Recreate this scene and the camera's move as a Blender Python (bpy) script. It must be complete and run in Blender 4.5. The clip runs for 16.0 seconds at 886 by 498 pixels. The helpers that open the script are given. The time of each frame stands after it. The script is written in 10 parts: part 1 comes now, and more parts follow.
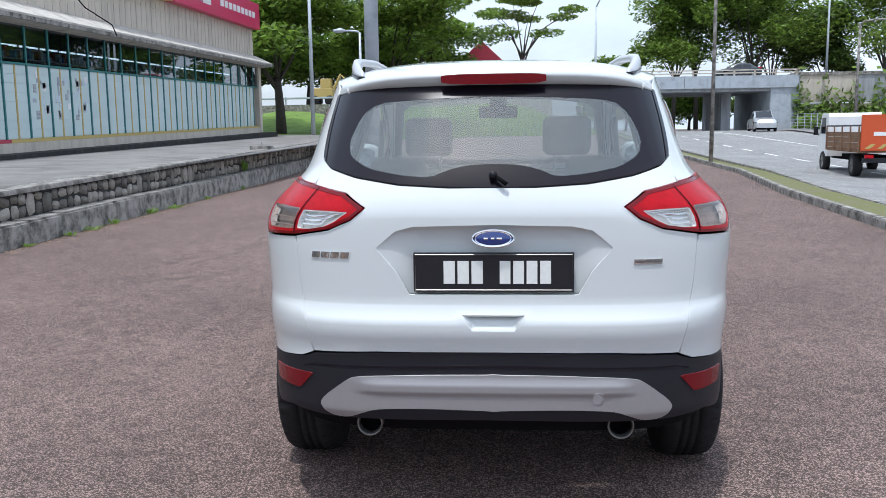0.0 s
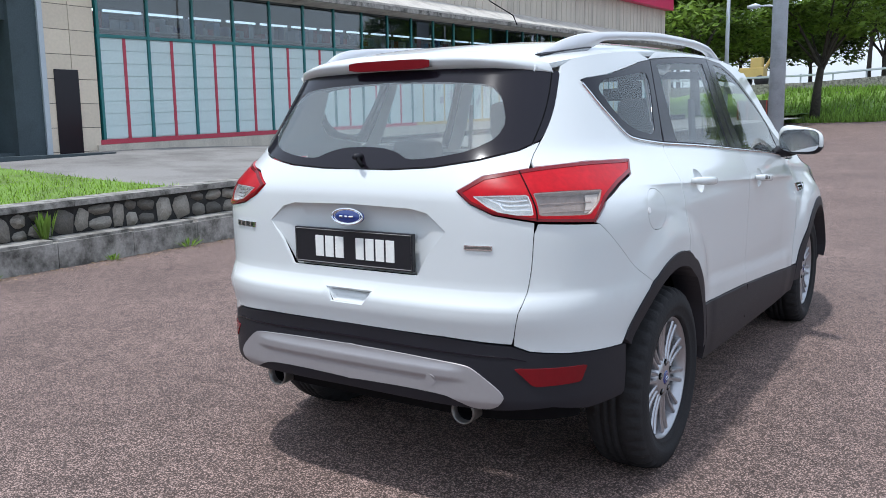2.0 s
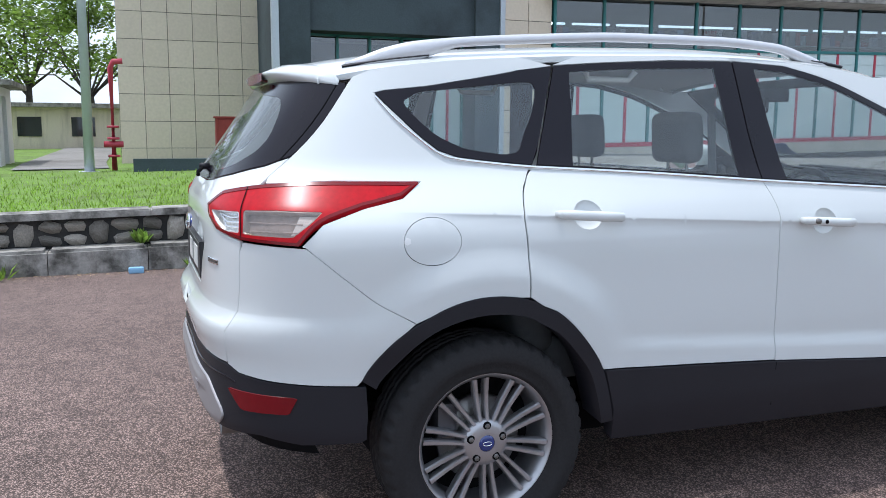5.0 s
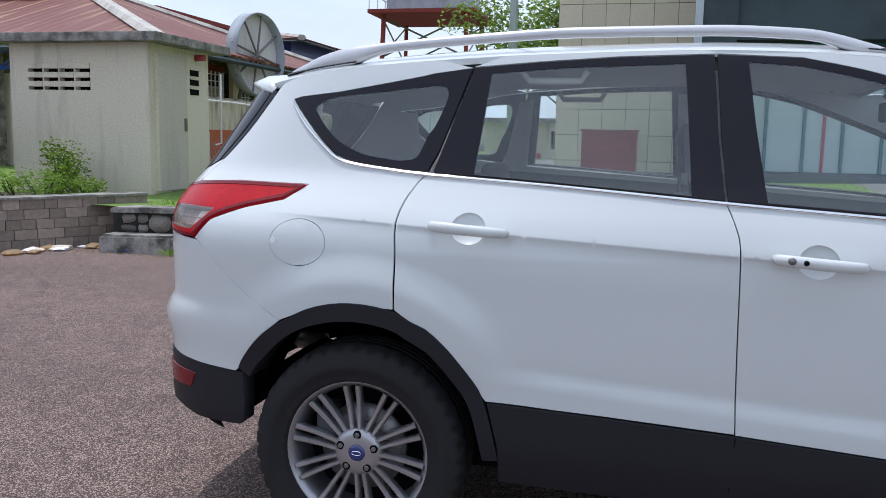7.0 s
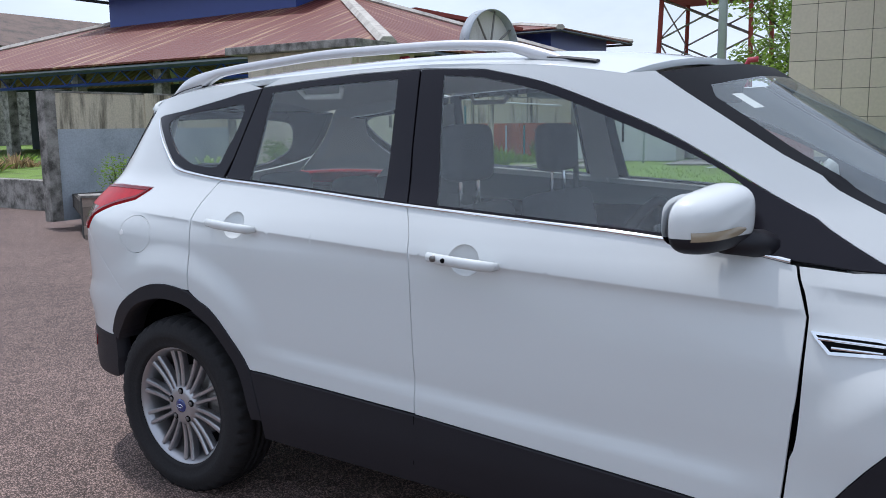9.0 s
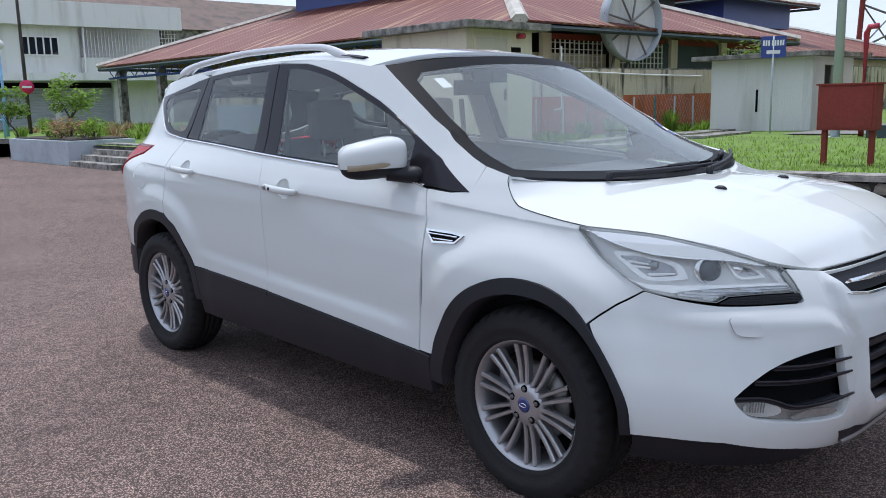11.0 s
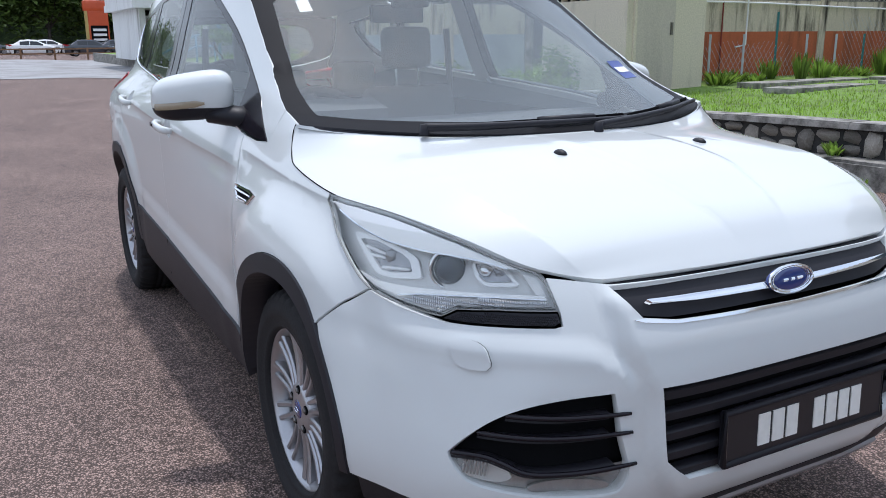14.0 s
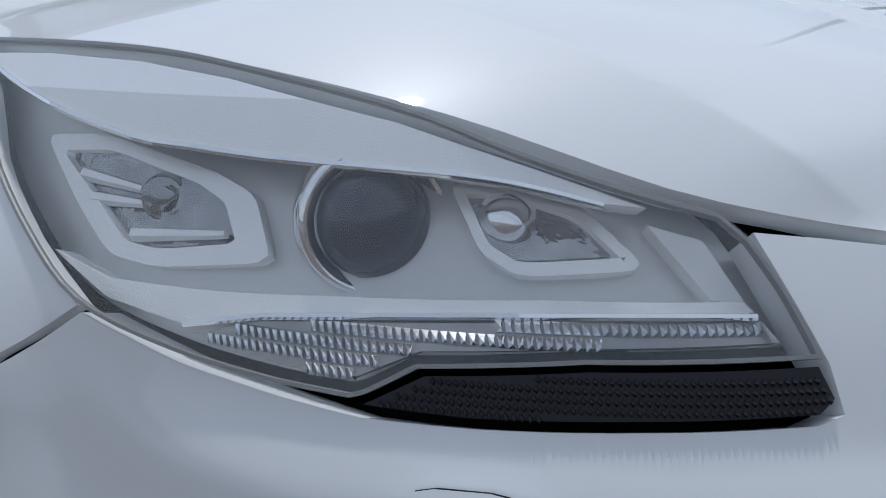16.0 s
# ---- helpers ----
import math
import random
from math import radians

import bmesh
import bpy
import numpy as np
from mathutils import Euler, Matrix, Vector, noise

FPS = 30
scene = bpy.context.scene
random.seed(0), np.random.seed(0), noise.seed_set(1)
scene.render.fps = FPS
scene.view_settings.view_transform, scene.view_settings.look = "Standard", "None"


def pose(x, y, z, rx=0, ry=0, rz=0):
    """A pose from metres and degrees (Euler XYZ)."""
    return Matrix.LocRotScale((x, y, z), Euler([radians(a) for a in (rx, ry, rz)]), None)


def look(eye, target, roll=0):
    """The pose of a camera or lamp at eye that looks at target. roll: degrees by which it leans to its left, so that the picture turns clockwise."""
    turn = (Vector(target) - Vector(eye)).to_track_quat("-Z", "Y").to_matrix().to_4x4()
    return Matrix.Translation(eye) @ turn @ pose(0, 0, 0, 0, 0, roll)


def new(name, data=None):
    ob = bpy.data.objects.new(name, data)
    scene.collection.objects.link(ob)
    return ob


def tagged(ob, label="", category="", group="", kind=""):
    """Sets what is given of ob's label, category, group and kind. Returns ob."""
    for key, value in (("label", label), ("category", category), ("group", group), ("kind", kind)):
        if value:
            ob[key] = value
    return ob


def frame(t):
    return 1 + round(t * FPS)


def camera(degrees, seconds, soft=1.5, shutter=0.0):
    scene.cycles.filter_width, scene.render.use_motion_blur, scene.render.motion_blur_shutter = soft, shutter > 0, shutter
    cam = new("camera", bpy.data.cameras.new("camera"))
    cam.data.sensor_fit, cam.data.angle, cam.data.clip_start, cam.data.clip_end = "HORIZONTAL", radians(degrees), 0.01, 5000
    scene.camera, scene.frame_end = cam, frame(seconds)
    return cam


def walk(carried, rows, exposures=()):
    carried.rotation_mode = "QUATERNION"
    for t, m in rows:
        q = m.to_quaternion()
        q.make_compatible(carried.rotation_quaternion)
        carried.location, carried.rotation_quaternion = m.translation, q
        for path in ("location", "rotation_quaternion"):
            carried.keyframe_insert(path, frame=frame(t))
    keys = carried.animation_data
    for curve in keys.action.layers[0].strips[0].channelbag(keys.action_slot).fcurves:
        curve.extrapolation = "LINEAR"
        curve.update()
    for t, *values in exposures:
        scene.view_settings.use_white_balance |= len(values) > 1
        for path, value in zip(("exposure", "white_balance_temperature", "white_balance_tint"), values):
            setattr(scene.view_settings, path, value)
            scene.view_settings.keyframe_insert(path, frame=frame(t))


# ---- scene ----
cam = camera(55.22, 16.0, soft=0.9)
PATH = [
    (0, (0.036, -3.473, 1.317), (-0.109, -1.497, 1.043), -0.72),
    (0.5, (0.542, -3.530, 1.292), (0.169, -1.584, 1.024), -1.64),
    (1, (0.971, -3.380, 1.337), (0.360, -1.497, 1.057), -1.65),
    (1.5, (1.441, -3.267, 1.303), (0.589, -1.483, 1.003), -0.83),
    (2, (1.820, -3.030, 1.298), (0.739, -1.375, 0.998), -0.85),
    (2.5, (2.234, -2.825, 1.269), (0.979, -1.295, 0.977), -1.31),
    (3, (2.495, -2.487, 1.271), (1.101, -1.082, 0.987), -1.54),
    (3.5, (2.754, -2.174, 1.283), (1.222, -0.920, 0.998), -0.95),
    (4, (2.917, -1.820, 1.290), (1.270, -0.722, 1.005), -0.10),
    (4.5, (3.087, -1.427, 1.304), (1.328, -0.516, 1.025), 0.30),
    (4.7, (3.161, -1.283, 1.315), (1.366, -0.447, 1.035), 0.32),
    (6.8, (3.249, 0.685, 1.298), (1.302, 0.301, 1.048), 0.99),
    (7, (3.248, 0.827, 1.306), (1.317, 0.377, 1.049), 1.11),
    (7.5, (3.038, 1.215, 1.338), (1.167, 0.577, 1.039), 1.04),
    (8, (2.883, 1.591, 1.344), (1.063, 0.820, 1.033), 0.99),
    (8.2, (2.856, 1.776, 1.365), (1.070, 0.927, 1.061), 0.73),
    (10.3, (3.014, 3.898, 1.396), (1.548, 2.572, 1.093), -1.98),
    (10.5, (2.976, 4.103, 1.382), (1.549, 2.736, 1.074), -1.89),
    (11, (2.947, 4.530, 1.373), (1.591, 3.102, 1.028), -1.37),
    (11.5, (2.798, 4.943, 1.348), (1.536, 3.435, 0.981), -1.06),
    (12, (2.738, 5.285, 1.373), (1.528, 3.741, 0.983), -1.51),
    (12.5, (2.506, 5.527, 1.374), (1.338, 3.955, 0.969), -1.47),
    (13, (2.226, 5.489, 1.339), (1.117, 3.883, 0.903), -0.24),
    (13.5, (1.884, 5.184, 1.354), (0.848, 3.537, 0.891), -0.01),
    (14, (1.533, 4.811, 1.340), (0.598, 3.111, 0.854), -0.38),
    (14.5, (1.260, 4.328, 1.272), (0.358, 2.613, 0.779), -0.65),
    (15, (0.997, 3.917, 1.125), (0.055, 2.226, 0.623), -0.77),
    (15.5, (0.929, 3.738, 0.973), (-0.138, 2.103, 0.539), 0.05),
    (16, (0.974, 3.694, 0.943), (-0.308, 2.210, 0.550), 0.68),
]
LIGHT = [(0, 0.19), (4.5, 0.37), (7, -0.03), (8, -0.04), (10.5, -0.06), (12.5, 0.12), (13.5, 0.12), (14.5, -0.10), (15, -0.34), (15.5, -0.52), (16, -0.55)]
walk(cam, [(t, look(eye, target, roll)) for t, eye, target, roll in PATH], [(t, stops, 6100, 10.0 if t < 5 else 13.0) for t, stops in LIGHT])

# ---- light ----
SUN_AZ, SUN_EL = radians(200), radians(74)
world = bpy.data.worlds.new("sky")
scene.world = world
world.use_nodes = True
wn, wl = world.node_tree.nodes, world.node_tree.links
wn.clear()
w_out = wn.new("ShaderNodeOutputWorld")
w_bg = wn.new("ShaderNodeBackground")
w_sky = wn.new("ShaderNodeTexSky")
w_sky.sky_type = "NISHITA"
w_sky.sun_disc = False
w_sky.sun_elevation = SUN_EL
w_sky.sun_rotation = SUN_AZ
w_sky.air_density, w_sky.dust_density, w_sky.ozone_density = 1.4, 3.0, 1.5
w_tc = wn.new("ShaderNodeTexCoord")
w_noise = wn.new("ShaderNodeTexNoise")
w_noise.inputs["Scale"].default_value = 2.2
w_noise.inputs["Detail"].default_value = 7.0
w_noise.inputs["Roughness"].default_value = 0.6
w_map = wn.new("ShaderNodeMapping")
w_map.inputs["Scale"].default_value = (1.0, 1.0, 2.6)
w_ramp = wn.new("ShaderNodeValToRGB")
w_ramp.color_ramp.elements[0].position, w_ramp.color_ramp.elements[0].color = 0.34, (0.45, 0.45, 0.45, 1)
w_ramp.color_ramp.elements[1].position, w_ramp.color_ramp.elements[1].color = 0.62, (0.96, 0.96, 0.96, 1)
w_mix = wn.new("ShaderNodeMixRGB")
w_mix.inputs["Color2"].default_value = (6.2, 7.0, 8.1, 1)
wl.new(w_tc.outputs["Generated"], w_map.inputs["Vector"])
wl.new(w_map.outputs["Vector"], w_noise.inputs["Vector"])
wl.new(w_noise.outputs["Fac"], w_ramp.inputs["Fac"])
wl.new(w_ramp.outputs["Color"], w_mix.inputs["Fac"])
wl.new(w_sky.outputs["Color"], w_mix.inputs["Color1"])
wl.new(w_mix.outputs["Color"], w_bg.inputs["Color"])
w_bg.inputs["Strength"].default_value = 0.15
wl.new(w_bg.outputs["Background"], w_out.inputs["Surface"])

sun_data = bpy.data.lights.new("sun", "SUN")
sun_data.energy = 2.65
sun_data.angle = radians(2.5)
sun_data.color = (1.0, 0.98, 0.95)
sun = new("sun", sun_data)
sun_dir = Vector((math.sin(SUN_AZ) * math.cos(SUN_EL), math.cos(SUN_AZ) * math.cos(SUN_EL), math.sin(SUN_EL)))
sun.matrix_world = look(sun_dir * 60, (0, 0, 0))

# ---- materials ----
def node_mat(name):
    m = bpy.data.materials.new(name)
    m.use_nodes = True
    nt = m.node_tree
    return m, nt.nodes, nt.links, nt.nodes["Principled BSDF"]


def plain(name, col, rough=0.5, metal=0.0, coat=0.0, spec=0.5, bump=0.0, bscale=60.0, vary=0.08, vscale=3.0, coat_rough=0.03):
    """Principled surface with mottling at two scales and a fine relief."""
    m, n, l, b = node_mat(name)
    b.inputs["Roughness"].default_value = rough
    b.inputs["Metallic"].default_value = metal
    b.inputs["Coat Weight"].default_value = coat
    b.inputs["Coat Roughness"].default_value = coat_rough
    b.inputs["Specular IOR Level"].default_value = spec
    tc = n.new("ShaderNodeTexCoord")
    big = n.new("ShaderNodeTexNoise")
    big.inputs["Scale"].default_value = vscale
    big.inputs["Detail"].default_value = 6
    fine = n.new("ShaderNodeTexNoise")
    fine.inputs["Scale"].default_value = bscale
    fine.inputs["Detail"].default_value = 3
    l.new(tc.outputs["Object"], big.inputs["Vector"])
    l.new(tc.outputs["Object"], fine.inputs["Vector"])
    add = n.new("ShaderNodeMath")
    add.operation = "ADD"
    l.new(big.outputs["Fac"], add.inputs[0])
    l.new(fine.outputs["Fac"], add.inputs[1])
    mr = n.new("ShaderNodeMapRange")
    mr.inputs["From Min"].default_value, mr.inputs["From Max"].default_value = 0.6, 1.4
    mr.inputs["To Min"].default_value, mr.inputs["To Max"].default_value = 1 - vary, 1 + vary
    l.new(add.outputs[0], mr.inputs["Value"])
    mul = n.new("ShaderNodeMixRGB")
    mul.blend_type = "MULTIPLY"
    mul.inputs["Fac"].default_value = 1
    mul.inputs["Color1"].default_value = (*col, 1)
    l.new(mr.outputs[0], mul.inputs["Color2"])
    l.new(mul.outputs[0], b.inputs["Base Color"])
    if bump:
        bp = n.new("ShaderNodeBump")
        bp.inputs["Strength"].default_value = bump
        bp.inputs["Distance"].default_value = 0.01
        l.new(fine.outputs["Fac"], bp.inputs["Height"])
        l.new(bp.outputs[0], b.inputs["Normal"])
    return m


def stained(name, col, dirt, rough=0.85, scale=1.2, bump=0.3, streak=False, lo=0.45, hi=0.7, bscale=40.0):
    """A weathered surface: base colour with blotches or streaks of dirt."""
    m, n, l, b = node_mat(name)
    b.inputs["Roughness"].default_value = rough
    tc = n.new("ShaderNodeTexCoord")
    mp = n.new("ShaderNodeMapping")
    mp.inputs["Scale"].default_value = (3.0, 3.0, 0.35) if streak else (1, 1, 1)
    l.new(tc.outputs["Object"], mp.inputs["Vector"])
    a = n.new("ShaderNodeTexNoise")
    a.inputs["Scale"].default_value = scale
    a.inputs["Detail"].default_value = 8
    a.inputs["Roughness"].default_value = 0.65
    l.new(mp.outputs[0], a.inputs["Vector"])
    f = n.new("ShaderNodeTexNoise")
    f.inputs["Scale"].default_value = bscale
    f.inputs["Detail"].default_value = 4
    l.new(tc.outputs["Object"], f.inputs["Vector"])
    rp = n.new("ShaderNodeMapRange")
    rp.inputs["From Min"].default_value, rp.inputs["From Max"].default_value = lo, hi
    l.new(a.outputs["Fac"], rp.inputs["Value"])
    mx = n.new("ShaderNodeMixRGB")
    mx.inputs["Color1"].default_value = (*col, 1)
    mx.inputs["Color2"].default_value = (*dirt, 1)
    l.new(rp.outputs[0], mx.inputs["Fac"])
    m2 = n.new("ShaderNodeMixRGB")
    m2.blend_type = "MULTIPLY"
    m2.inputs["Fac"].default_value = 1
    fr = n.new("ShaderNodeMapRange")
    fr.inputs["To Min"].default_value, fr.inputs["To Max"].default_value = 0.72, 1.25
    l.new(f.outputs["Fac"], fr.inputs["Value"])
    l.new(mx.outputs[0], m2.inputs["Color1"])
    l.new(fr.outputs[0], m2.inputs["Color2"])
    l.new(m2.outputs[0], b.inputs["Base Color"])
    bp = n.new("ShaderNodeBump")
    bp.inputs["Strength"].default_value = bump
    bp.inputs["Distance"].default_value = 0.02
    l.new(f.outputs["Fac"], bp.inputs["Height"])
    l.new(bp.outputs[0], b.inputs["Normal"])
    return m


def asphalt_mat(name, dark, light, tint, grain=120):
    """Worn macadam: pale chips in dark binder, open pits, ravelled patches and long traffic stains."""
    m, n, l, b = node_mat(name)
    b.inputs["Roughness"].default_value = 0.82
    b.inputs["Specular IOR Level"].default_value = 0.35
    tc = n.new("ShaderNodeTexCoord")

    def noise(scale, detail, rough=0.6):
        g = n.new("ShaderNodeTexNoise")
        g.inputs["Scale"].default_value, g.inputs["Detail"].default_value, g.inputs["Roughness"].default_value = scale, detail, rough
        l.new(tc.outputs["Object"], g.inputs["Vector"])
        return g.outputs["Fac"]

    def ramp(src, lo, hi, a, c):
        r = n.new("ShaderNodeMapRange")
        for key, val in (("From Min", lo), ("From Max", hi), ("To Min", a), ("To Max", c)):
            r.inputs[key].default_value = val
        l.new(src, r.inputs["Value"])
        return r.outputs[0]

    def times(col, fac):
        x = n.new("ShaderNodeMixRGB")
        x.blend_type, x.inputs["Fac"].default_value = "MULTIPLY", 1
        l.new(col, x.inputs["Color1"])
        l.new(fac, x.inputs["Color2"])
        return x.outputs[0]

    v = n.new("ShaderNodeTexVoronoi")
    v.inputs["Scale"].default_value = grain
    l.new(tc.outputs["Object"], v.inputs["Vector"])
    sep = n.new("ShaderNodeSeparateColor")
    l.new(v.outputs["Color"], sep.inputs[0])
    mu = n.new("ShaderNodeMath")
    mu.operation = "MULTIPLY_ADD"
    l.new(ramp(sep.outputs[0], 0.25, 0.9, 0.0, 1.0), mu.inputs[0])
    mu.inputs[1].default_value = 0.75
    l.new(ramp(v.outputs["Distance"], 0.25, 0.75, 0.0, 1.0), mu.inputs[2])
    chip = n.new("ShaderNodeMixRGB")
    chip.inputs["Color1"].default_value = (*light, 1)
    chip.inputs["Color2"].default_value = (*dark, 1)
    l.new(mu.outputs[0], chip.inputs["Fac"])
    col = times(chip.outputs[0], ramp(noise(0.5, 9, 0.65), 0.35, 0.7, 0.80, 1.16))
    col = times(col, ramp(noise(8, 8, 0.7), 0.32, 0.55, 0.74, 1.05))
    col = times(col, ramp(noise(38, 4, 0.6), 0.30, 0.42, 0.45, 1.0))
    col = times(col, ramp(noise(1.7, 12, 0.75), 0.60, 0.68, 1.0, 0.62))
    tn = n.new("ShaderNodeMixRGB")
    tn.blend_type, tn.inputs["Fac"].default_value = "MULTIPLY", 1
    tn.inputs["Color2"].default_value = (*tint, 1)
    l.new(col, tn.inputs["Color1"])
    l.new(tn.outputs[0], b.inputs["Base Color"])
    bp = n.new("ShaderNodeBump")
    bp.inputs["Strength"].default_value, bp.inputs["Distance"].default_value, bp.invert = 0.6, 0.010, True
    l.new(v.outputs["Distance"], bp.inputs["Height"])
    l.new(bp.outputs[0], b.inputs["Normal"])
    return m


def glass_mat(name, tint, rough=0.0, mirror=0.10, veil=0.0):
    """Thin pane: lets light through with a tint, mirrors at grazing angles."""
    m, n, l, b = node_mat(name)
    n.remove(b)
    out = n["Material Output"]
    tr = n.new("ShaderNodeBsdfTransparent")
    tr.inputs[0].default_value = (*tint, 1)
    gl = n.new("ShaderNodeBsdfGlossy")
    gl.inputs["Roughness"].default_value = rough
    fr = n.new("ShaderNodeLayerWeight")
    fr.inputs["Blend"].default_value = 0.5
    pw = n.new("ShaderNodeMath")
    pw.operation = "POWER"
    pw.inputs[1].default_value = 5.0
    l.new(fr.outputs["Facing"], pw.inputs[0])
    ad = n.new("ShaderNodeMath")
    ad.operation = "MULTIPLY_ADD"
    ad.inputs[1].default_value = 0.9 - mirror
    ad.inputs[2].default_value = 0.055 + mirror
    l.new(pw.outputs[0], ad.inputs[0])
    mx = n.new("ShaderNodeMixShader")
    l.new(ad.outputs[0], mx.inputs[0])
    l.new(tr.outputs[0], mx.inputs[1])
    l.new(gl.outputs[0], mx.inputs[2])
    # Pale diffuse film: some dust, mostly painted haze and sky glare that brightens the pane.
    if veil:
        df = n.new("ShaderNodeBsdfDiffuse")
        df.inputs[0].default_value = (0.24, 0.275, 0.275, 1)
        m2 = n.new("ShaderNodeMixShader")
        m2.inputs[0].default_value = veil * 2.5
        l.new(mx.outputs[0], m2.inputs[1])
        l.new(df.outputs[0], m2.inputs[2])
        l.new(m2.outputs[0], out.inputs["Surface"])
    else:
        l.new(mx.outputs[0], out.inputs["Surface"])
    return m


def leaf_mat(name, col, vary=0.5):
    m, n, l, b = node_mat(name)
    b.inputs["Roughness"].default_value = 0.6
    g = n.new("ShaderNodeNewGeometry")
    mr = n.new("ShaderNodeMapRange")
    mr.inputs["To Min"].default_value, mr.inputs["To Max"].default_value = 1 - vary, 1 + vary
    l.new(g.outputs["Random Per Island"], mr.inputs["Value"])
    mx = n.new("ShaderNodeMixRGB")
    mx.blend_type = "MULTIPLY"
    mx.inputs["Fac"].default_value = 1
    mx.inputs["Color1"].default_value = (*col, 1)
    l.new(mr.outputs[0], mx.inputs["Color2"])
    l.new(mx.outputs[0], b.inputs["Base Color"])
    tl_ = n.new("ShaderNodeBsdfTranslucent")
    l.new(mx.outputs[0], tl_.inputs["Color"])
    ms_ = n.new("ShaderNodeMixShader")
    ms_.inputs[0].default_value = 0.5
    l.new(b.outputs[0], ms_.inputs[1])
    l.new(tl_.outputs[0], ms_.inputs[2])
    l.new(ms_.outputs[0], n["Material Output"].inputs["Surface"])
    return m


def rand_mat(name, col, vary=0.2, rough=0.8, bump=0.4, bscale=18.0, mott=(0.6, 1.35)):
    """For repeated pieces: each object differs a little."""
    m, n, l, b = node_mat(name)
    b.inputs["Roughness"].default_value = rough
    o = n.new("ShaderNodeObjectInfo")
    mr = n.new("ShaderNodeMapRange")
    mr.inputs["To Min"].default_value, mr.inputs["To Max"].default_value = 1 - vary, 1 + vary
    l.new(o.outputs["Random"], mr.inputs["Value"])
    tc = n.new("ShaderNodeTexCoord")
    f = n.new("ShaderNodeTexNoise")
    f.inputs["Scale"].default_value = bscale
    f.inputs["Detail"].default_value = 6
    l.new(tc.outputs["Object"], f.inputs["Vector"])
    fr = n.new("ShaderNodeMapRange")
    fr.inputs["To Min"].default_value, fr.inputs["To Max"].default_value = mott
    l.new(f.outputs["Fac"], fr.inputs["Value"])
    mu = n.new("ShaderNodeMath")
    mu.operation = "MULTIPLY"
    l.new(mr.outputs[0], mu.inputs[0])
    l.new(fr.outputs[0], mu.inputs[1])
    mx = n.new("ShaderNodeMixRGB")
    mx.blend_type = "MULTIPLY"
    mx.inputs["Fac"].default_value = 1
    mx.inputs["Color1"].default_value = (*col, 1)
    l.new(mu.outputs[0], mx.inputs["Color2"])
    l.new(mx.outputs[0], b.inputs["Base Color"])
    bp = n.new("ShaderNodeBump")
    bp.inputs["Strength"].default_value = bump
    bp.inputs["Distance"].default_value = 0.02
    l.new(f.outputs["Fac"], bp.inputs["Height"])
    l.new(bp.outputs[0], b.inputs["Normal"])
    return m


def stripe_mat(name, col, dirt, pitch, axis=0, rough=0.6, depth=0.5, lo=0.4, hi=0.65, run=False):
    """Corrugated or ribbed sheet with rust or dirt; run: the rust follows the ribs."""
    m = stained(name, col, dirt, rough=rough, scale=0.9, bump=0.0, streak=run, lo=lo, hi=hi)
    n, l = m.node_tree.nodes, m.node_tree.links
    if run:
        n["Mapping"].inputs["Scale"].default_value = (3.2, 0.22, 0.22) if axis == 0 else (0.22, 3.2, 0.22)
    b = n["Principled BSDF"]
    tc = n.new("ShaderNodeTexCoord")
    w = n.new("ShaderNodeTexWave")
    w.bands_direction = "XYZ"[axis]
    w.inputs["Scale"].default_value = 0.314 / pitch
    l.new(tc.outputs["Object"], w.inputs["Vector"])
    bp = n.new("ShaderNodeBump")
    bp.inputs["Strength"].default_value = depth
    bp.inputs["Distance"].default_value = 0.03
    l.new(w.outputs["Fac"], bp.inputs["Height"])
    l.new(bp.outputs[0], b.inputs["Normal"])
    return m


M_PAINT = plain("pearl_white_paint", (0.63, 0.652, 0.648), rough=0.35, coat=0.9, spec=0.12, vary=0.012, vscale=0.8, bscale=900, coat_rough=0.025)
M_CLAD = plain("black_plastic", (0.014, 0.0135, 0.018), rough=0.5, spec=0.3, bump=0.05, bscale=700, vary=0.15)
M_GLOSSBLACK = plain("gloss_black", (0.010, 0.008, 0.012), rough=0.14, coat=0.0, spec=0.28, vary=0.05)
M_FRIT = plain("glass_border_black", (0.010, 0.010, 0.012), rough=0.5, spec=0.06, vary=0.05)
# Near black: shade painted into gaps and cavities, also plain black parts.
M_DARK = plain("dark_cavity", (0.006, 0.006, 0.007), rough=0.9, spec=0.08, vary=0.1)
M_RAIL = plain("satin_rail_paint", (0.56, 0.56, 0.58), rough=0.35, metal=0.3, coat=0.2, vary=0.03)
M_SILVER = plain("silver_plastic", (0.33, 0.315, 0.32), rough=0.42, metal=0.35, vary=0.03)
M_RIM = plain("alloy", (0.42, 0.415, 0.43), rough=0.34, metal=0.8, vary=0.06, vscale=12)
M_RIMDARK = plain("alloy_recess", (0.10, 0.10, 0.11), rough=0.45, metal=0.6)
M_CHROME = plain("chrome", (0.82, 0.83, 0.85), rough=0.08, metal=1.0, vary=0.02)
M_STEEL = plain("worn_steel", (0.22, 0.21, 0.20), rough=0.38, metal=0.8, vary=0.15)
M_TYRE = plain("tyre_rubber", (0.021, 0.020, 0.021), rough=0.8, spec=0.25, bump=0.15, bscale=120, vary=0.25)
M_RED = plain("red_lens", (0.40, 0.004, 0.010), rough=0.28, coat=0.0, spec=0.18, vary=0.22, vscale=24)
M_REDBRIGHT = plain("bright_red_lens", (0.62, 0.022, 0.012), rough=0.25, coat=0.05, spec=0.3, vary=0.3, vscale=60)
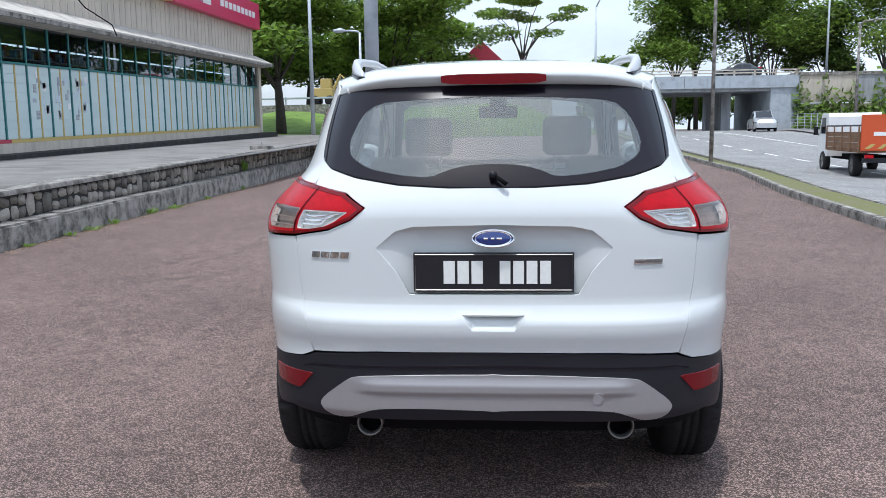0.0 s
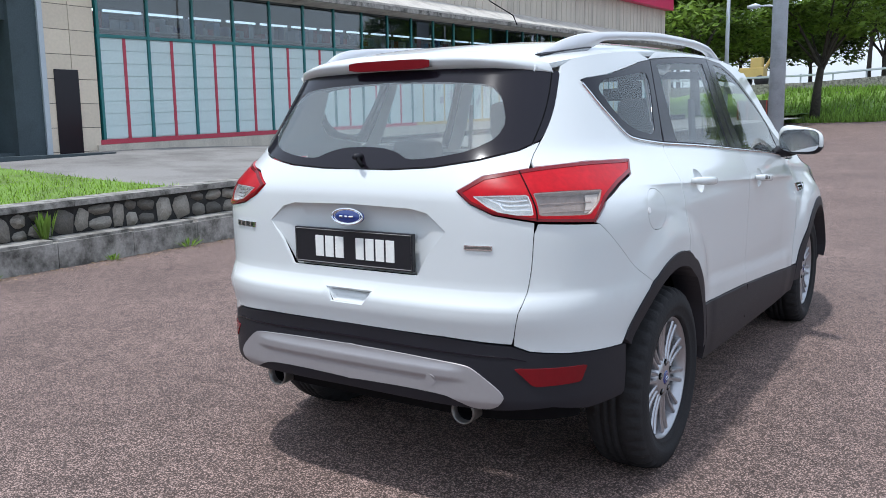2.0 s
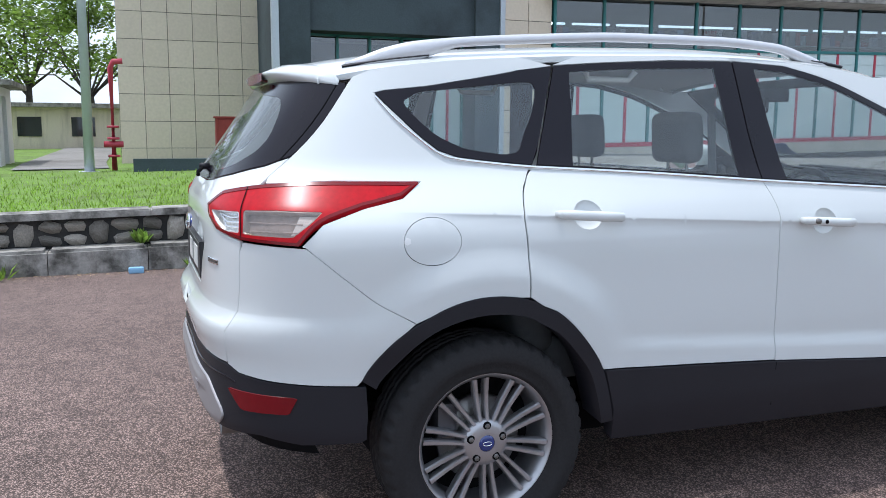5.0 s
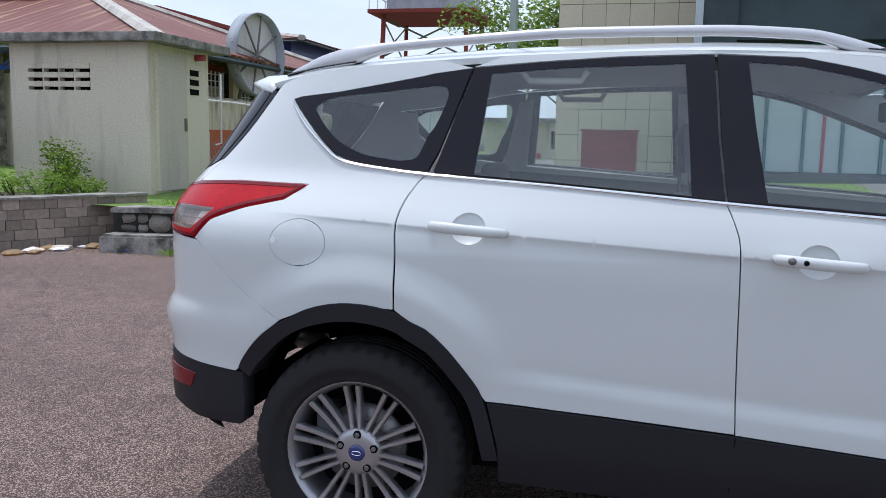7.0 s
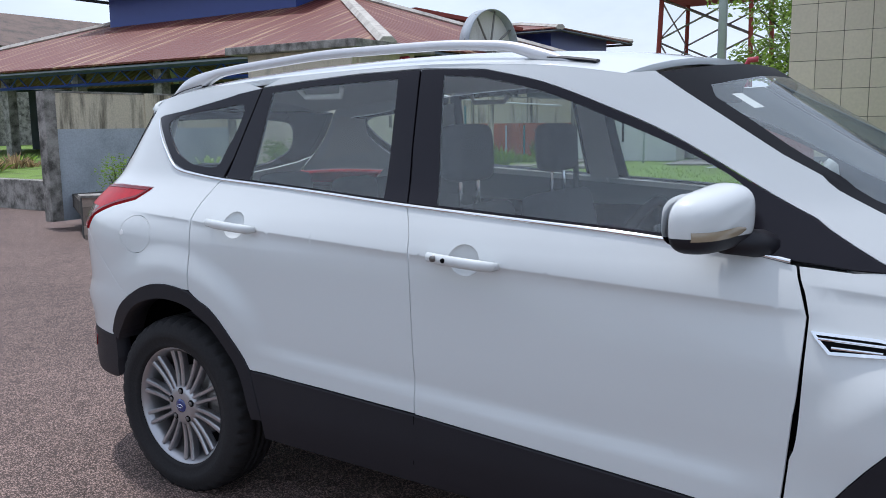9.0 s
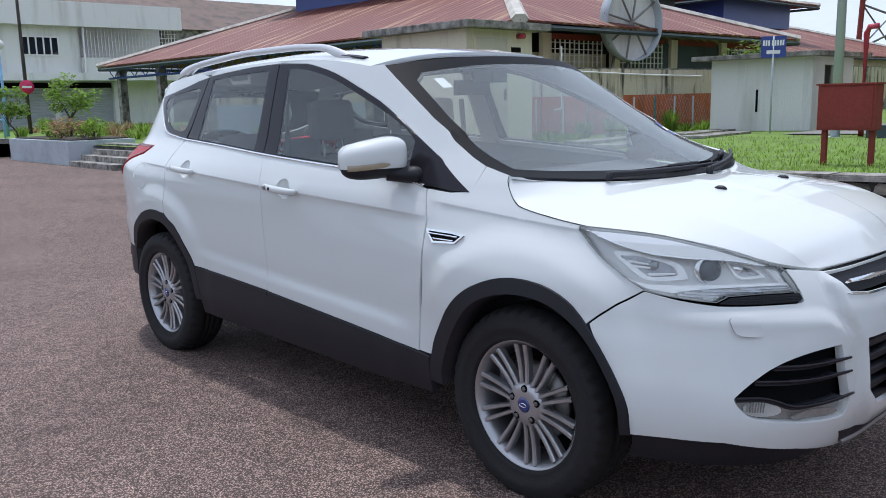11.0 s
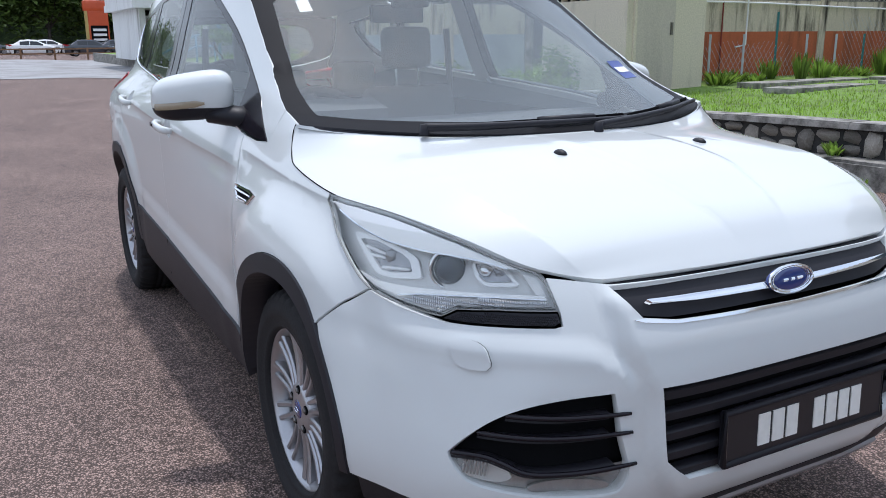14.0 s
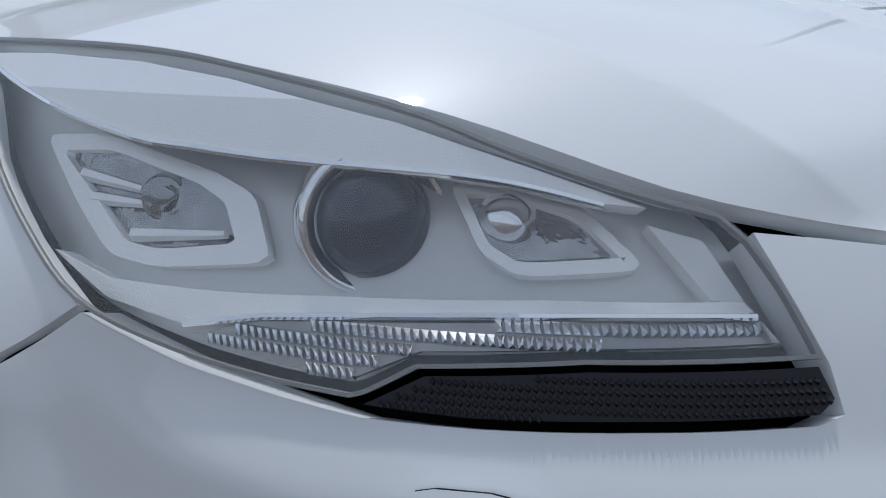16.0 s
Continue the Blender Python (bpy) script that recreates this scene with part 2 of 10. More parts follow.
M_REDDARK = plain("dark_red_lens", (0.15, 0.003, 0.007), rough=0.2, coat=0.1, spec=0.3, vary=0.1, vscale=25)
M_CLEAR = plain("clear_lens", (0.33, 0.32, 0.315), rough=0.16, coat=0.8, metal=0.5, vary=0.2, vscale=22)
M_LAMPBOWL = plain("lamp_bowl", (0.85, 0.84, 0.83), rough=0.3, metal=0.3, vary=0.15, vscale=30)
M_SMOKEBOWL = plain("smoked_bowl", (0.50, 0.43, 0.40), rough=0.3, metal=0.35, vary=0.2, vscale=30)
M_REFLECTOR = plain("lamp_reflector", (0.80, 0.81, 0.83), rough=0.12, metal=1.0, vary=0.1, vscale=14)
M_LAMPBACK = plain("lamp_back", (0.62, 0.62, 0.61), rough=0.34, metal=0.35, vary=0.06)
M_BEZEL = plain("lamp_bezel", (0.84, 0.84, 0.83), rough=0.24, metal=0.5, coat=0.3, vary=0.03, bump=0.10, bscale=700)
M_BEZEL2 = plain("lamp_bezel_matt", (0.80, 0.80, 0.79), rough=0.4, metal=0.4, vary=0.05)
M_REFLECTOR2 = plain("faceted_reflector", (0.34, 0.34, 0.35), rough=0.12, metal=0.9, vary=0.3, vscale=40, bump=0.35, bscale=60)
M_PROJ = plain("projector_glass", (0.018, 0.024, 0.036), rough=0.06, coat=0.5, vary=0.02, bump=0.0)
M_GLASS = glass_mat("car_glass", (0.93, 0.985, 0.975), mirror=0.05, veil=0.03)
M_RGLASS = glass_mat("rear_glass", (0.94, 1.0, 0.98), mirror=0.12, veil=0.08)
M_WSCREEN = glass_mat("windscreen_glass", (0.95, 1.0, 0.985), mirror=0.11, veil=0.07)
M_LENS = glass_mat("lamp_lens", (0.98, 0.98, 0.97), mirror=0.015, rough=0.02, veil=0.045)
M_SMOKELENS = glass_mat("smoked_lamp_lens", (0.72, 0.66, 0.62), mirror=0.03, rough=0.02, veil=0.03)
M_SEAT = plain("seat_fabric", (0.10, 0.105, 0.11), rough=0.9, vary=0.15, bscale=40)
M_TRIM = plain("grey_trim", (0.24, 0.25, 0.255), rough=0.8)
M_GASKET = plain("lens_gasket", (0.16, 0.16, 0.155), rough=0.4, coat=0.4)
M_HEADLINER = plain("headliner", (0.62, 0.61, 0.585), rough=0.95)
M_BLUE = plain("badge_blue", (0.012, 0.030, 0.16), rough=0.18, coat=1.0)
M_PLATE = plain("plate_black", (0.012, 0.012, 0.016), rough=0.35, vary=0.1)
M_PLATEWHITE = plain("plate_white", (0.78, 0.78, 0.74), rough=0.4)
M_AMBER = plain("amber_lens", (0.30, 0.24, 0.16), rough=0.2, coat=1.0)
M_ASPHALT = asphalt_mat("parking_asphalt", (0.076, 0.063, 0.058), (0.46, 0.385, 0.36), (1.02, 0.852, 0.79), 145)
M_ROAD = asphalt_mat("road_asphalt", (0.20, 0.20, 0.195), (0.50, 0.49, 0.475), (1, 1, 1), 90)
M_LINE = plain("road_paint", (0.72, 0.72, 0.70), rough=0.7, vary=0.15)
M_CONC = stained("old_concrete", (0.34, 0.32, 0.29), (0.075, 0.07, 0.06), scale=4.5, lo=0.40, hi=0.64)
M_CONCPATH = stained("path_concrete", (0.23, 0.218, 0.205), (0.13, 0.12, 0.11), scale=0.8)
M_CONCPALE = stained("pale_concrete", (0.31, 0.31, 0.315), (0.20, 0.185, 0.18), scale=0.5, bump=0.2, lo=0.42, hi=0.66)
M_STONE = rand_mat("rubble_stone", (0.26, 0.235, 0.20), vary=0.6, bump=0.8, bscale=14.0, mott=(0.45, 1.5))
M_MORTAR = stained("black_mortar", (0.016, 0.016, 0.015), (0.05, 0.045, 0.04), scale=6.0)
M_GRASS = leaf_mat("grass_blades", (0.26, 0.40, 0.055), 0.55)
M_TURF = stained("turf", (0.155, 0.26, 0.038), (0.09, 0.12, 0.03), scale=1.6, bump=0.8, bscale=90)
M_MOSS = stained("mossy_strip", (0.14, 0.15, 0.04), (0.17, 0.14, 0.10), scale=2.5, bump=0.8, bscale=60)
M_LEAF = leaf_mat("tree_leaves", (0.15, 0.235, 0.036), 0.6)
M_LEAFD = leaf_mat("dark_tree_leaves", (0.095, 0.155, 0.034), 0.6)
M_LEAFY = leaf_mat("light_shrub_leaves", (0.20, 0.32, 0.05), 0.5)
M_WOODS = stained("far_woods", (0.060, 0.095, 0.035), (0.018, 0.030, 0.014), scale=0.6, bump=1.0, lo=0.40, hi=0.62, bscale=2.2)
M_BARK = stained("bark", (0.06, 0.05, 0.04), (0.025, 0.02, 0.018), scale=5)
M_TILE = rand_mat("facade_tile", (0.66, 0.56, 0.44), vary=0.06, rough=0.55, bump=0.04, mott=(0.86, 1.1))
M_JOINT = plain("tile_joint", (0.16, 0.14, 0.12), rough=0.9)
M_CREAM = stained("cream_panel", (0.56, 0.50, 0.42), (0.42, 0.38, 0.32), scale=0.8, bump=0.1, streak=True)
M_EAVE = stained("stained_eave", (0.52, 0.49, 0.44), (0.30, 0.27, 0.24), scale=0.9, streak=True)
M_TEAL = plain("teal_frame", (0.02, 0.16, 0.16), rough=0.4)
M_SHOPGLASS = glass_mat("shop_glass", (0.52, 0.58, 0.62), mirror=0.07)
M_SHUT = rand_mat("pale_shutter", (0.56, 0.66, 0.65), vary=0.03, rough=0.5, bump=0.02, mott=(0.93, 1.05))
M_REDBAR = plain("red_bar", (0.42, 0.04, 0.07), rough=0.45)
M_YELBAR = plain("yellow_bar", (0.48, 0.36, 0.12), rough=0.5)
M_TUBE = plain("lit_tube", (0.8, 0.8, 0.8), rough=0.5)
M_TUBE.node_tree.nodes["Principled BSDF"].inputs["Emission Color"].default_value = (0.9, 0.97, 1.0, 1)
M_TUBE.node_tree.nodes["Principled BSDF"].inputs["Emission Strength"].default_value = 2.5
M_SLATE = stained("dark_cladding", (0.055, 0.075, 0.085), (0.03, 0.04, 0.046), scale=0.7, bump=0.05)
M_SIGNRED = plain("red_sign", (0.58, 0.02, 0.10), rough=0.4, vary=0.05)
M_SIGNYEL = plain("gold_sign", (0.62, 0.40, 0.10), rough=0.4, vary=0.05)
M_WHITEWALL = stained("white_render", (0.74, 0.74, 0.72), (0.48, 0.47, 0.44), scale=0.7, bump=0.1, streak=True, lo=0.5, hi=0.8)
M_HUT = stained("cream_render", (0.68, 0.61, 0.48), (0.36, 0.32, 0.25), scale=1.0, bump=0.15, streak=True, lo=0.5, hi=0.8)
M_STAINWALL = stained("mould_streaked_render", (0.60, 0.53, 0.40), (0.05, 0.042, 0.030), scale=1.3, bump=0.2, streak=True, lo=0.50, hi=0.66)
M_ORANGE = stained("orange_render", (0.47, 0.125, 0.05), (0.16, 0.06, 0.03), scale=1.0, bump=0.15, streak=True, lo=0.48, hi=0.75)
M_RUST = stripe_mat("rusty_roof_sheet", (0.15, 0.035, 0.024), (0.40, 0.25, 0.14), 0.30, axis=0, depth=0.9, lo=0.53, hi=0.64, run=True)
M_RUSTRED = stained("rust_red_paint", (0.22, 0.036, 0.026), (0.16, 0.03, 0.02), scale=2.0, bump=0.1)
M_GREYPAINT = stained("grey_paint", (0.42, 0.46, 0.50), (0.30, 0.33, 0.36), scale=1.5, bump=0.05)
M_POLE = plain("galvanised", (0.46, 0.50, 0.54), rough=0.5, metal=0.3, vary=0.1)
M_HYDRANT = plain("yellow_iron", (0.62, 0.44, 0.14), rough=0.5, vary=0.15, vscale=10)
M_BRIDGE = stained("bridge_concrete", (0.40, 0.42, 0.44), (0.22, 0.22, 0.22), scale=0.5, streak=True)
M_TRUCKRED = plain("truck_orange", (0.55, 0.08, 0.02), rough=0.4)
M_TRUCKWOOD = stained("truck_boards", (0.24, 0.13, 0.07), (0.12, 0.07, 0.04), scale=3)
M_CARPAINT2 = plain("cream_white_paint", (0.74, 0.74, 0.68), rough=0.28, coat=1.0, vary=0.02)
M_CARRED = plain("red_car_paint", (0.50, 0.03, 0.04), rough=0.25, coat=1.0)
M_CARDARK = plain("dark_car_paint", (0.03, 0.035, 0.045), rough=0.25, coat=1.0)
M_CARSILVER = plain("silver_car_paint", (0.55, 0.56, 0.58), rough=0.3, metal=0.5, coat=1.0)
M_DARKGLASS = plain("dark_window", (0.015, 0.018, 0.022), rough=0.05, coat=0.5, vary=0.1)
M_BLUEPAINT = plain("pale_blue_paint", (0.22, 0.42, 0.62), rough=0.5)
M_ROOFTILE = stained("brown_roof_tiles", (0.17, 0.12, 0.10), (0.08, 0.07, 0.06), scale=1.5)
M_SHUTTERGREY = stripe_mat("roller_shutter", (0.42, 0.44, 0.47), (0.34, 0.35, 0.37), 0.12, axis=2)
M_DEBRIS = leaf_mat("dry_debris", (0.34, 0.24, 0.14), 0.6)
M_SIGNBLUE = plain("sign_blue", (0.03, 0.06, 0.26), rough=0.4)
M_WHITE = plain("white_paint", (0.78, 0.78, 0.77), rough=0.45, vary=0.04)
M_BANNER = plain("pale_goods", (0.55, 0.62, 0.68), rough=0.6, vary=0.3, vscale=6)
M_TILEPLANT = rand_mat("brown_slate_tile", (0.28, 0.22, 0.18), vary=0.3, rough=0.7, bump=0.2)

# ---- building helpers ----
def mesh_ob(name, verts, faces, mat, parent=None, label="", smoothed=False, normals=None):
    me = bpy.data.meshes.new(name)
    me.from_pydata([tuple(v) for v in verts], [], faces)
    if isinstance(mat, (list, tuple)):
        for q in mat:
            me.materials.append(q)
    else:
        me.materials.append(mat)
    if smoothed or normals:
        me.shade_smooth()
    if normals:
        me.normals_split_custom_set_from_vertices([tuple(v) for v in normals])
    me.update()
    ob = new(name, me)
    if parent:
        ob.parent = parent
    if label:
        ob["label"] = label
    return ob


def part(name, bm, mat, parent=None, label="", smoothed=False):
    me = bpy.data.meshes.new(name)
    bm.normal_update()
    bm.to_mesh(me)
    bm.free()
    me.materials.append(mat)
    if smoothed:
        me.shade_smooth()
    ob = new(name, me)
    if parent:
        ob.parent = parent
    if label:
        ob["label"] = label
    return ob


def thing(name, label, category, at=(0, 0, 0), rz=0.0, group="", kind=""):
    e = new(name)
    e.matrix_world = pose(*at, 0, 0, rz)
    return tagged(e, label, category, group, kind)


def box_bm(bm, a, b, bevel=0.0):
    """A box from corner a to corner b into bm."""
    r = bmesh.ops.create_cube(bm, size=1.0)
    vs = r["verts"]
    for v in vs:
        v.co = Vector(((a[0] + b[0]) / 2 + v.co.x * (b[0] - a[0]), (a[1] + b[1]) / 2 + v.co.y * (b[1] - a[1]), (a[2] + b[2]) / 2 + v.co.z * (b[2] - a[2])))
    if bevel:
        es = list({e for v in vs for e in v.link_edges})
        bmesh.ops.bevel(bm, geom=es, offset=bevel, segments=2, affect="EDGES", profile=0.7)
    return vs


def box(name, a, b, mat, parent=None, label="", bevel=0.0):
    bm = bmesh.new()
    box_bm(bm, a, b, bevel)
    return part(name, bm, mat, parent, label)


def tube(name, pts, r, mat, parent=None, label="", sides=10, caps=True, flat=1.0):
    """A swept tube along pts; r is one radius or one per point."""
    rs = r if isinstance(r, (list, tuple)) else [r] * len(pts)
    pts = [Vector(p) for p in pts]
    vs, fs = [], []
    up = Vector((0, 0, 1))
    for i, p in enumerate(pts):
        d = (pts[min(i + 1, len(pts) - 1)] - pts[max(i - 1, 0)]).normalized()
        u = d.cross(up)
        if u.length < 1e-3:
            u = d.cross(Vector((0, 1, 0)))
        u.normalize()
        w = u.cross(d)
        for k in range(sides):
            a = 2 * math.pi * k / sides
            vs.append(p + (u * math.cos(a) * flat + w * math.sin(a)) * rs[i])
    for i in range(len(pts) - 1):
        for k in range(sides):
            k2 = (k + 1) % sides
            fs.append((i * sides + k, i * sides + k2, (i + 1) * sides + k2, (i + 1) * sides + k))
    if caps:
        fs.append(tuple(range(sides - 1, -1, -1)))
        n0 = (len(pts) - 1) * sides
        fs.append(tuple(n0 + k for k in range(sides)))
    return mesh_ob(name, vs, [f[::-1] for f in fs], mat, parent, label, smoothed=sides > 6)


def lathe(name, prof, mat, parent=None, label="", steps=48, axis="x", centre=(0, 0, 0), smoothed=True):
    """prof: (radius, along) pairs turned about the axis."""
    vs, fs = [], []
    c = Vector(centre)
    for r, h in prof:
        for k in range(steps):
            a = 2 * math.pi * k / steps
            p = {"x": (h, r * math.cos(a), r * math.sin(a)), "y": (r * math.cos(a), h, r * math.sin(a)), "z": (r * math.cos(a), r * math.sin(a), h)}[axis]
            vs.append(c + Vector(p))
    for i in range(len(prof) - 1):
        for k in range(steps):
            k2 = (k + 1) % steps
            fs.append((i * steps + k, i * steps + k2, (i + 1) * steps + k2, (i + 1) * steps + k))
    return mesh_ob(name, vs, fs, mat, parent, label, smoothed=smoothed)


def prism(name, poly, a, b, axis, mat, parent=None, label=""):
    """Extrude a 2D polygon between a and b along an axis ('x': poly is (y, z))."""
    def p3(u, v, w):
        return {"x": (w, u, v), "y": (u, w, v), "z": (u, v, w)}[axis]
    n = len(poly)
    vs = [p3(u, v, a) for u, v in poly] + [p3(u, v, b) for u, v in poly]
    fs = [tuple(range(n)), tuple(range(2 * n - 1, n - 1, -1))]
    fs += [(i, i + n, (i + 1) % n + n, (i + 1) % n) for i in range(n)]
    ob = mesh_ob(name, vs, fs, mat, parent, label)
    bm = bmesh.new()
    bm.from_mesh(ob.data)
    bmesh.ops.recalc_face_normals(bm, faces=bm.faces)
    bm.to_mesh(ob.data)
    bm.free()
    return ob

# ---- ground ----
def smooth(a, b, v):
    t = min(1.0, max(0.0, (v - a) / (b - a)))
    return t * t * (3 - 2 * t)


def gz(x, y):
    """Height of the ground sheet."""
    z = -0.15 * smooth(1.3, 6.2, -x) if x < 0 else -0.34 * smooth(6.5, 11.0, x) * smooth(-5, 25, y)
    return z + 1.42 * smooth(18, 80, y)


gxs = sorted(set([-600, -300, -150, -80, -50, -30, -20, -14, -10, -8, -7] + [i * 0.6 for i in range(-11, 22)] + [14, 16, 20, 30, 50, 80, 150, 300, 600]))
gys = sorted(set([-600, -300, -150, -80, -50, -30, -20, -14, -10] + [i * 1.0 for i in range(-9, 13)] + [14, 17, 20, 23, 26, 30, 35, 40, 45, 50, 57, 65, 72, 80, 120, 200, 400, 700]))
gv = [(x, y, gz(x, min(y, 120))) for y in gys for x in gxs]
nx = len(gxs)
gf = [(j * nx + i, j * nx + i + 1, (j + 1) * nx + i + 1, (j + 1) * nx + i) for j in range(len(gys) - 1) for i in range(nx - 1)]
ground = mesh_ob("ground", gv, gf, M_ASPHALT, smoothed=True)
tagged(ground, "worn reddish-grey asphalt car park with pale chips", "ground", kind="structure")

# ---- road, kerbs, retaining wall ----
def kerb_x(y):
    return -6.07 - 0.05 * y


def road_x(y):
    return float(np.interp(y, [-60, 0, 8, 13.6, 22, 30, 45, 65, 80, 130], [1.0, 4.4, 5.05, 5.65, 7.0, 7.35, 7.4, 7.7, 7.9, 10.0]))


def road_w(y):
    """Width out to the far kerb, wider towards the bridge."""
    return 10.5 + 6.0 * smooth(28, 75, y)


def strip(name, y0, y1, n, xa, xb, dz, mat, label, category, cols=4):
    vs, fs = [], []
    for i in range(n + 1):
        y = y0 + (y1 - y0) * i / n
        for k in range(cols + 1):
            x = xa(y) + (xb(y) - xa(y)) * k / cols
            vs.append((x, y, gz(x, y) + dz))
    w = cols + 1
    for i in range(n):
        for k in range(cols):
            fs.append((i * w + k, i * w + k + 1, (i + 1) * w + k + 1, (i + 1) * w + k))
    ob = mesh_ob(name, vs, fs, mat, smoothed=True)
    return tagged(ob, label, category, kind="structure")


road = strip("road", -60, 130, 95, lambda y: road_x(y) + 0.75, lambda y: road_x(y) + road_w(y), 0.02, M_ROAD, "pale grey asphalt road past the car park", "road", 8)
verge = strip("verge", -10, 70, 80, lambda y: road_x(y) + 0.02, lambda y: road_x(y) + 0.62, 0.11, M_MOSS, "mossy grass strip along the road kerb", "verge", 2)
pav2 = strip("pavement", -30, 78, 54, lambda y: road_x(y) + road_w(y), lambda y: road_x(y) + road_w(y) + 2.0, 0.12, M_CONCPATH, "concrete pavement beyond the road", "pavement", 2)
for k in range(16):
    y = 8 + k * 4.2
    vs = []
    for yy in (y, y + 2.0):
        for dx in (5.35, 5.5):
            vs.append((road_x(yy) + dx, yy, gz(road_x(yy) + dx, yy) + 0.026))
    mesh_ob("lane_dash", vs, [(0, 1, 3, 2)], M_LINE, road)
vs, fs = [], []
for i in range(60):
    y = 6 + i * 1.2
    for dx in (9.9, 10.05):
        vs.append((road_x(y) + dx, y, gz(road_x(y) + dx, y) + 0.026))
    if i:
        fs.append((2 * i - 2, 2 * i - 1, 2 * i + 1, 2 * i))
mesh_ob("edge_line", vs, fs, M_LINE, road)


def slab_seg(name, y0, y1, xf, depth, zb, zt, mat, parent, gap=0.006, bev=0.018):
    """One block of a kerb or cap that follows a line along y."""
    a, b = y0 + gap, y1 - gap
    bm = bmesh.new()
    vs = []
    for y in (a, b):
        x = xf(y)
        vs += [bm.verts.new((x, y, zb(y))), bm.verts.new((x - depth, y, zb(y))), bm.verts.new((x - depth, y, zt(y))), bm.verts.new((x, y, zt(y)))]
    for f in ((0, 1, 2, 3), (7, 6, 5, 4), (0, 4, 5, 1), (1, 5, 6, 2), (2, 6, 7, 3), (3, 7, 4, 0)):
        bm.faces.new([vs[k] for k in f])
    bmesh.ops.recalc_face_normals(bm, faces=bm.faces)
    if bev:
        bmesh.ops.bevel(bm, geom=[e for e in bm.edges if abs(e.verts[0].co.z - zt(e.verts[0].co.y)) < 1e-4 and abs(e.verts[1].co.z - zt(e.verts[1].co.y)) < 1e-4], offset=bev, segments=2, affect="EDGES")
    return part(name, bm, mat, parent)


rk = thing("road_kerb", "weathered concrete kerb along the road edge", "kerb", kind="structure")
for k in range(36):
    y = -8 + k * 2.0
    slab_seg("kerb_block", y, y + 2.0, lambda v: road_x(v) + 0.02, 0.14, lambda v: gz(road_x(v), v) - 0.05, lambda v: gz(road_x(v), v) + 0.13, M_CONC, rk)
    slab_seg("kerb_block", y, y + 2.0, lambda v: road_x(v) + 0.76, 0.14, lambda v: gz(road_x(v), v) - 0.05, lambda v: gz(road_x(v), v) + 0.13, M_CONC, rk)

KY0, KY1 = -5.6, 33.0
lk = thing("kerb", "old concrete kerb at the foot of the stone wall", "kerb", kind="structure")
y = KY0
rng = random.Random(4)
while y < KY1:
    L = 0.95 if y < 12 else 1.9
    slab_seg("kerb_block", y, y + L, kerb_x, 0.34, lambda v: gz(kerb_x(v), v) - 0.1, lambda v, j=rng.uniform(-0.008, 0.008): 0.125 + 0.008 * v + j, M_CONC, lk, gap=0.004, bev=0.03)
    y += L


def cap_z(y):
    return 0.475 + 0.0155 * y


wall_x = lambda v: kerb_x(v) - 0.30
rw_ = thing("stone_wall", "rubble stone retaining wall with black mortar", "wall", kind="structure")
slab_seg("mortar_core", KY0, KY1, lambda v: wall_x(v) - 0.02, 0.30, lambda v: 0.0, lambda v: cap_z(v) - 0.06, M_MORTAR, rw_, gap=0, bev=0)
y = KY0
while y < KY1:
    L = 1.6
    slab_seg("cap_slab", y, y + L, lambda v: wall_x(v) + 0.05, 0.38, lambda v: cap_z(v) - 0.065, lambda v, j=rng.uniform(-0.006, 0.006): cap_z(v) + j, M_CONC, rw_, gap=0.003, bev=0.015)
    y += L


def stone_mesh(seed, w, h):
    r = random.Random(seed)
    n = 9
    ring, ring2 = [], []
    for k in range(n):
        a = math.tau * k / n + r.uniform(-0.2, 0.2)
        rad = r.uniform(0.80, 1.0)
        c, s = math.cos(a), math.sin(a)
        sq = 1 / max(abs(c), abs(s)) ** 0.8
        ring.append((0.0, c * sq * rad * w / 2, s * sq * rad * h / 2))
        ring2.append((0.022 + r.uniform(-0.006, 0.008), c * sq * rad * w * 0.45, s * sq * rad * h * 0.45))
    return [(0, 0, 0)] and ring + ring2 + [(0.025, r.uniform(-0.03, 0.03), r.uniform(-0.02, 0.02))], [(k, (k + 1) % n, n + (k + 1) % n, n + k) for k in range(n)] + [(n + k, n + (k + 1) % n, 2 * n) for k in range(n)]


stone_meshes = []
for sd in range(14):
    v_, f_ = stone_mesh(sd, 1.0, 1.0)
    me = bpy.data.meshes.new("stone")
    me.from_pydata(v_, [], f_)
    me.materials.append(M_STONE)
    me.shade_smooth()
    stone_meshes.append(me)
far_v, far_f = [], []
count = 0
y = KY0 + 0.1
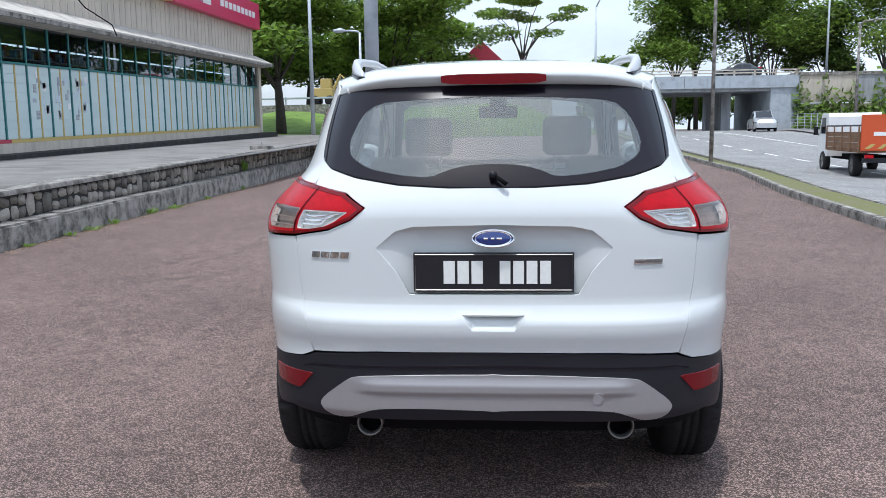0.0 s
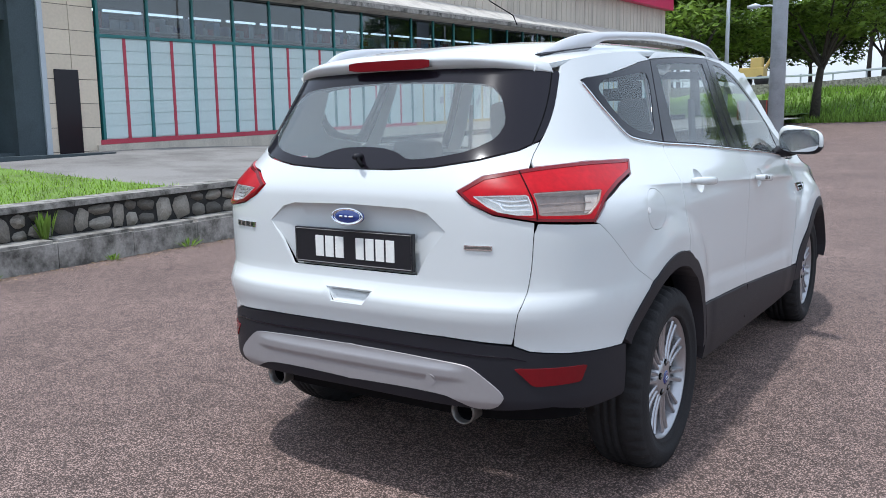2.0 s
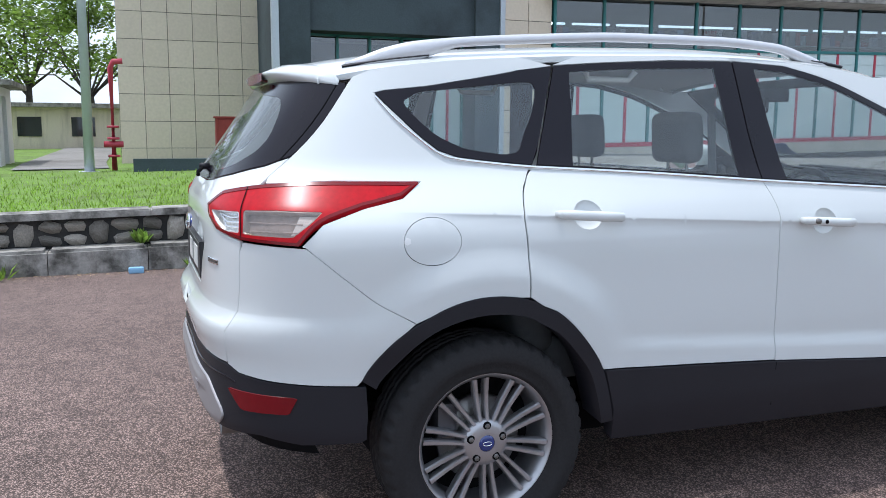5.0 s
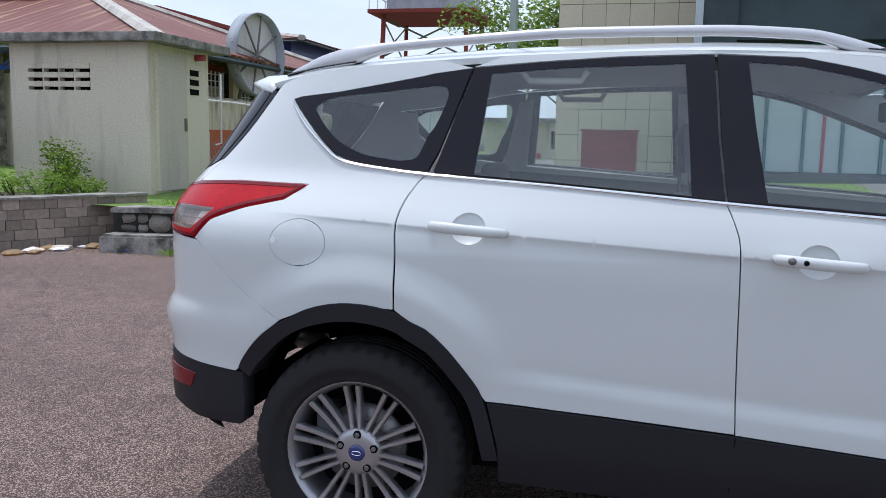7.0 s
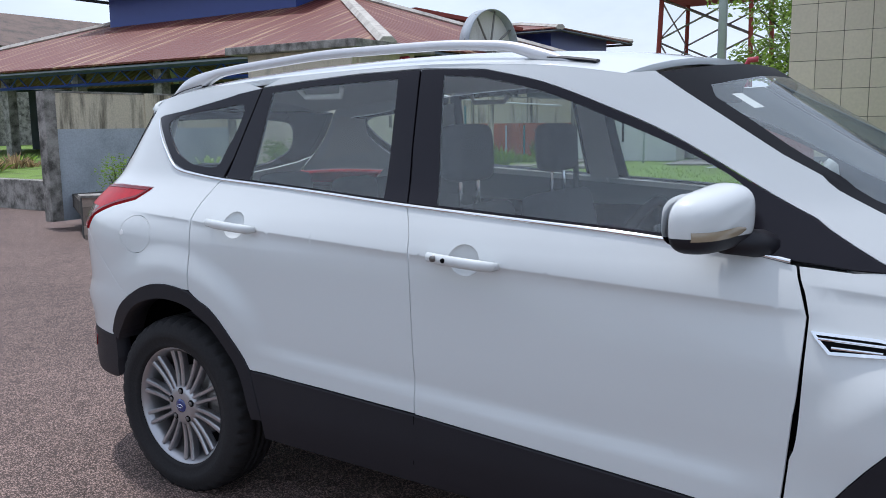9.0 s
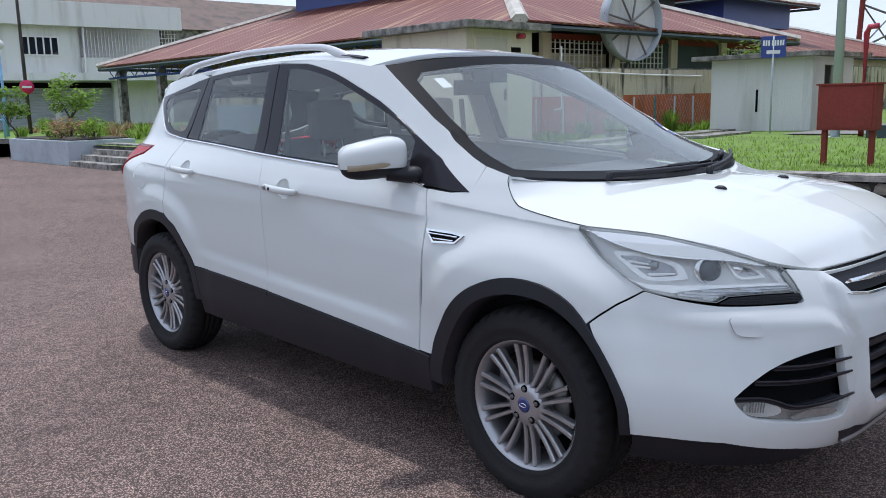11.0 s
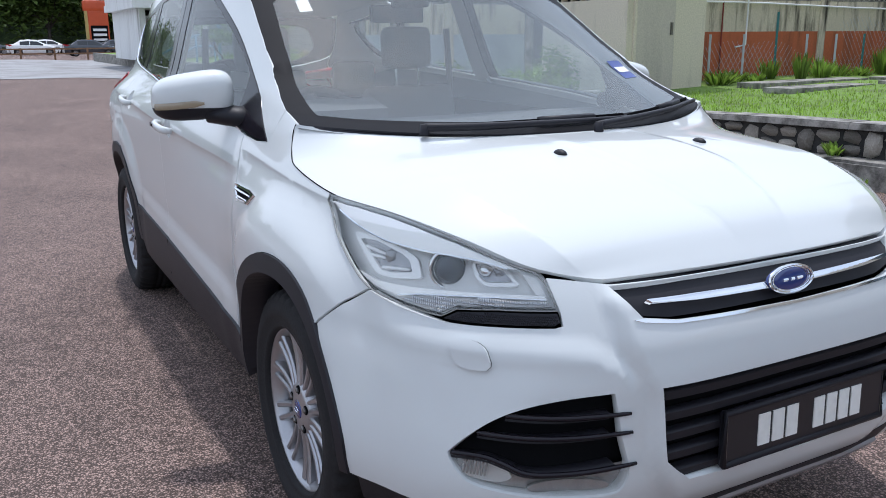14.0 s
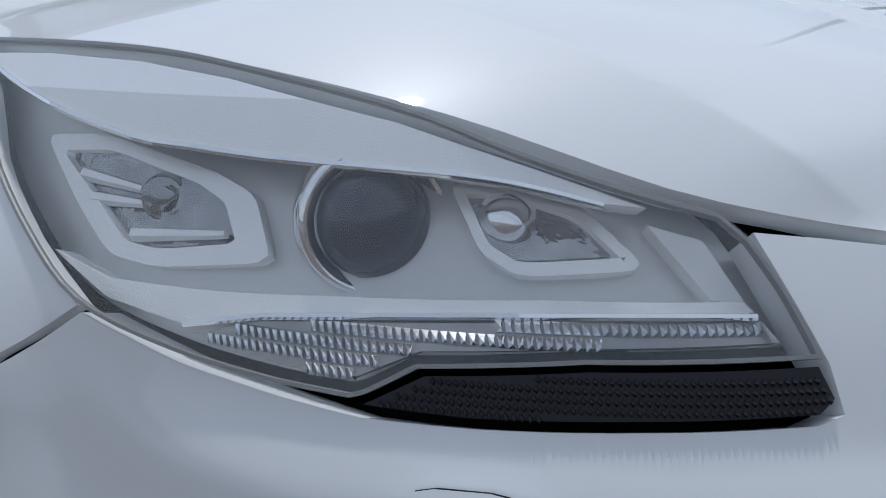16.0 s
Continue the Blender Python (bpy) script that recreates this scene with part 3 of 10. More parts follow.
while y < KY1 - 0.2:
    zlo, zhi = 0.115 + 0.008 * y, cap_z(y) - 0.075
    two = rng.random() < 0.68
    wd = rng.uniform(0.14, 0.31)
    rows_ = [(zlo, zhi)] if not two else [(zlo, zlo + (zhi - zlo) * rng.uniform(0.4, 0.6))]
    if two:
        rows_.append((rows_[0][1] + 0.012, zhi))
    for za, zb in rows_:
        ww = wd * rng.uniform(1.0, 1.12)
        m = Matrix.Translation((wall_x(y + wd / 2) - 0.022, y + wd / 2, (za + zb) / 2)) @ Matrix.Rotation(0.05, 4, "Z") @ Matrix.Rotation(rng.uniform(-0.2, 0.2), 4, "X") @ Matrix.Diagonal((rng.uniform(0.7, 1.5), ww * 0.95, (zb - za) * 1.0, 1))
        me = stone_meshes[rng.randrange(14)]
        if count < 290:
            ob = new("stone", me)
            ob.parent = rw_
            ob.matrix_world = m
            count += 1
        else:
            n0 = len(far_v)
            far_v += [m @ v.co for v in me.vertices]
            far_f += [tuple(n0 + q for q in p.vertices) for p in me.polygons]
    y += wd + 0.012
rest = mesh_ob("stones", far_v, far_f, M_STONE, rw_, smoothed=True)
rest["kind"] = "stuff"


# terrace behind the wall
def terr_z(x, y):
    k = smooth(0.0, 1.0, (-6.6 - x) / 6.0)
    base = cap_z(y) - 0.03
    return base + k * (0.16 + 0.010 * max(0, y)) * (1 - 0.85 * smooth(7.5, 15, y)) if y < 44 else base + 0.1 * k


def terr_grid(name, x0, x1, y0, y1, nxx, nyy, mat, label, cat, dz=0.0, fn=None):
    fn = fn or terr_z
    vs = [(x0 + (x1 - x0) * i / nxx, y0 + (y1 - y0) * j / nyy, 0) for j in range(nyy + 1) for i in range(nxx + 1)]
    vs = [(min(x, wall_x(y_) - 0.28) if x > -6.9 else x, y_, fn(x, y_) + dz) for x, y_, _ in vs]
    fs = [(j * (nxx + 1) + i, j * (nxx + 1) + i + 1, (j + 1) * (nxx + 1) + i + 1, (j + 1) * (nxx + 1) + i) for j in range(nyy) for i in range(nxx)]
    ob = mesh_ob(name, vs, [f if x0 < x1 else f[::-1] for f in fs], mat, smoothed=True)
    return tagged(ob, label, cat, kind="structure")


terr_grid("lawn", -60, -6.4, -60, 4.2, 60, 60, M_TURF, "rough green grass terrace behind the stone wall", "lawn", fn=lambda x, y: terr_z(x, y) if y > -5.6 else 0.387 + 0.16 * smooth(0, 1, (-6.6 - x) / 6.0) - 0.0 * y)
terr_grid("pavement", -13.2, -6.4, 4.2, 46, 12, 60, M_CONCPATH, "pale worn concrete path along the shop front", "pavement")
terr_grid("field", -60, -6.4, 46, 66, 20, 8, M_TURF, "grass behind the end of the shop building", "lawn")

# grass blades near the wall edge
gb_v, gb_f = [], []
rng = random.Random(11)
for k in range(9000):
    x = -6.75 - abs(rng.gauss(0, 2.6))
    y = rng.uniform(-5.6, 4.2)
    if x < -12.6:
        continue
    z = terr_z(x, y) if y > -5.6 else 0.4
    h_, a = rng.uniform(0.025, 0.07), rng.uniform(0, math.tau)
    dx, dy = math.cos(a) * 0.008, math.sin(a) * 0.008
    lx, ly = rng.uniform(-0.03, 0.03), rng.uniform(-0.03, 0.03)
    n0 = len(gb_v)
    gb_v += [(x - dx, y - dy, z - 0.004), (x + dx, y + dy, z - 0.004), (x + lx, y + ly, z + h_)]
    gb_f.append((n0, n0 + 1, n0 + 2))
tagged(mesh_ob("grass", gb_v, gb_f, M_GRASS), "bright green rough grass blades on the terrace", "grass", kind="stuff")


def weed_clump(at, n, r, h, seed, mat, name="weed", label="green weed tuft growing at the kerb foot", cat="weed", group="weeds", leaf=0.03):
    rg = random.Random(seed)
    v, f = [], []
    for k in range(n):
        a = rg.uniform(0, math.tau)
        d = r * rg.random() ** 0.7
        hh = h * rg.uniform(0.45, 1.0)
        bx, by = d * 0.35 * math.cos(a), d * 0.35 * math.sin(a)
        tx, ty = d * math.cos(a), d * math.sin(a)
        w = leaf * rg.uniform(0.6, 1.2)
        px, py = -math.sin(a) * w, math.cos(a) * w
        n0 = len(v)
        v += [(bx, by, 0), ((bx + tx) / 2 + px, (by + ty) / 2 + py, hh * 0.65), (tx, ty, hh), ((bx + tx) / 2 - px, (by + ty) / 2 - py, hh * 0.65)]
        f.append((n0, n0 + 1, n0 + 2, n0 + 3))
    ob = mesh_ob(name, [Vector(q) + Vector(at) for q in v], f, mat)
    return tagged(ob, label, cat, group)


rng = random.Random(5)
for k, y in enumerate((-4.6, -2.2, -0.4, 0.3, 1.2, 2.6, 3.7, 5.9, 7.4, 8.6, 9.3, 10.2, 12.0, 13.1, 15.5, 18.8)):
    x = kerb_x(y) + rng.uniform(0.02, 0.12)
    weed_clump((x, y, gz(x, y)), 26, rng.uniform(0.10, 0.26), rng.uniform(0.06, 0.16), 50 + k, M_LEAFY, leaf=0.012)
for k, (y, h_) in enumerate(((2.0, 0.26), (0.0, 0.14), (-0.9, 0.12), (-3.2, 0.2), (5.2, 0.1), (20.0, 0.3))):
    x = kerb_x(y) - 0.2
    weed_clump((x, y, 0.12 + 0.008 * y), 40, 0.14, h_ + 0.05, 90 + k, M_LEAFY, label="green weed growing from the stone wall", leaf=0.028)
db_v, db_f = [], []
for k in range(2600):
    y = rng.uniform(-6, 24)
    x = kerb_x(y) + 0.01 + abs(rng.gauss(0, 0.13))
    z = gz(x, y) + 0.004
    a, s = rng.uniform(0, math.tau), rng.uniform(0.006, 0.028)
    n0 = len(db_v)
    db_v += [(x + s * math.cos(a), y + s * math.sin(a), z), (x - s * 0.4 * math.sin(a), y + s * 0.4 * math.cos(a), z + s * 0.3), (x - s * math.cos(a), y - s * math.sin(a), z + 0.002)]
    db_f.append((n0, n0 + 1, n0 + 2))
tagged(mesh_ob("leaf_litter", db_v, db_f, M_DEBRIS), "dry brown leaf litter along the kerb", "litter", kind="stuff")

# ---- shop building ----
def fz(y):
    return 0.022 * (y - 7.5)


def sbox(name, x0, x1, y0, y1, z0, z1, mat, parent, label="", shear=True, bev=0.0):
    """A box whose levels follow the rise of the street."""
    vs = []
    for y in (y0, y1):
        d = fz(y) if shear else 0.0
        vs += [(x0, y, z0 + d), (x1, y, z0 + d), (x1, y, z1 + d), (x0, y, z1 + d)]
    fs = [(0, 1, 2, 3), (7, 6, 5, 4), (0, 4, 5, 1), (1, 5, 6, 2), (2, 6, 7, 3), (3, 7, 4, 0)]
    bm = bmesh.new()
    bv = [bm.verts.new(v) for v in vs]
    for f in fs:
        bm.faces.new([bv[k] for k in f])
    bmesh.ops.recalc_face_normals(bm, faces=bm.faces)
    return part(name, bm, mat, parent, label)


FX = -13.0
shop = thing("shop_building", "long single-storey shop with teal glazing and cream panels", "building", at=(0, 0, 0))
Y_END = 41.8
core = sbox("wall", FX - 14, FX - 3.2, -0.9, Y_END, 0.0, 8.0, M_CREAM, shop, "cream rear body")
# upper panel wall with vertical joints
up = sbox("upper_wall", FX - 3.2, FX - 0.30, 7.3, Y_END, 4.65, 6.55, M_CREAM, shop, "cream ribbed panel wall")
sbox("upper_wall", FX - 3.2, FX - 0.30, 1.8, 7.3, 3.5, 6.55, M_SLATE, shop, "dark wall above the portal")
for k in range(76):
    y = 7.5 + k * 0.45
    if y < Y_END - 0.1:
        sbox("panel_rib", FX - 0.30, FX - 0.285, y, y + 0.40, 4.70, 5.62, M_CREAM, up)
        sbox("panel_rib", FX - 0.30, FX - 0.285, y, y + 0.40, 5.64, 6.52, M_CREAM, up)
sg = sbox("sign_band", FX - 0.28, FX + 0.10, 30.0, Y_END + 0.1, 6.05, 7.35, M_SIGNRED, shop, "red sign band with pale bars")
sg2 = sbox("sign_band", FX - 0.28, FX + 0.08, 24.0, 29.98, 6.05, 7.3, M_SIGNYEL, shop, "gold sign band")
for k in range(9):
    sbox("sign_bar", FX + 0.10, FX + 0.115, 35.6 + k * 0.62, 36.05 + k * 0.62, 6.55, 6.85, M_WHITE, sg)
sbox("sign_shape", FX + 0.10, FX + 0.115, 32.2, 33.2, 6.45, 7.1, M_BLUEPAINT, sg)
sbox("sign_shape", FX + 0.10, FX + 0.117, 33.3, 34.3, 6.4, 7.0, M_WHITE, sg)
# sloping eave
vs = []
for y in (7.2, Y_END + 0.4):
    d = fz(y)
    vs += [(FX - 0.30, y, 4.72 + d), (FX + 0.62, y, 4.28 + d), (FX + 0.62, y, 4.12 + d), (FX - 0.05, y, 4.06 + d), (FX - 0.30, y, 4.06 + d)]
eave = mesh_ob("eave", vs, [(0, 1, 6, 5), (1, 2, 7, 6), (2, 3, 8, 7), (3, 4, 9, 8), (4, 0, 5, 9), (4, 3, 2, 1, 0), (5, 6, 7, 8, 9)], M_EAVE, shop, "stained sloping concrete eave")
sbox("eave_lip", FX + 0.60, FX + 0.66, 7.15, Y_END + 0.42, 4.10, 4.22, M_CONC, eave)
tube("hanging_cable", [(FX - 0.2, 21.7, 6.9), (FX - 0.15, 21.6, 6.0), (FX + 0.3, 22.3, 5.2), (FX + 0.68, 23.2, 4.8), (FX + 0.72, 23.4, 4.5)], 0.02, M_DARK, shop, sides=6)
# glazing
sbox("plinth", FX - 0.25, FX + 0.06, 7.3, Y_END, 0.2, 0.92, M_CREAM, shop, "cream plinth")
sbox("skirting", FX - 0.05, FX + 0.008, 7.4, 18.3, 0.925, 1.02, M_REDBAR, shop, "red skirting")
sbox("skirting", FX - 0.05, FX + 0.008, 18.3, Y_END, 0.925, 1.02, M_YELBAR, shop, "tan skirting")
# Drain below the plinth; its shadow gap is painted as a black strip.
sbox("drain_shadow_strip", FX + 0.06, FX + 0.7, 7.3, Y_END + 0.6, 0.30, 0.66, M_MORTAR, shop, "dark strip painted for the drain and its shadow gap")
sbox("shop_floor", FX - 3.2, FX - 0.2, 7.3, Y_END, 0.6, 0.9, M_CONCPATH, shop)
# Ceiling and back wall coloured dark to carry the interior shade.
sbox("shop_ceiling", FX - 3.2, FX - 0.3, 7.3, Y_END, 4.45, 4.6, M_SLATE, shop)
sbox("back_wall", FX - 3.2, FX - 3.1, 7.3, Y_END, 0.9, 4.45, M_SLATE, shop, "dark back wall painted for the shaded shop interior")
pitch = 1.18
nb = int((Y_END - 7.5) / pitch)
for k in range(nb + 1):
    y = 7.5 + k * pitch
    sbox("mullion", FX - 0.06, FX + 0.012, y - 0.03, y + 0.03, 1.02, 4.12, M_TEAL, shop)
    if k == nb:
        break
    pane = sbox("window_pane", FX - 0.03, FX - 0.015, y + 0.035, y + pitch - 0.035, 3.06, 4.10, M_SHOPGLASS, shop, "dark shop glass")
    ym = y + pitch / 2
    if k < nb - 1:
        sh = sbox("shutter", FX - 0.06, FX - 0.035, y + 0.03, y + pitch - 0.03, 1.02, 3.0, M_SHUT, shop, "pale slatted shutter panel")
        for j in range(8):
            zz = 1.04 + j * 0.245
            sbox("slat", FX - 0.035, FX - 0.018, y + 0.04, y + pitch - 0.04, zz, zz + 0.232, M_SHUT, sh)
        sbox("bar", FX - 0.018, FX - 0.006, ym - 0.035, ym + 0.035, 1.02, 3.0, M_REDBAR if y < 18 else M_YELBAR, sh, "coloured upright bar")
    # goods on shelves behind the upper glass
    rg = random.Random(k)
    sbox("shelf", FX - 0.75, FX - 0.3, y + 0.02, y + pitch - 0.02, 3.18, 3.21, M_WHITE, pane)
    yy = y + 0.06
    while yy < y + pitch - 0.2 and y < 34:
        ww = rg.uniform(0.09, 0.22)
        sbox("goods", FX - 0.65, FX - 0.35, yy, yy + ww, 3.21, 3.21 + rg.uniform(0.10, 0.34), rg.choice([M_BANNER, M_WHITE, M_SIGNBLUE, M_REDBAR, M_BLUEPAINT, M_BANNER]), pane)
        yy += ww + 0.015
    sbox("lamp_tube", FX - 1.6, FX - 1.55, y + 0.1, y + pitch - 0.1, 3.70, 3.75, M_TUBE, pane, "lit white tube lamp")
for zz in (3.03, 4.10):
    sbox("transom", FX - 0.05, FX + 0.010, 7.46, Y_END, zz - 0.03, zz + 0.03, M_TEAL, shop)
# poster panels seen on two shutters
for k in range(3):
    y = 19.4 + k * 1.18
    rg = random.Random(70 + k)
    for j in range(14):
        a, b = y + rg.uniform(0.05, 0.85), rg.uniform(1.4, 2.7)
        sbox("poster", FX - 0.014, FX - 0.008, a, a + rg.uniform(0.08, 0.2), b, b + rg.uniform(0.1, 0.28), rg.choice([M_WHITE, M_GREYPAINT, M_BANNER, M_SHUTTERGREY]), shop)
sbox("corner_post", FX - 0.3, FX + 0.08, Y_END - 0.45, Y_END, 0.5, 4.2, M_CREAM, shop, "cream corner post")


# tiled blocks with joints
def tiled(y0, y1, z0, z1, tw, th, name, x=FX, skip=None, shear=False):
    wl_ = sbox(name, x - 0.5, x - 0.02, y0, y1, z0, z1, M_JOINT, shop, "cream square tile wall", shear=False)
    ny, nz = max(1, round((y1 - y0) / tw)), max(1, round((z1 - z0) / th))
    dy, dz = (y1 - y0) / ny, (z1 - z0) / nz
    for i in range(ny):
        for j in range(nz):
            sbox("tile", x - 0.02, x, y0 + i * dy + 0.006, y0 + (i + 1) * dy - 0.006, z0 + j * dz + 0.006, z0 + (j + 1) * dz - 0.006, M_TILE, wl_, shear=False)
    return wl_


tiled(-1.09, 2.4, 0.35, 7.0, 0.535, 0.535, "tile_wall", x=-15.6)
tiled(6.35, 7.42, 0.35, 4.0, 0.535, 0.46, "tile_pillar")
# return face of the first tile block
rf = sbox("tile_return", -24.0, -16.1, -1.09, -0.95, 0.35, 7.0, M_CREAM, shop, shear=False)
sbox("metal_edge", FX - 0.1, FX + 0.03, 1.62, 1.75, 0.35, 6.2, M_POLE, shop, "grey metal edge strip", shear=False)
sbox("portal_side", FX - 3.2, FX - 0.02, 1.75, 2.35, 0.35, 6.2, M_SLATE, shop, "dark slate cladding", shear=False)
sbox("portal_side", FX - 1.4, FX - 0.02, 5.72, 6.25, 0.35, 6.2, M_SLATE, shop, "dark slate cladding", shear=False)
sbox("portal_head", FX - 1.4, FX - 0.12, 2.35, 5.72, 3.18, 6.2, M_SLATE, shop, "dark slate cladding", shear=False)
sbox("metal_edge", FX - 0.1, FX + 0.03, 6.25, 6.35, 0.35, 6.2, M_POLE, shop, shear=False)
sbox("door_panel", FX - 0.01, FX + 0.02, 6.5, 7.0, 0.75, 2.35, M_GLOSSBLACK, shop, "dark purple-black panel", shear=False)
px = FX - 0.75
sbox("portal_sill", px - 0.3, px + 0.6, 2.35, 5.72, 0.35, 0.82, M_SLATE, shop, shear=False)
for k in range(6):
    y = 2.36 + k * 0.67
    sbox("mullion", px - 0.04, px + 0.05, y - 0.025, y + 0.025, 0.82, 3.18, M_TEAL, shop, shear=False)
    if k < 5:
        sbox("window_pane", px - 0.02, px - 0.01, y + 0.025, y + 0.645, 2.42, 3.14, M_SHOPGLASS, shop, shear=False)
        sh = sbox("shutter", px - 0.06, px - 0.03, y + 0.02, y + 0.65, 0.82, 2.36, M_SHUT, shop, "pale slatted shutter", shear=False)
        for j in range(8):
            sbox("slat", px - 0.03, px - 0.015, y + 0.03, y + 0.64, 0.83 + j * 0.192, 1.012 + j * 0.192, M_SHUT, sh, shear=False)
        if k % 2 == 0:
            sbox("bar", px - 0.012, px + 0.03, y + 0.32, y + 0.37, 0.82, 2.36, M_REDBAR, sh, shear=False)
        rg = random.Random(200 + k)
        for j in range(4):
            sbox("goods", px - 0.6, px - 0.3, y + 0.05 + j * 0.15, y + 0.16 + j * 0.15, 2.45, 2.45 + rg.uniform(0.08, 0.2), rg.choice([M_BANNER, M_WHITE, M_REDBAR, M_BANNER]), shop, shear=False)
# Slate colour here paints the shade behind the portal glass.
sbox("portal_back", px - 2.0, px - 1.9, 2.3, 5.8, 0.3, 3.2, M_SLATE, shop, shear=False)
for zz in (2.39, 3.16):
    sbox("transom", px - 0.03, px + 0.05, 2.35, 5.72, zz - 0.025, zz + 0.025, M_TEAL, shop, shear=False)
# low planter edge before the portal
pe = thing("planter_edge", "dark low concrete planter edge by the shop wall", "planter", kind="structure")
sbox("edge", -12.2, -12.0, -0.9, 7.0, 0.30, 0.80, M_SLATE, pe, shear=False)

# ---- small things on the terrace ----
def fire_hydrant(at):
    t_ = thing("fire_hydrant", "faded yellow iron fire hydrant on the grass", "hydrant", at=at)
    lathe("body", [(0.13, 0.0), (0.13, 0.03), (0.075, 0.05), (0.065, 0.10), (0.062, 0.34), (0.085, 0.36), (0.085, 0.39), (0.06, 0.41), (0.05, 0.45), (0.02, 0.47), (0.018, 0.50), (0.0, 0.50)], M_HYDRANT, t_, axis="z", steps=20)
    for sx in (1, -1):
        lathe("outlet", [(0.0, 0.19), (0.05, 0.19), (0.055, 0.17), (0.055, 0.13), (0.038, 0.12), (0.038, 0.0)], M_HYDRANT, t_, axis="y", centre=(0, 0, 0.30), steps=16).data.transform(Matrix.Diagonal((1, sx, 1, 1)))


fire_hydrant((-9.4, 2.05, terr_z(-9.4, 2.05)))


def notice_board(at):
    t_ = thing("notice_board", "rust-red painted metal cabinet board on two legs", "board", at=at, rz=-2)
    for y in (0.03, 0.60):
        box("leg", (-0.03, y - 0.03, -0.02), (0.03, y + 0.03, 0.46), M_RUSTRED, t_, bevel=0.004)
    cb = box("cabinet", (-0.11, -0.03, 0.43), (0.11, 0.66, 0.98), M_RUSTRED, t_, bevel=0.008)
    box("door_panel", (0.108, 0.0, 0.46), (0.118, 0.63, 0.95), M_RUSTRED, cb, bevel=0.004)
    box("top_lip", (-0.13, -0.05, 0.975), (0.13, 0.68, 0.995), M_RUSTRED, cb, bevel=0.004)


notice_board((-7.88, 0.08, terr_z(-7.88, 0.4)))


def drain_cover(at):
    t_ = thing("drain_cover", "weathered concrete drain cover with a lifting ring", "drain cover", at=at)
    box("slab", (-0.30, -0.35, -0.02), (0.30, 0.35, 0.11), M_CONC, t_, bevel=0.012)
    tube("lifting_ring", [(0, 0.07 * math.cos(a), 0.10 + 0.13 * math.sin(a)) for a in np.linspace(0, math.pi, 11)], 0.009, M_STEEL, t_, sides=6)


drain_cover((-6.95, 6.1, terr_z(-6.95, 6.1)))
drain_cover((-7.9, 24.0, terr_z(-7.9, 24.0)))


def standpipe(at):
    t_ = thing("standpipe", "red painted fire standpipe with valve and elbow", "pipe", at=at)
    tube("riser", [(0, 0, 0), (0, 0, 1.75), (0.02, 0.05, 1.85), (0.02, 0.2, 1.86)], 0.05, M_REDBAR, t_)
    for z in (0.25, 0.55, 0.75):
        lathe("flange", [(0.0, -0.02), (0.10, -0.02), (0.10, 0.02), (0.0, 0.02)], M_REDBAR, t_, axis="z", centre=(0, 0, z), steps=16)
    tube("valve", [(0, -0.16, 0.45), (0, 0.16, 0.45)], 0.055, M_REDBAR, t_)


standpipe((-12.6, -1.2, terr_z(-12.6, -1.2)))


def pole(at, h, r, mat, label, name="lamp_pole", arm=None, cat="lamp pole", group="", r2=None):
    t_ = thing(name, label, cat, at=at, group=group)
    tube("shaft", [(0, 0, -0.1), (0, 0, h * 0.5), (0, 0, h)], [r, (r + (r2 or r * 0.6)) / 2, r2 or r * 0.6], mat, t_, sides=14)
    box("base_plate", (-r * 2, -r * 2, -0.02), (r * 2, r * 2, 0.03), mat, t_)
    if arm:
        dx, dy, dz = arm
        tube("arm", [(0, 0, h - 0.02), (dx * 0.15, dy * 0.15, h + dz * 0.6), (dx * 0.5, dy * 0.5, h + dz * 0.95), (dx, dy, h + dz)], r * 0.5, mat, t_, sides=8)
        l_ = math.hypot(dx, dy)
        ux, uy = dx / l_, dy / l_
        tube("lantern", [(dx, dy, h + dz), (dx + ux * 0.25, dy + uy * 0.25, h + dz + 0.02), (dx + ux * 0.6, dy + uy * 0.6, h + dz)], [0.05, 0.13, 0.06], M_POLE, t_, sides=8)
    return t_


pole((-12.5, -1.6, 0.55), 9.0, 0.085, M_POLE, "plain grey steel pole on the grass")
pole((-10.9, 45.0, 1.0), 10.5, 0.13, M_POLE, "tall grey steel lamp pole by the path", arm=(1.6, 0.2, 0.5))
pole((-5.15, 30.3, 0.1), 16.0, 0.29, M_GREYPAINT, "thick pale grey steel mast", name="mast", cat="mast", r2=0.25)
pole((-6.9, 38.0, 0.9), 5.2, 0.09, M_POLE, "grey lamp post with a flat lantern", arm=(-0.7, 0, 0.1))
pole((7.15, 26.5, gz(7.15, 26.5)), 9.5, 0.075, M_CONC, "weathered grey-brown lamp post on the verge", arm=(1.5, 0.3, 0.5))
pole((7.5, 68.0, 1.2), 10.0, 0.12, M_POLE, "curved grey street lamp beside the bridge", arm=(3.2, 0.3, 1.6))
pole((31.5, 76.0, 1.3), 9.0, 0.16, M_CONC, "grey concrete post beside the wall", arm=(2.4, 0.0, 0.4))
pole((36.0, 96.0, 5.5), 12.0, 0.15, M_POLE, "tall grey lamp pole on the high road")


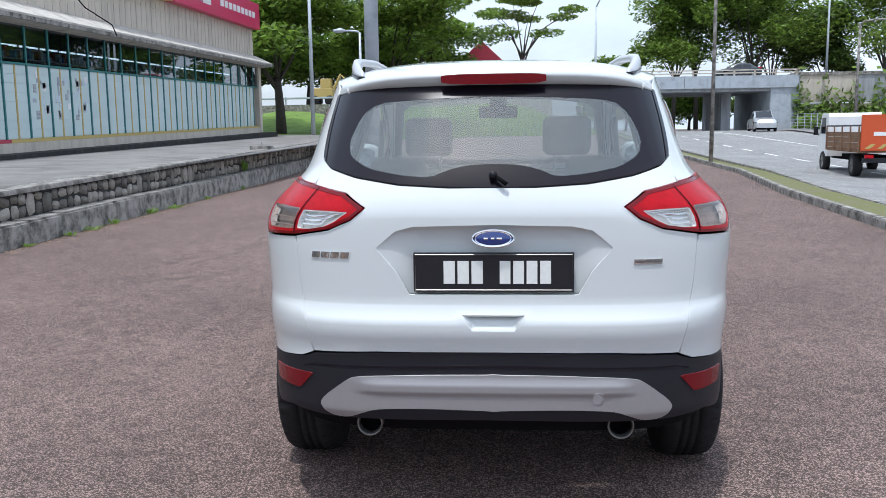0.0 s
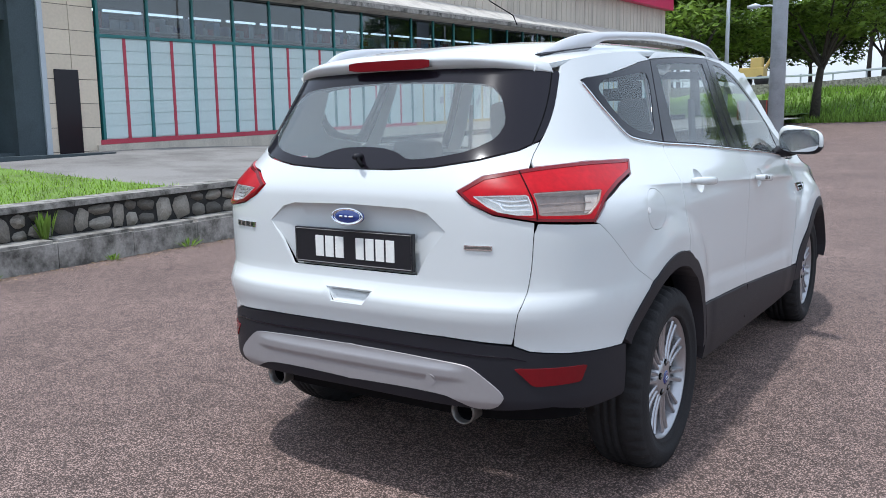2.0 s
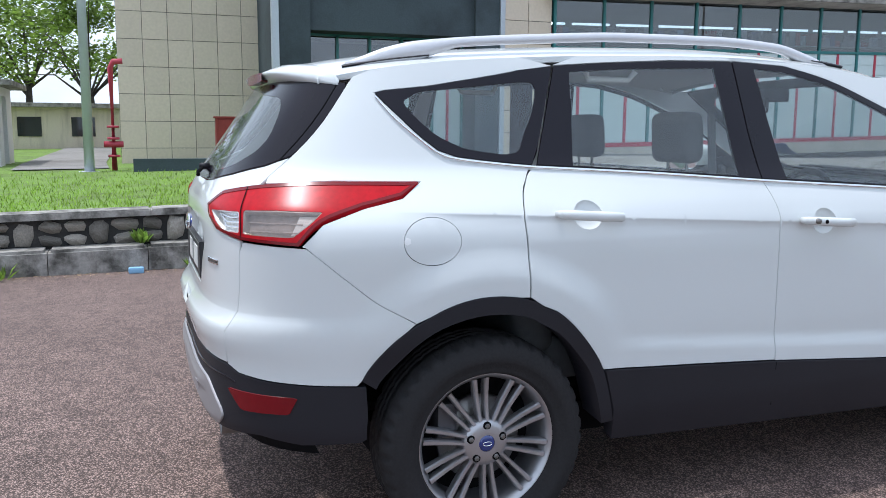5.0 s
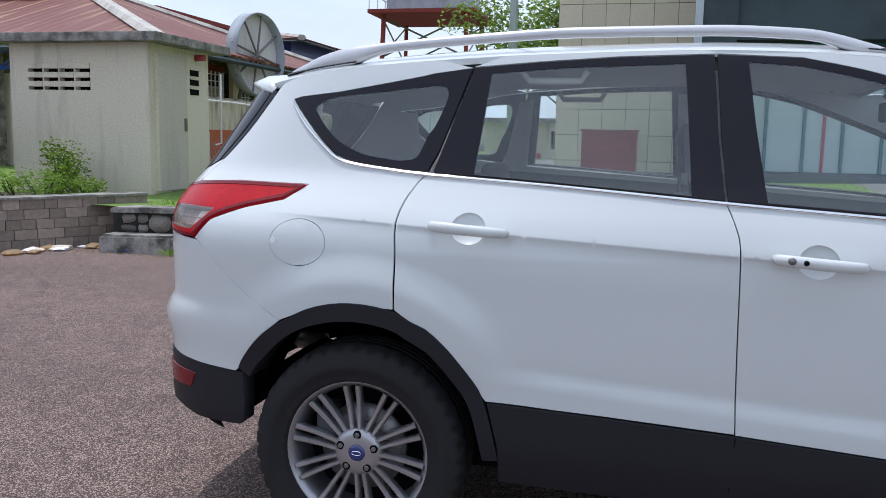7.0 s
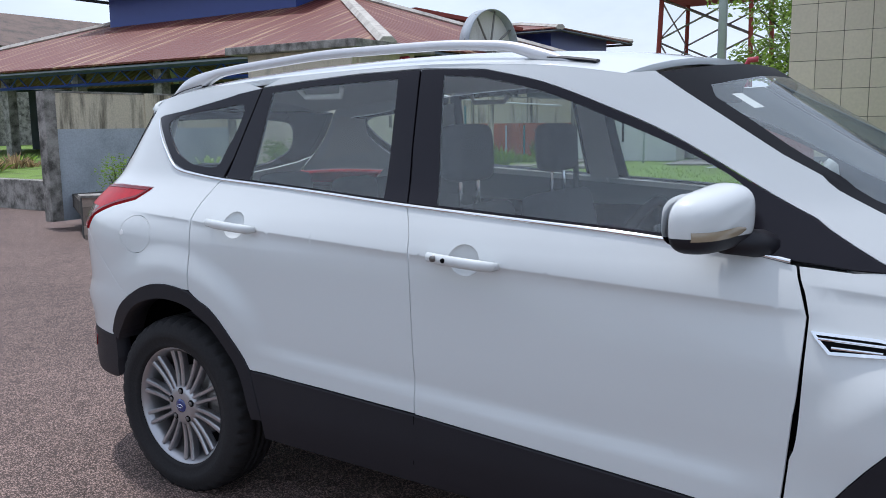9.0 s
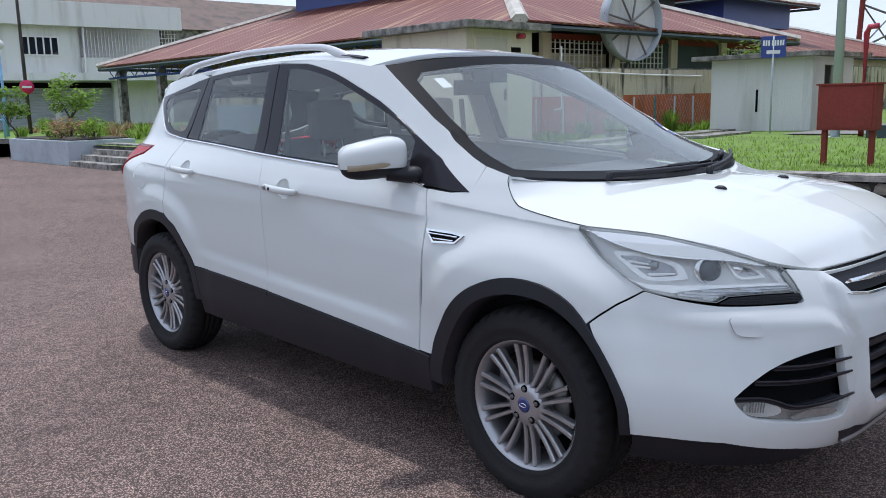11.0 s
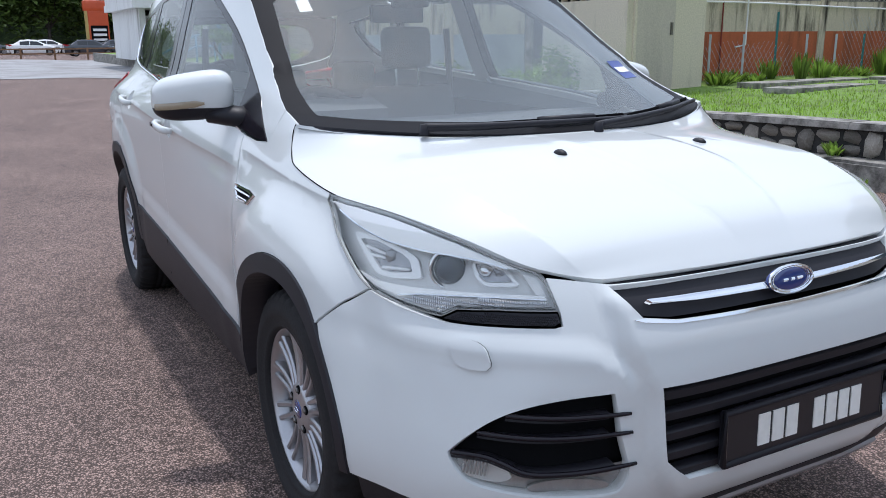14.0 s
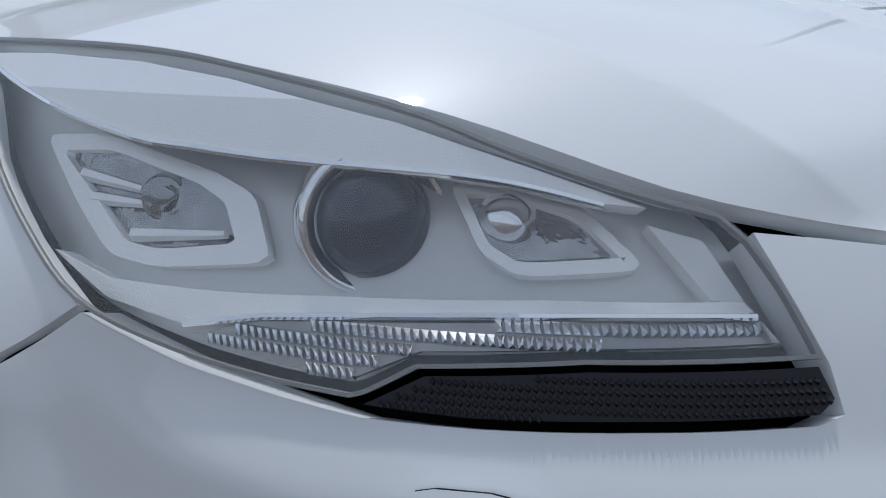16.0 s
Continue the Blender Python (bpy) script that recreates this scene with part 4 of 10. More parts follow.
# ---- trees ----
def tree(at, h, cr, seed, mat, label, layers=9, leaf=0.58, n=2200, trunk=0.2, flat=0.35, group="street trees"):
    rg = random.Random(seed)
    t_ = thing("tree", label, "tree", at=at, group=group)
    tops = []
    th = h * 0.34
    lean = (rg.uniform(-0.3, 0.3), rg.uniform(-0.3, 0.3))
    tr = tube("trunk", [(0, 0, -0.2), (lean[0] * 0.3, lean[1] * 0.3, th * 0.5), (lean[0], lean[1], th)], [trunk * 1.25, trunk * 0.95, trunk * 0.7], M_BARK, t_, sides=10)
    nl = 9
    for k in range(nl):
        a = math.tau * k / nl + rg.uniform(-0.3, 0.3)
        rr = cr * rg.uniform(0.45, 0.95)
        zt = h * rg.uniform(0.50, 0.95) - 0.10 * h * (rr / cr)
        e = (lean[0] + rr * math.cos(a), lean[1] + rr * math.sin(a), zt)
        tube("limb", [(lean[0], lean[1], th * rg.uniform(0.75, 0.98)), (lean[0] + rr * 0.45 * math.cos(a), lean[1] + rr * 0.45 * math.sin(a), (th + zt) / 2 + 0.05 * h), e], [trunk * 0.42, trunk * 0.2, trunk * 0.05], M_BARK, tr, sides=6)
        tops.append((e, cr * rg.uniform(0.28, 0.5)))
    tops.append(((lean[0], lean[1], h * 0.93), cr * 0.45))
    for k in range(layers):
        a, rr = rg.uniform(0, math.tau), cr * rg.uniform(0.1, 0.6)
        tops.append(((rr * math.cos(a), rr * math.sin(a), h * rg.uniform(0.5, 0.96)), cr * rg.uniform(0.28, 0.45)))
    n = int(n * 3.4)
    v, f = [], []
    for k in range(n):
        c, r_ = tops[rg.randrange(len(tops))]
        d = Vector((rg.gauss(0, 1), rg.gauss(0, 1), rg.gauss(0, 1))).normalized() * r_ * rg.random() ** 0.4
        p = Vector((c[0] + d.x, c[1] + d.y, c[2] + d.z * flat))
        s = leaf * rg.uniform(0.5, 1.15)
        nrm = Vector((rg.gauss(0, 0.6), rg.gauss(0, 0.6), 1)).normalized()
        u = nrm.orthogonal().normalized()
        u = Matrix.Rotation(rg.uniform(0, math.tau), 3, nrm) @ u
        w = nrm.cross(u)
        n0 = len(v)
        v += [p - u * s * 0.5, p + w * s * 0.22, p + u * s * 0.5, p - w * s * 0.22]
        f.append((n0, n0 + 1, n0 + 2, n0 + 3))
    mesh_ob("crown", v, f, mat, t_)
    return t_


tree((-14.2, 50.5, 1.2), 11.0, 6.2, 1, M_LEAF, "spreading green rain tree behind the shop", n=3800, trunk=0.30)
tree((-8.5, 58.0, 1.2), 11.0, 6.5, 2, M_LEAF, "spreading green rain tree behind the shop", n=3600, trunk=0.28)
tree((-19.5, 58.0, 1.2), 13.0, 7.0, 3, M_LEAFD, "dark green tree behind the shop", n=3000, trunk=0.3)
tree((-8.0, 92.0, 4.4), 9.0, 5.5, 4, M_LEAF, "spreading green rain tree beyond the high road", n=3200, trunk=0.26)
tree((2.0, 90.0, 5.0), 12.5, 6.0, 5, M_LEAF, "open flat-topped tree behind the high road", n=1700, trunk=0.24, flat=0.22)
tree((-9.0, 88.0, 4.6), 14.5, 7.0, 6, M_LEAFD, "dark green tree beyond the high road", n=2600)
tree((-26.0, 84.0, 4.0), 15.0, 8.0, 7, M_LEAFD, "dark green tree beyond the high road", n=2400)
for k, (x, y, h_, c) in enumerate(((20.0, 100, 15, 6.0), (24.0, 106, 20, 7.0), (29.0, 101, 18, 6.5), (34.0, 110, 15, 6.0), (44.0, 100, 19, 7.0), (52.0, 108, 18, 7.0), (14.0, 108, 5, 4.5), (39.0, 104, 11, 5.0))):
    tree((x, y, 1.4), h_ + 3.4, c, 20 + k, M_LEAFD if k % 2 else M_LEAF, "tall tree behind the concrete bridge", n=4600, leaf=0.62, trunk=0.25, flat=0.75, layers=16, group="trees behind the bridge")
tree((7.3, 66.0, gz(7.3, 66)), 3.9, 1.4, 41, M_LEAFD, "bushy young tree at the end of the verge", n=1500, leaf=0.3, trunk=0.07, flat=1.0)
for k, (x, y) in enumerate(((12.5, 128.0), (17.0, 118.0), (21.0, 122.0), (25.5, 117.0), (30.0, 121.0))):
    tree((x, y, 1.0), 5.2, 4.2, 45 + k, M_LEAF, "low green tree seen under the bridge", n=2600, leaf=0.6, trunk=0.2, flat=1.0, group="trees behind the bridge")

for k, (x, y, h_, c) in enumerate(((-36.0, 93, 8, 6.0), (-29.0, 91, 7.5, 5.5), (-22.0, 92, 8.5, 6.0), (-15.0, 93, 7.5, 5.5))):
    tree((x, y, 4.2), h_, c, 60 + k, M_LEAFD if k % 2 else M_LEAF, "dense roadside tree beyond the raised road", n=2600, leaf=0.7, trunk=0.2, flat=0.9, layers=14, group="roadside trees")

# ---- high road, bridge, slope ----
def rail_z(x):
    return float(np.interp(x, [-60, -10, -3, 4.3, 60], [4.0, 4.4, 4.9, 5.6, 5.8]))


hw = thing("high_road", "stained concrete retaining wall carrying a raised road", "retaining wall", kind="structure")
vs, fs = [], []
xs_ = [-60, -40, -25, -12, -4, 0, 4.3]
for x in xs_:
    vs += [(x, 74, 0.5), (x, 74, rail_z(x) - 0.4), (x, 88, rail_z(x) - 0.4), (x, 88, 0.5)]
for i in range(len(xs_) - 1):
    for k in range(3):
        fs.append((i * 4 + k, i * 4 + k + 1, i * 4 + k + 5, i * 4 + k + 4))
n0 = (len(xs_) - 1) * 4
fs += [(0, 1, 2, 3), (n0 + 3, n0 + 2, n0 + 1, n0)]
mesh_ob("wall", vs, [f[::-1] for f in fs], M_CONC, hw, "stained grey concrete wall")
gr = thing("guard_rail", "galvanised guard rail along the raised road", "guard rail")
for i, x in enumerate(np.arange(-50, 4.2, 2.5)):
    box("post", (x - 0.06, 74.3, rail_z(x) - 0.45), (x + 0.06, 74.4, rail_z(x) + 0.35), M_POLE, gr)
for i in range(len(xs_) - 1):
    a, b = xs_[i], xs_[i + 1]
    tube("rail", [(a, 74.25, rail_z(a) + 0.2), (b, 74.25, rail_z(b) + 0.2)], 0.10, M_POLE, gr, sides=6, flat=0.3)
br = thing("road_bridge", "grey concrete road bridge with railing and piers", "bridge", kind="structure")
box("deck_beam", (4.3, 79.5, 4.75), (25.0, 92, 6.15), M_BRIDGE, br, "grey concrete deck")
box("parapet", (4.3, 79.2, 5.0), (27.6, 79.5, 6.2), M_BRIDGE, br)
for k in range(11):
    box("parapet_panel", (4.4 + k * 2.1, 79.13, 5.05), (6.45 + k * 2.1, 79.2, 6.15), M_GREYPAINT, br)
box("abutment", (25.0, 79.3, 0.8), (27.6, 92, 6.0), M_GREYPAINT, br, "grey painted abutment")
box("abutment", (4.32, 79.0, 0.5), (7.0, 92, 4.74), M_GREYPAINT, br)
for x in (14.2, 21.4):
    box("pier", (x, 83, 0.8), (x + 0.9, 91, 4.8), M_BRIDGE, br, "concrete pier")
for x in np.arange(4.5, 27.6, 1.9):
    box("rail_post", (x - 0.07, 79.3, 6.15), (x + 0.07, 79.42, 6.75), M_CREAM, br)
for z in (6.45, 6.72):
    box("rail", (4.3, 79.3, z - 0.05), (27.6, 79.42, z + 0.05), M_CREAM, br)
rwall = thing("side_wall", "stained panel wall overgrown with creepers", "retaining wall", kind="structure")
for k in range(12):
    for j in range(2):
        box("wall_panel", (27.7 + k * 2.6, 79.6, 1.0 + j * 2.6), (30.25 + k * 2.6, 80.0, 3.55 + j * 2.6), M_CREAM if (k + j) % 3 else M_BRIDGE, rwall)
box("wall_cap", (27.6, 79.5, 6.15), (59, 92, 6.45), M_CONC, rwall)
rng = random.Random(8)
cv, cf = [], []
for k in range(4200):
    x = rng.uniform(27, 58)
    z = 1.0 + abs(rng.gauss(0, 2.0)) * (0.6 + 0.5 * math.sin(x * 1.3) ** 2)
    y = 79.4 - rng.random() * (3.2 if z < 2.6 else 0.5)
    s = rng.uniform(0.15, 0.45)
    p = Vector((x, y, min(z, 6.8)))
    u = Vector((rng.gauss(0, 1), rng.gauss(0, 1), rng.gauss(0, 1))).normalized()
    w = u.orthogonal().normalized()
    n0 = len(cv)
    cv += [p - u * s, p + w * s * 0.5, p + u * s, p - w * s * 0.5]
    cf.append((n0, n0 + 1, n0 + 2, n0 + 3))
tagged(mesh_ob("creeper", cv, cf, M_LEAF), "green creepers hanging over the panel wall", "creeper", kind="stuff")
fen = thing("mesh_fence", "grey wire fence along the far pavement", "fence")
for k in range(22):
    y = 34 + k * 2.0
    x = road_x(y) + road_w(y) + 1.5
    tube("post", [(x, y, gz(x, y)), (x, y, gz(x, y) + 1.5)], 0.04, M_POLE, fen, sides=6)
    if k < 21:
        x2 = road_x(y + 2) + road_w(y + 2) + 1.5
        for j in range(6):
            tube("wire", [(x, y, gz(x, y) + 0.2 + j * 0.25), (x2, y + 2, gz(x2, y + 2) + 0.2 + j * 0.25)], 0.012, M_POLE, fen, sides=4)
# grass slope before the high road
sl_v, sl_f = [], []
for j in range(9):
    for i in range(25):
        x = -40 + i * 2.2
        t_ = j / 8
        k = smooth(-2.0, 6.0, 6.0 - x)
        y = 56 + 18 * t_
        sl_v.append((x, y, gz(x, 56) - 0.02 + (2.4 * smooth(0.05, 0.9, t_) + 0.25 * math.sin(x * 0.9) * t_) * k))
for j in range(8):
    for i in range(24):
        q = j * 25 + i
        sl_f.append((q, q + 1, q + 26, q + 25))
tagged(mesh_ob("grass_slope", sl_v, sl_f, M_TURF, smoothed=True), "bright green grass slope below the raised road", "slope", kind="structure")
rng = random.Random(3)
bv_, bf_ = [], []
for k in range(9000):
    x = rng.uniform(-14, 6.3)
    t_ = rng.random() ** 1.3
    y = 56 + 18 * t_
    z = gz(x, 56) + 2.4 * smooth(0.05, 0.9, t_) * smooth(-2.0, 6.0, 6.0 - x)
    h_, a = rng.uniform(0.2, 0.6), rng.uniform(0, math.tau)
    n0 = len(bv_)
    bv_ += [(x - 0.06 * math.cos(a), y - 0.06 * math.sin(a), z), (x + 0.06 * math.cos(a), y + 0.06 * math.sin(a), z), (x + rng.uniform(-0.2, 0.2), y, z + h_)]
    bf_.append((n0, n0 + 1, n0 + 2))
tagged(mesh_ob("tall_grass", bv_, bf_, M_LEAFY), "tall bright grass on the slope", "grass", kind="stuff")


def skip_box(at):
    t_ = thing("waste_skip", "rusty brown steel skip on the terrace", "skip", at=at)
    box("bin", (-0.9, -0.6, 0), (0.9, 0.6, 0.95), M_BARK, t_, bevel=0.02)
    for x in (-0.85, -0.4, 0.05, 0.5, 0.85):
        box("rib", (x - 0.03, -0.65, 0), (x + 0.03, -0.6, 0.95), M_RUSTRED, t_)


skip_box((-8.2, 41.0, terr_z(-8.2, 41)))


# ---- other vehicles ----
def road_wheel(parent, x, y, r, w, side, rim):
    ty = lathe("wheel", [(r * 0.62, 0), (r * 0.9, -0.01), (r, 0.03), (r, w - 0.03), (r * 0.92, w), (r * 0.66, w)], M_TYRE, parent, "black tyre with alloy rim", steps=32, centre=(0, y, r))
    ri = lathe("rim", [(r * 0.66, w - 0.01), (r * 0.62, w - 0.03), (r * 0.2, w - 0.02), (0.0, w - 0.01)], M_RIMDARK, ty, steps=24, centre=(0, y, r))
    obs = [ty, ri]
    for k in range(10):
        vv, ff = spoke_mesh0(r * 0.12, r * 0.64, 0.028, w - 0.004)
        sp = mesh_ob("spoke", vv, ff, rim, ty)
        sp.data.transform(Matrix.Translation((0, y, r)) @ Matrix.Rotation(k * math.tau / 10, 4, "X"))
        obs.append(sp)
    for o in obs:
        if side < 0:
            o.data.transform(Matrix.Diagonal((-1, 1, 1, 1)))
            o.data.flip_normals()
        o.data.transform(Matrix.Translation((x, 0, 0)))


def spoke_mesh0(r0, r1, w, x):
    return [(x - 0.02, -w * 0.5, r0), (x, -w * 0.3, r0), (x, w * 0.3, r0), (x - 0.02, w * 0.5, r0), (x - 0.02, -w * 0.6, r1), (x - 0.004, -w * 0.4, r1), (x - 0.004, w * 0.4, r1), (x - 0.02, w * 0.6, r1)], [(0, 4, 5, 1), (1, 5, 6, 2), (2, 6, 7, 3)]


def simple_car(name, label, at, rz, L, W, paint, tops, belt, cat="car", ground_clear=0.2, roof_in=0.80, glass_y=None, wheels=(0.72, 2.6), wr=0.30, tail=True, group=""):
    """tops: (y, z) roof line from the tail to the nose; belt: (y, z) shoulder line."""
    t_ = thing(name, label, cat, at=at, rz=rz, group=group)
    ys = sorted(set([p[0] for p in tops] + list(np.linspace(0.02, L - 0.02, 30)) + [0.0, L]))
    tz = lambda y: float(np.interp(y, [p[0] for p in tops], [p[1] for p in tops]))
    bz = lambda y: min(float(np.interp(y, [p[0] for p in belt], [p[1] for p in belt])), tz(y) - 0.01)
    def hw_(y):
        e = min(y, L - y)
        return W / 2 * (0.86 + 0.14 * smooth(0, 0.45, e))
    def ring(y):
        w, zt, zb = hw_(y), tz(y), bz(y)
        g = smooth(0.06, 0.3, zt - zb)
        wr_ = w * (roof_in * g + 0.93 * (1 - g))
        lo = ground_clear + 0.10 * (1 - smooth(0, 0.35, min(y, L - y)))
        return [(0, zt), (wr_ * 0.6, zt - 0.008), (wr_ * 0.9, zt - 0.03), (wr_, zt - 0.075 * g - 0.03), (w * 0.965, zb), (w, zb - 0.07), (w, (zb + lo) / 2), (w * 0.98, lo + 0.06), (w * 0.92, lo)]
    n = 9
    vs, fs = [], []
    for y in ys:
        r_ = ring(y)
        vs += [(x, y, z) for x, z in r_] + [(-x, y, z) for x, z in r_]
    m2 = 2 * n
    for i in range(len(ys) - 1):
        yc = (ys[i] + ys[i + 1]) / 2
        for k in range(n - 1):
            a = i * m2 + k
            zc = sum(vs[q][2] for q in (a, a + 1, a + m2, a + m2 + 1)) / 4
            if k >= 5 and any(abs(yc - wy) < math.sqrt(max(0, (wr + 0.07) ** 2 - max(0, zc - wr) ** 2)) and zc < wr * 2 + 0.07 for wy in wheels):
                continue
            fs += [(a, a + m2, a + m2 + 1, a + 1), (a + n, a + n + 1, a + m2 + n + 1, a + m2 + n)]
    for i in (0, len(ys) - 1):
        q = [i * m2 + k for k in range(n)] + [i * m2 + n + k for k in range(n - 1, 0, -1)]
        fs.append(tuple(q if i == 0 else q[::-1]))
    body = mesh_ob("body", vs, [f[::-1] for f in fs], paint, t_, smoothed=True)
    so = body.modifiers.new("edge", "EDGE_SPLIT")
    so.split_angle = radians(38)
    # glass bands
    for ya, yb in glass_y or ():
        for sg_ in (1, -1):
            gv_, gf_ = [], []
            yy = np.linspace(ya, yb, 14)
            for y in yy:
                r_ = ring(y)
                a, b = Vector((r_[3][0], 0, r_[3][1])), Vector((r_[4][0], 0, r_[4][1]))
                p, q = a.lerp(b, 0.08), a.lerp(b, 0.93)
                gv_ += [(sg_ * (p.x + 0.004), y, p.z), (sg_ * (q.x + 0.004), y, q.z)]
            gf_ = [(2 * i, 2 * i + 1, 2 * i + 3, 2 * i + 2) for i in range(13)]
            mesh_ob("side_window", gv_, gf_ if sg_ > 0 else [f[::-1] for f in gf_], M_DARKGLASS, t_, "dark side window")
    for nm, (ya, yb) in (("rear_window", wins_r(tops)), ("windscreen", wins_f(tops))):
        gv_ = []
        yy = np.linspace(ya, yb, 10)
        for y in yy:
            r_ = ring(y)
            w_ = r_[3][0] * 0.86
            dn = 0.004
            for u in (-1, -0.5, 0, 0.5, 1):
                gv_.append((u * w_, y - 0.006 if nm[0] == "r" else y + 0.006, r_[0][1] + 0.006 - 0.012 * abs(u)))
        gf_ = [(i * 5 + k, i * 5 + k + 1, i * 5 + k + 6, i * 5 + k + 5) for i in range(9) for k in range(4)]
        mesh_ob(nm, gv_, gf_, M_DARKGLASS, t_, "dark glass", smoothed=True)
    for wy in wheels:
        for sg_ in (1, -1):
            road_wheel(t_, sg_ * (W / 2 - 0.19), wy, wr, 0.19, sg_, M_RIM)
    box("underside", (-W / 2 + 0.08, 0.15, ground_clear - 0.02), (W / 2 - 0.08, L - 0.15, ground_clear + 0.3), M_DARK, t_)
    if tail:
        for sg_ in (1, -1):
            lv = []
            for y, z0, z1, o in ((-0.012, 0.80, 0.97, 0.62), (-0.012, 0.78, 1.0, 0.80), (0.05, 0.80, 1.02, 0.965), (0.30, 0.90, 1.0, 1.004), (0.42, 0.95, 0.98, 1.005)):
                w = hw_(max(0, y)) * o
                lv += [(sg_ * (w + 0.006), y, z0), (sg_ * (w + 0.004), y, z1)]
            lf = [(2 * i, 2 * i + 2, 2 * i + 3, 2 * i + 1) for i in range(4)]
            mesh_ob("tail_lamp", lv, lf if sg_ > 0 else [f[::-1] for f in lf], M_RED, t_, "red tail lamp", smoothed=True)
    for sg_ in (1, -1):
        hl_ = []
        for y, z0, z1, o in ((L - 0.5, 0.74, 0.80, 1.0), (L - 0.3, 0.66, 0.80, 1.0), (L - 0.1, 0.62, 0.76, 0.97), (L + 0.012, 0.60, 0.72, 0.70)):
            w = hw_(min(L, y)) * o
            hl_ += [(sg_ * (w + 0.006), y, z0), (sg_ * (w + 0.004), y, z1)]
        lf = [(2 * i, 2 * i + 2, 2 * i + 3, 2 * i + 1) for i in range(3)]
        mesh_ob("head_lamp", hl_, lf if sg_ > 0 else [f[::-1] for f in lf], M_CLEAR, t_, "clear head lamp", smoothed=True)
    return t_


def wins_r(tops):
    i = max(range(len(tops)), key=lambda k: tops[k][1] if k < len(tops) / 2 else -1)
    return tops[1][0], tops[2][0]


def wins_f(tops):
    k = [i for i in range(len(tops) - 1) if tops[i + 1][1] - tops[i][1] < -0.2][0]
    return tops[k][0] + 0.04, tops[k + 1][0] - 0.02


SEDAN = [(0.0, 0.98), (0.5, 1.04), (1.1, 1.40), (1.8, 1.45), (2.5, 1.40), (3.3, 0.98), (4.2, 0.80), (4.4, 0.62)]
SBELT = [(0, 0.95), (2, 0.92), (3.3, 0.86), (4.4, 0.6)]
simple_car("parked_car", "bright red car on the raised road", (11.7, 83.0, 6.15), 90, 4.4, 1.75, M_CARRED, SEDAN, SBELT, glass_y=((1.05, 1.85), (1.9, 3.0)), wheels=(0.85, 3.5), group="far cars")
simple_car("parked_car", "red car on the raised road behind the guard rail", (-1.5, 78.0, 4.35), 90, 4.4, 1.75, M_CARRED, SEDAN, SBELT, glass_y=((1.05, 1.85), (1.9, 3.0)), wheels=(0.85, 3.5), group="far cars")
simple_car("parked_car", "dark car on the raised road behind the guard rail", (25.0, 83.0, 6.15), 90, 4.4, 1.75, M_CARDARK, SEDAN, SBELT, glass_y=((1.05, 1.85), (1.9, 3.0)), wheels=(0.85, 3.5), group="far cars")
simple_car("parked_car", "dark car on the road above the panel wall", (43.0, 82.0, 6.45), 90, 4.4, 1.75, M_CARDARK, SEDAN, SBELT, glass_y=((1.05, 1.85), (1.9, 3.0)), wheels=(0.85, 3.5), group="far cars")
PICK = [(0.0, 1.02), (1.5, 1.03), (1.62, 1.60), (1.9, 1.76), (2.9, 1.74), (3.7, 1.15), (4.9, 1.02), (5.2, 0.70)]
PBELT = [(0, 1.0), (3.7, 1.05), (5.2, 0.68)]
simple_car("pickup_truck", "silver pickup truck on the road below the bridge", (22.5, 74.5, gz(20, 72)), 172, 5.2, 1.85, M_CARSILVER, PICK, PBELT, cat="pickup", glass_y=((1.75, 2.3), (2.35, 3.2)), wheels=(1.0, 4.2), wr=0.37, tail=False)


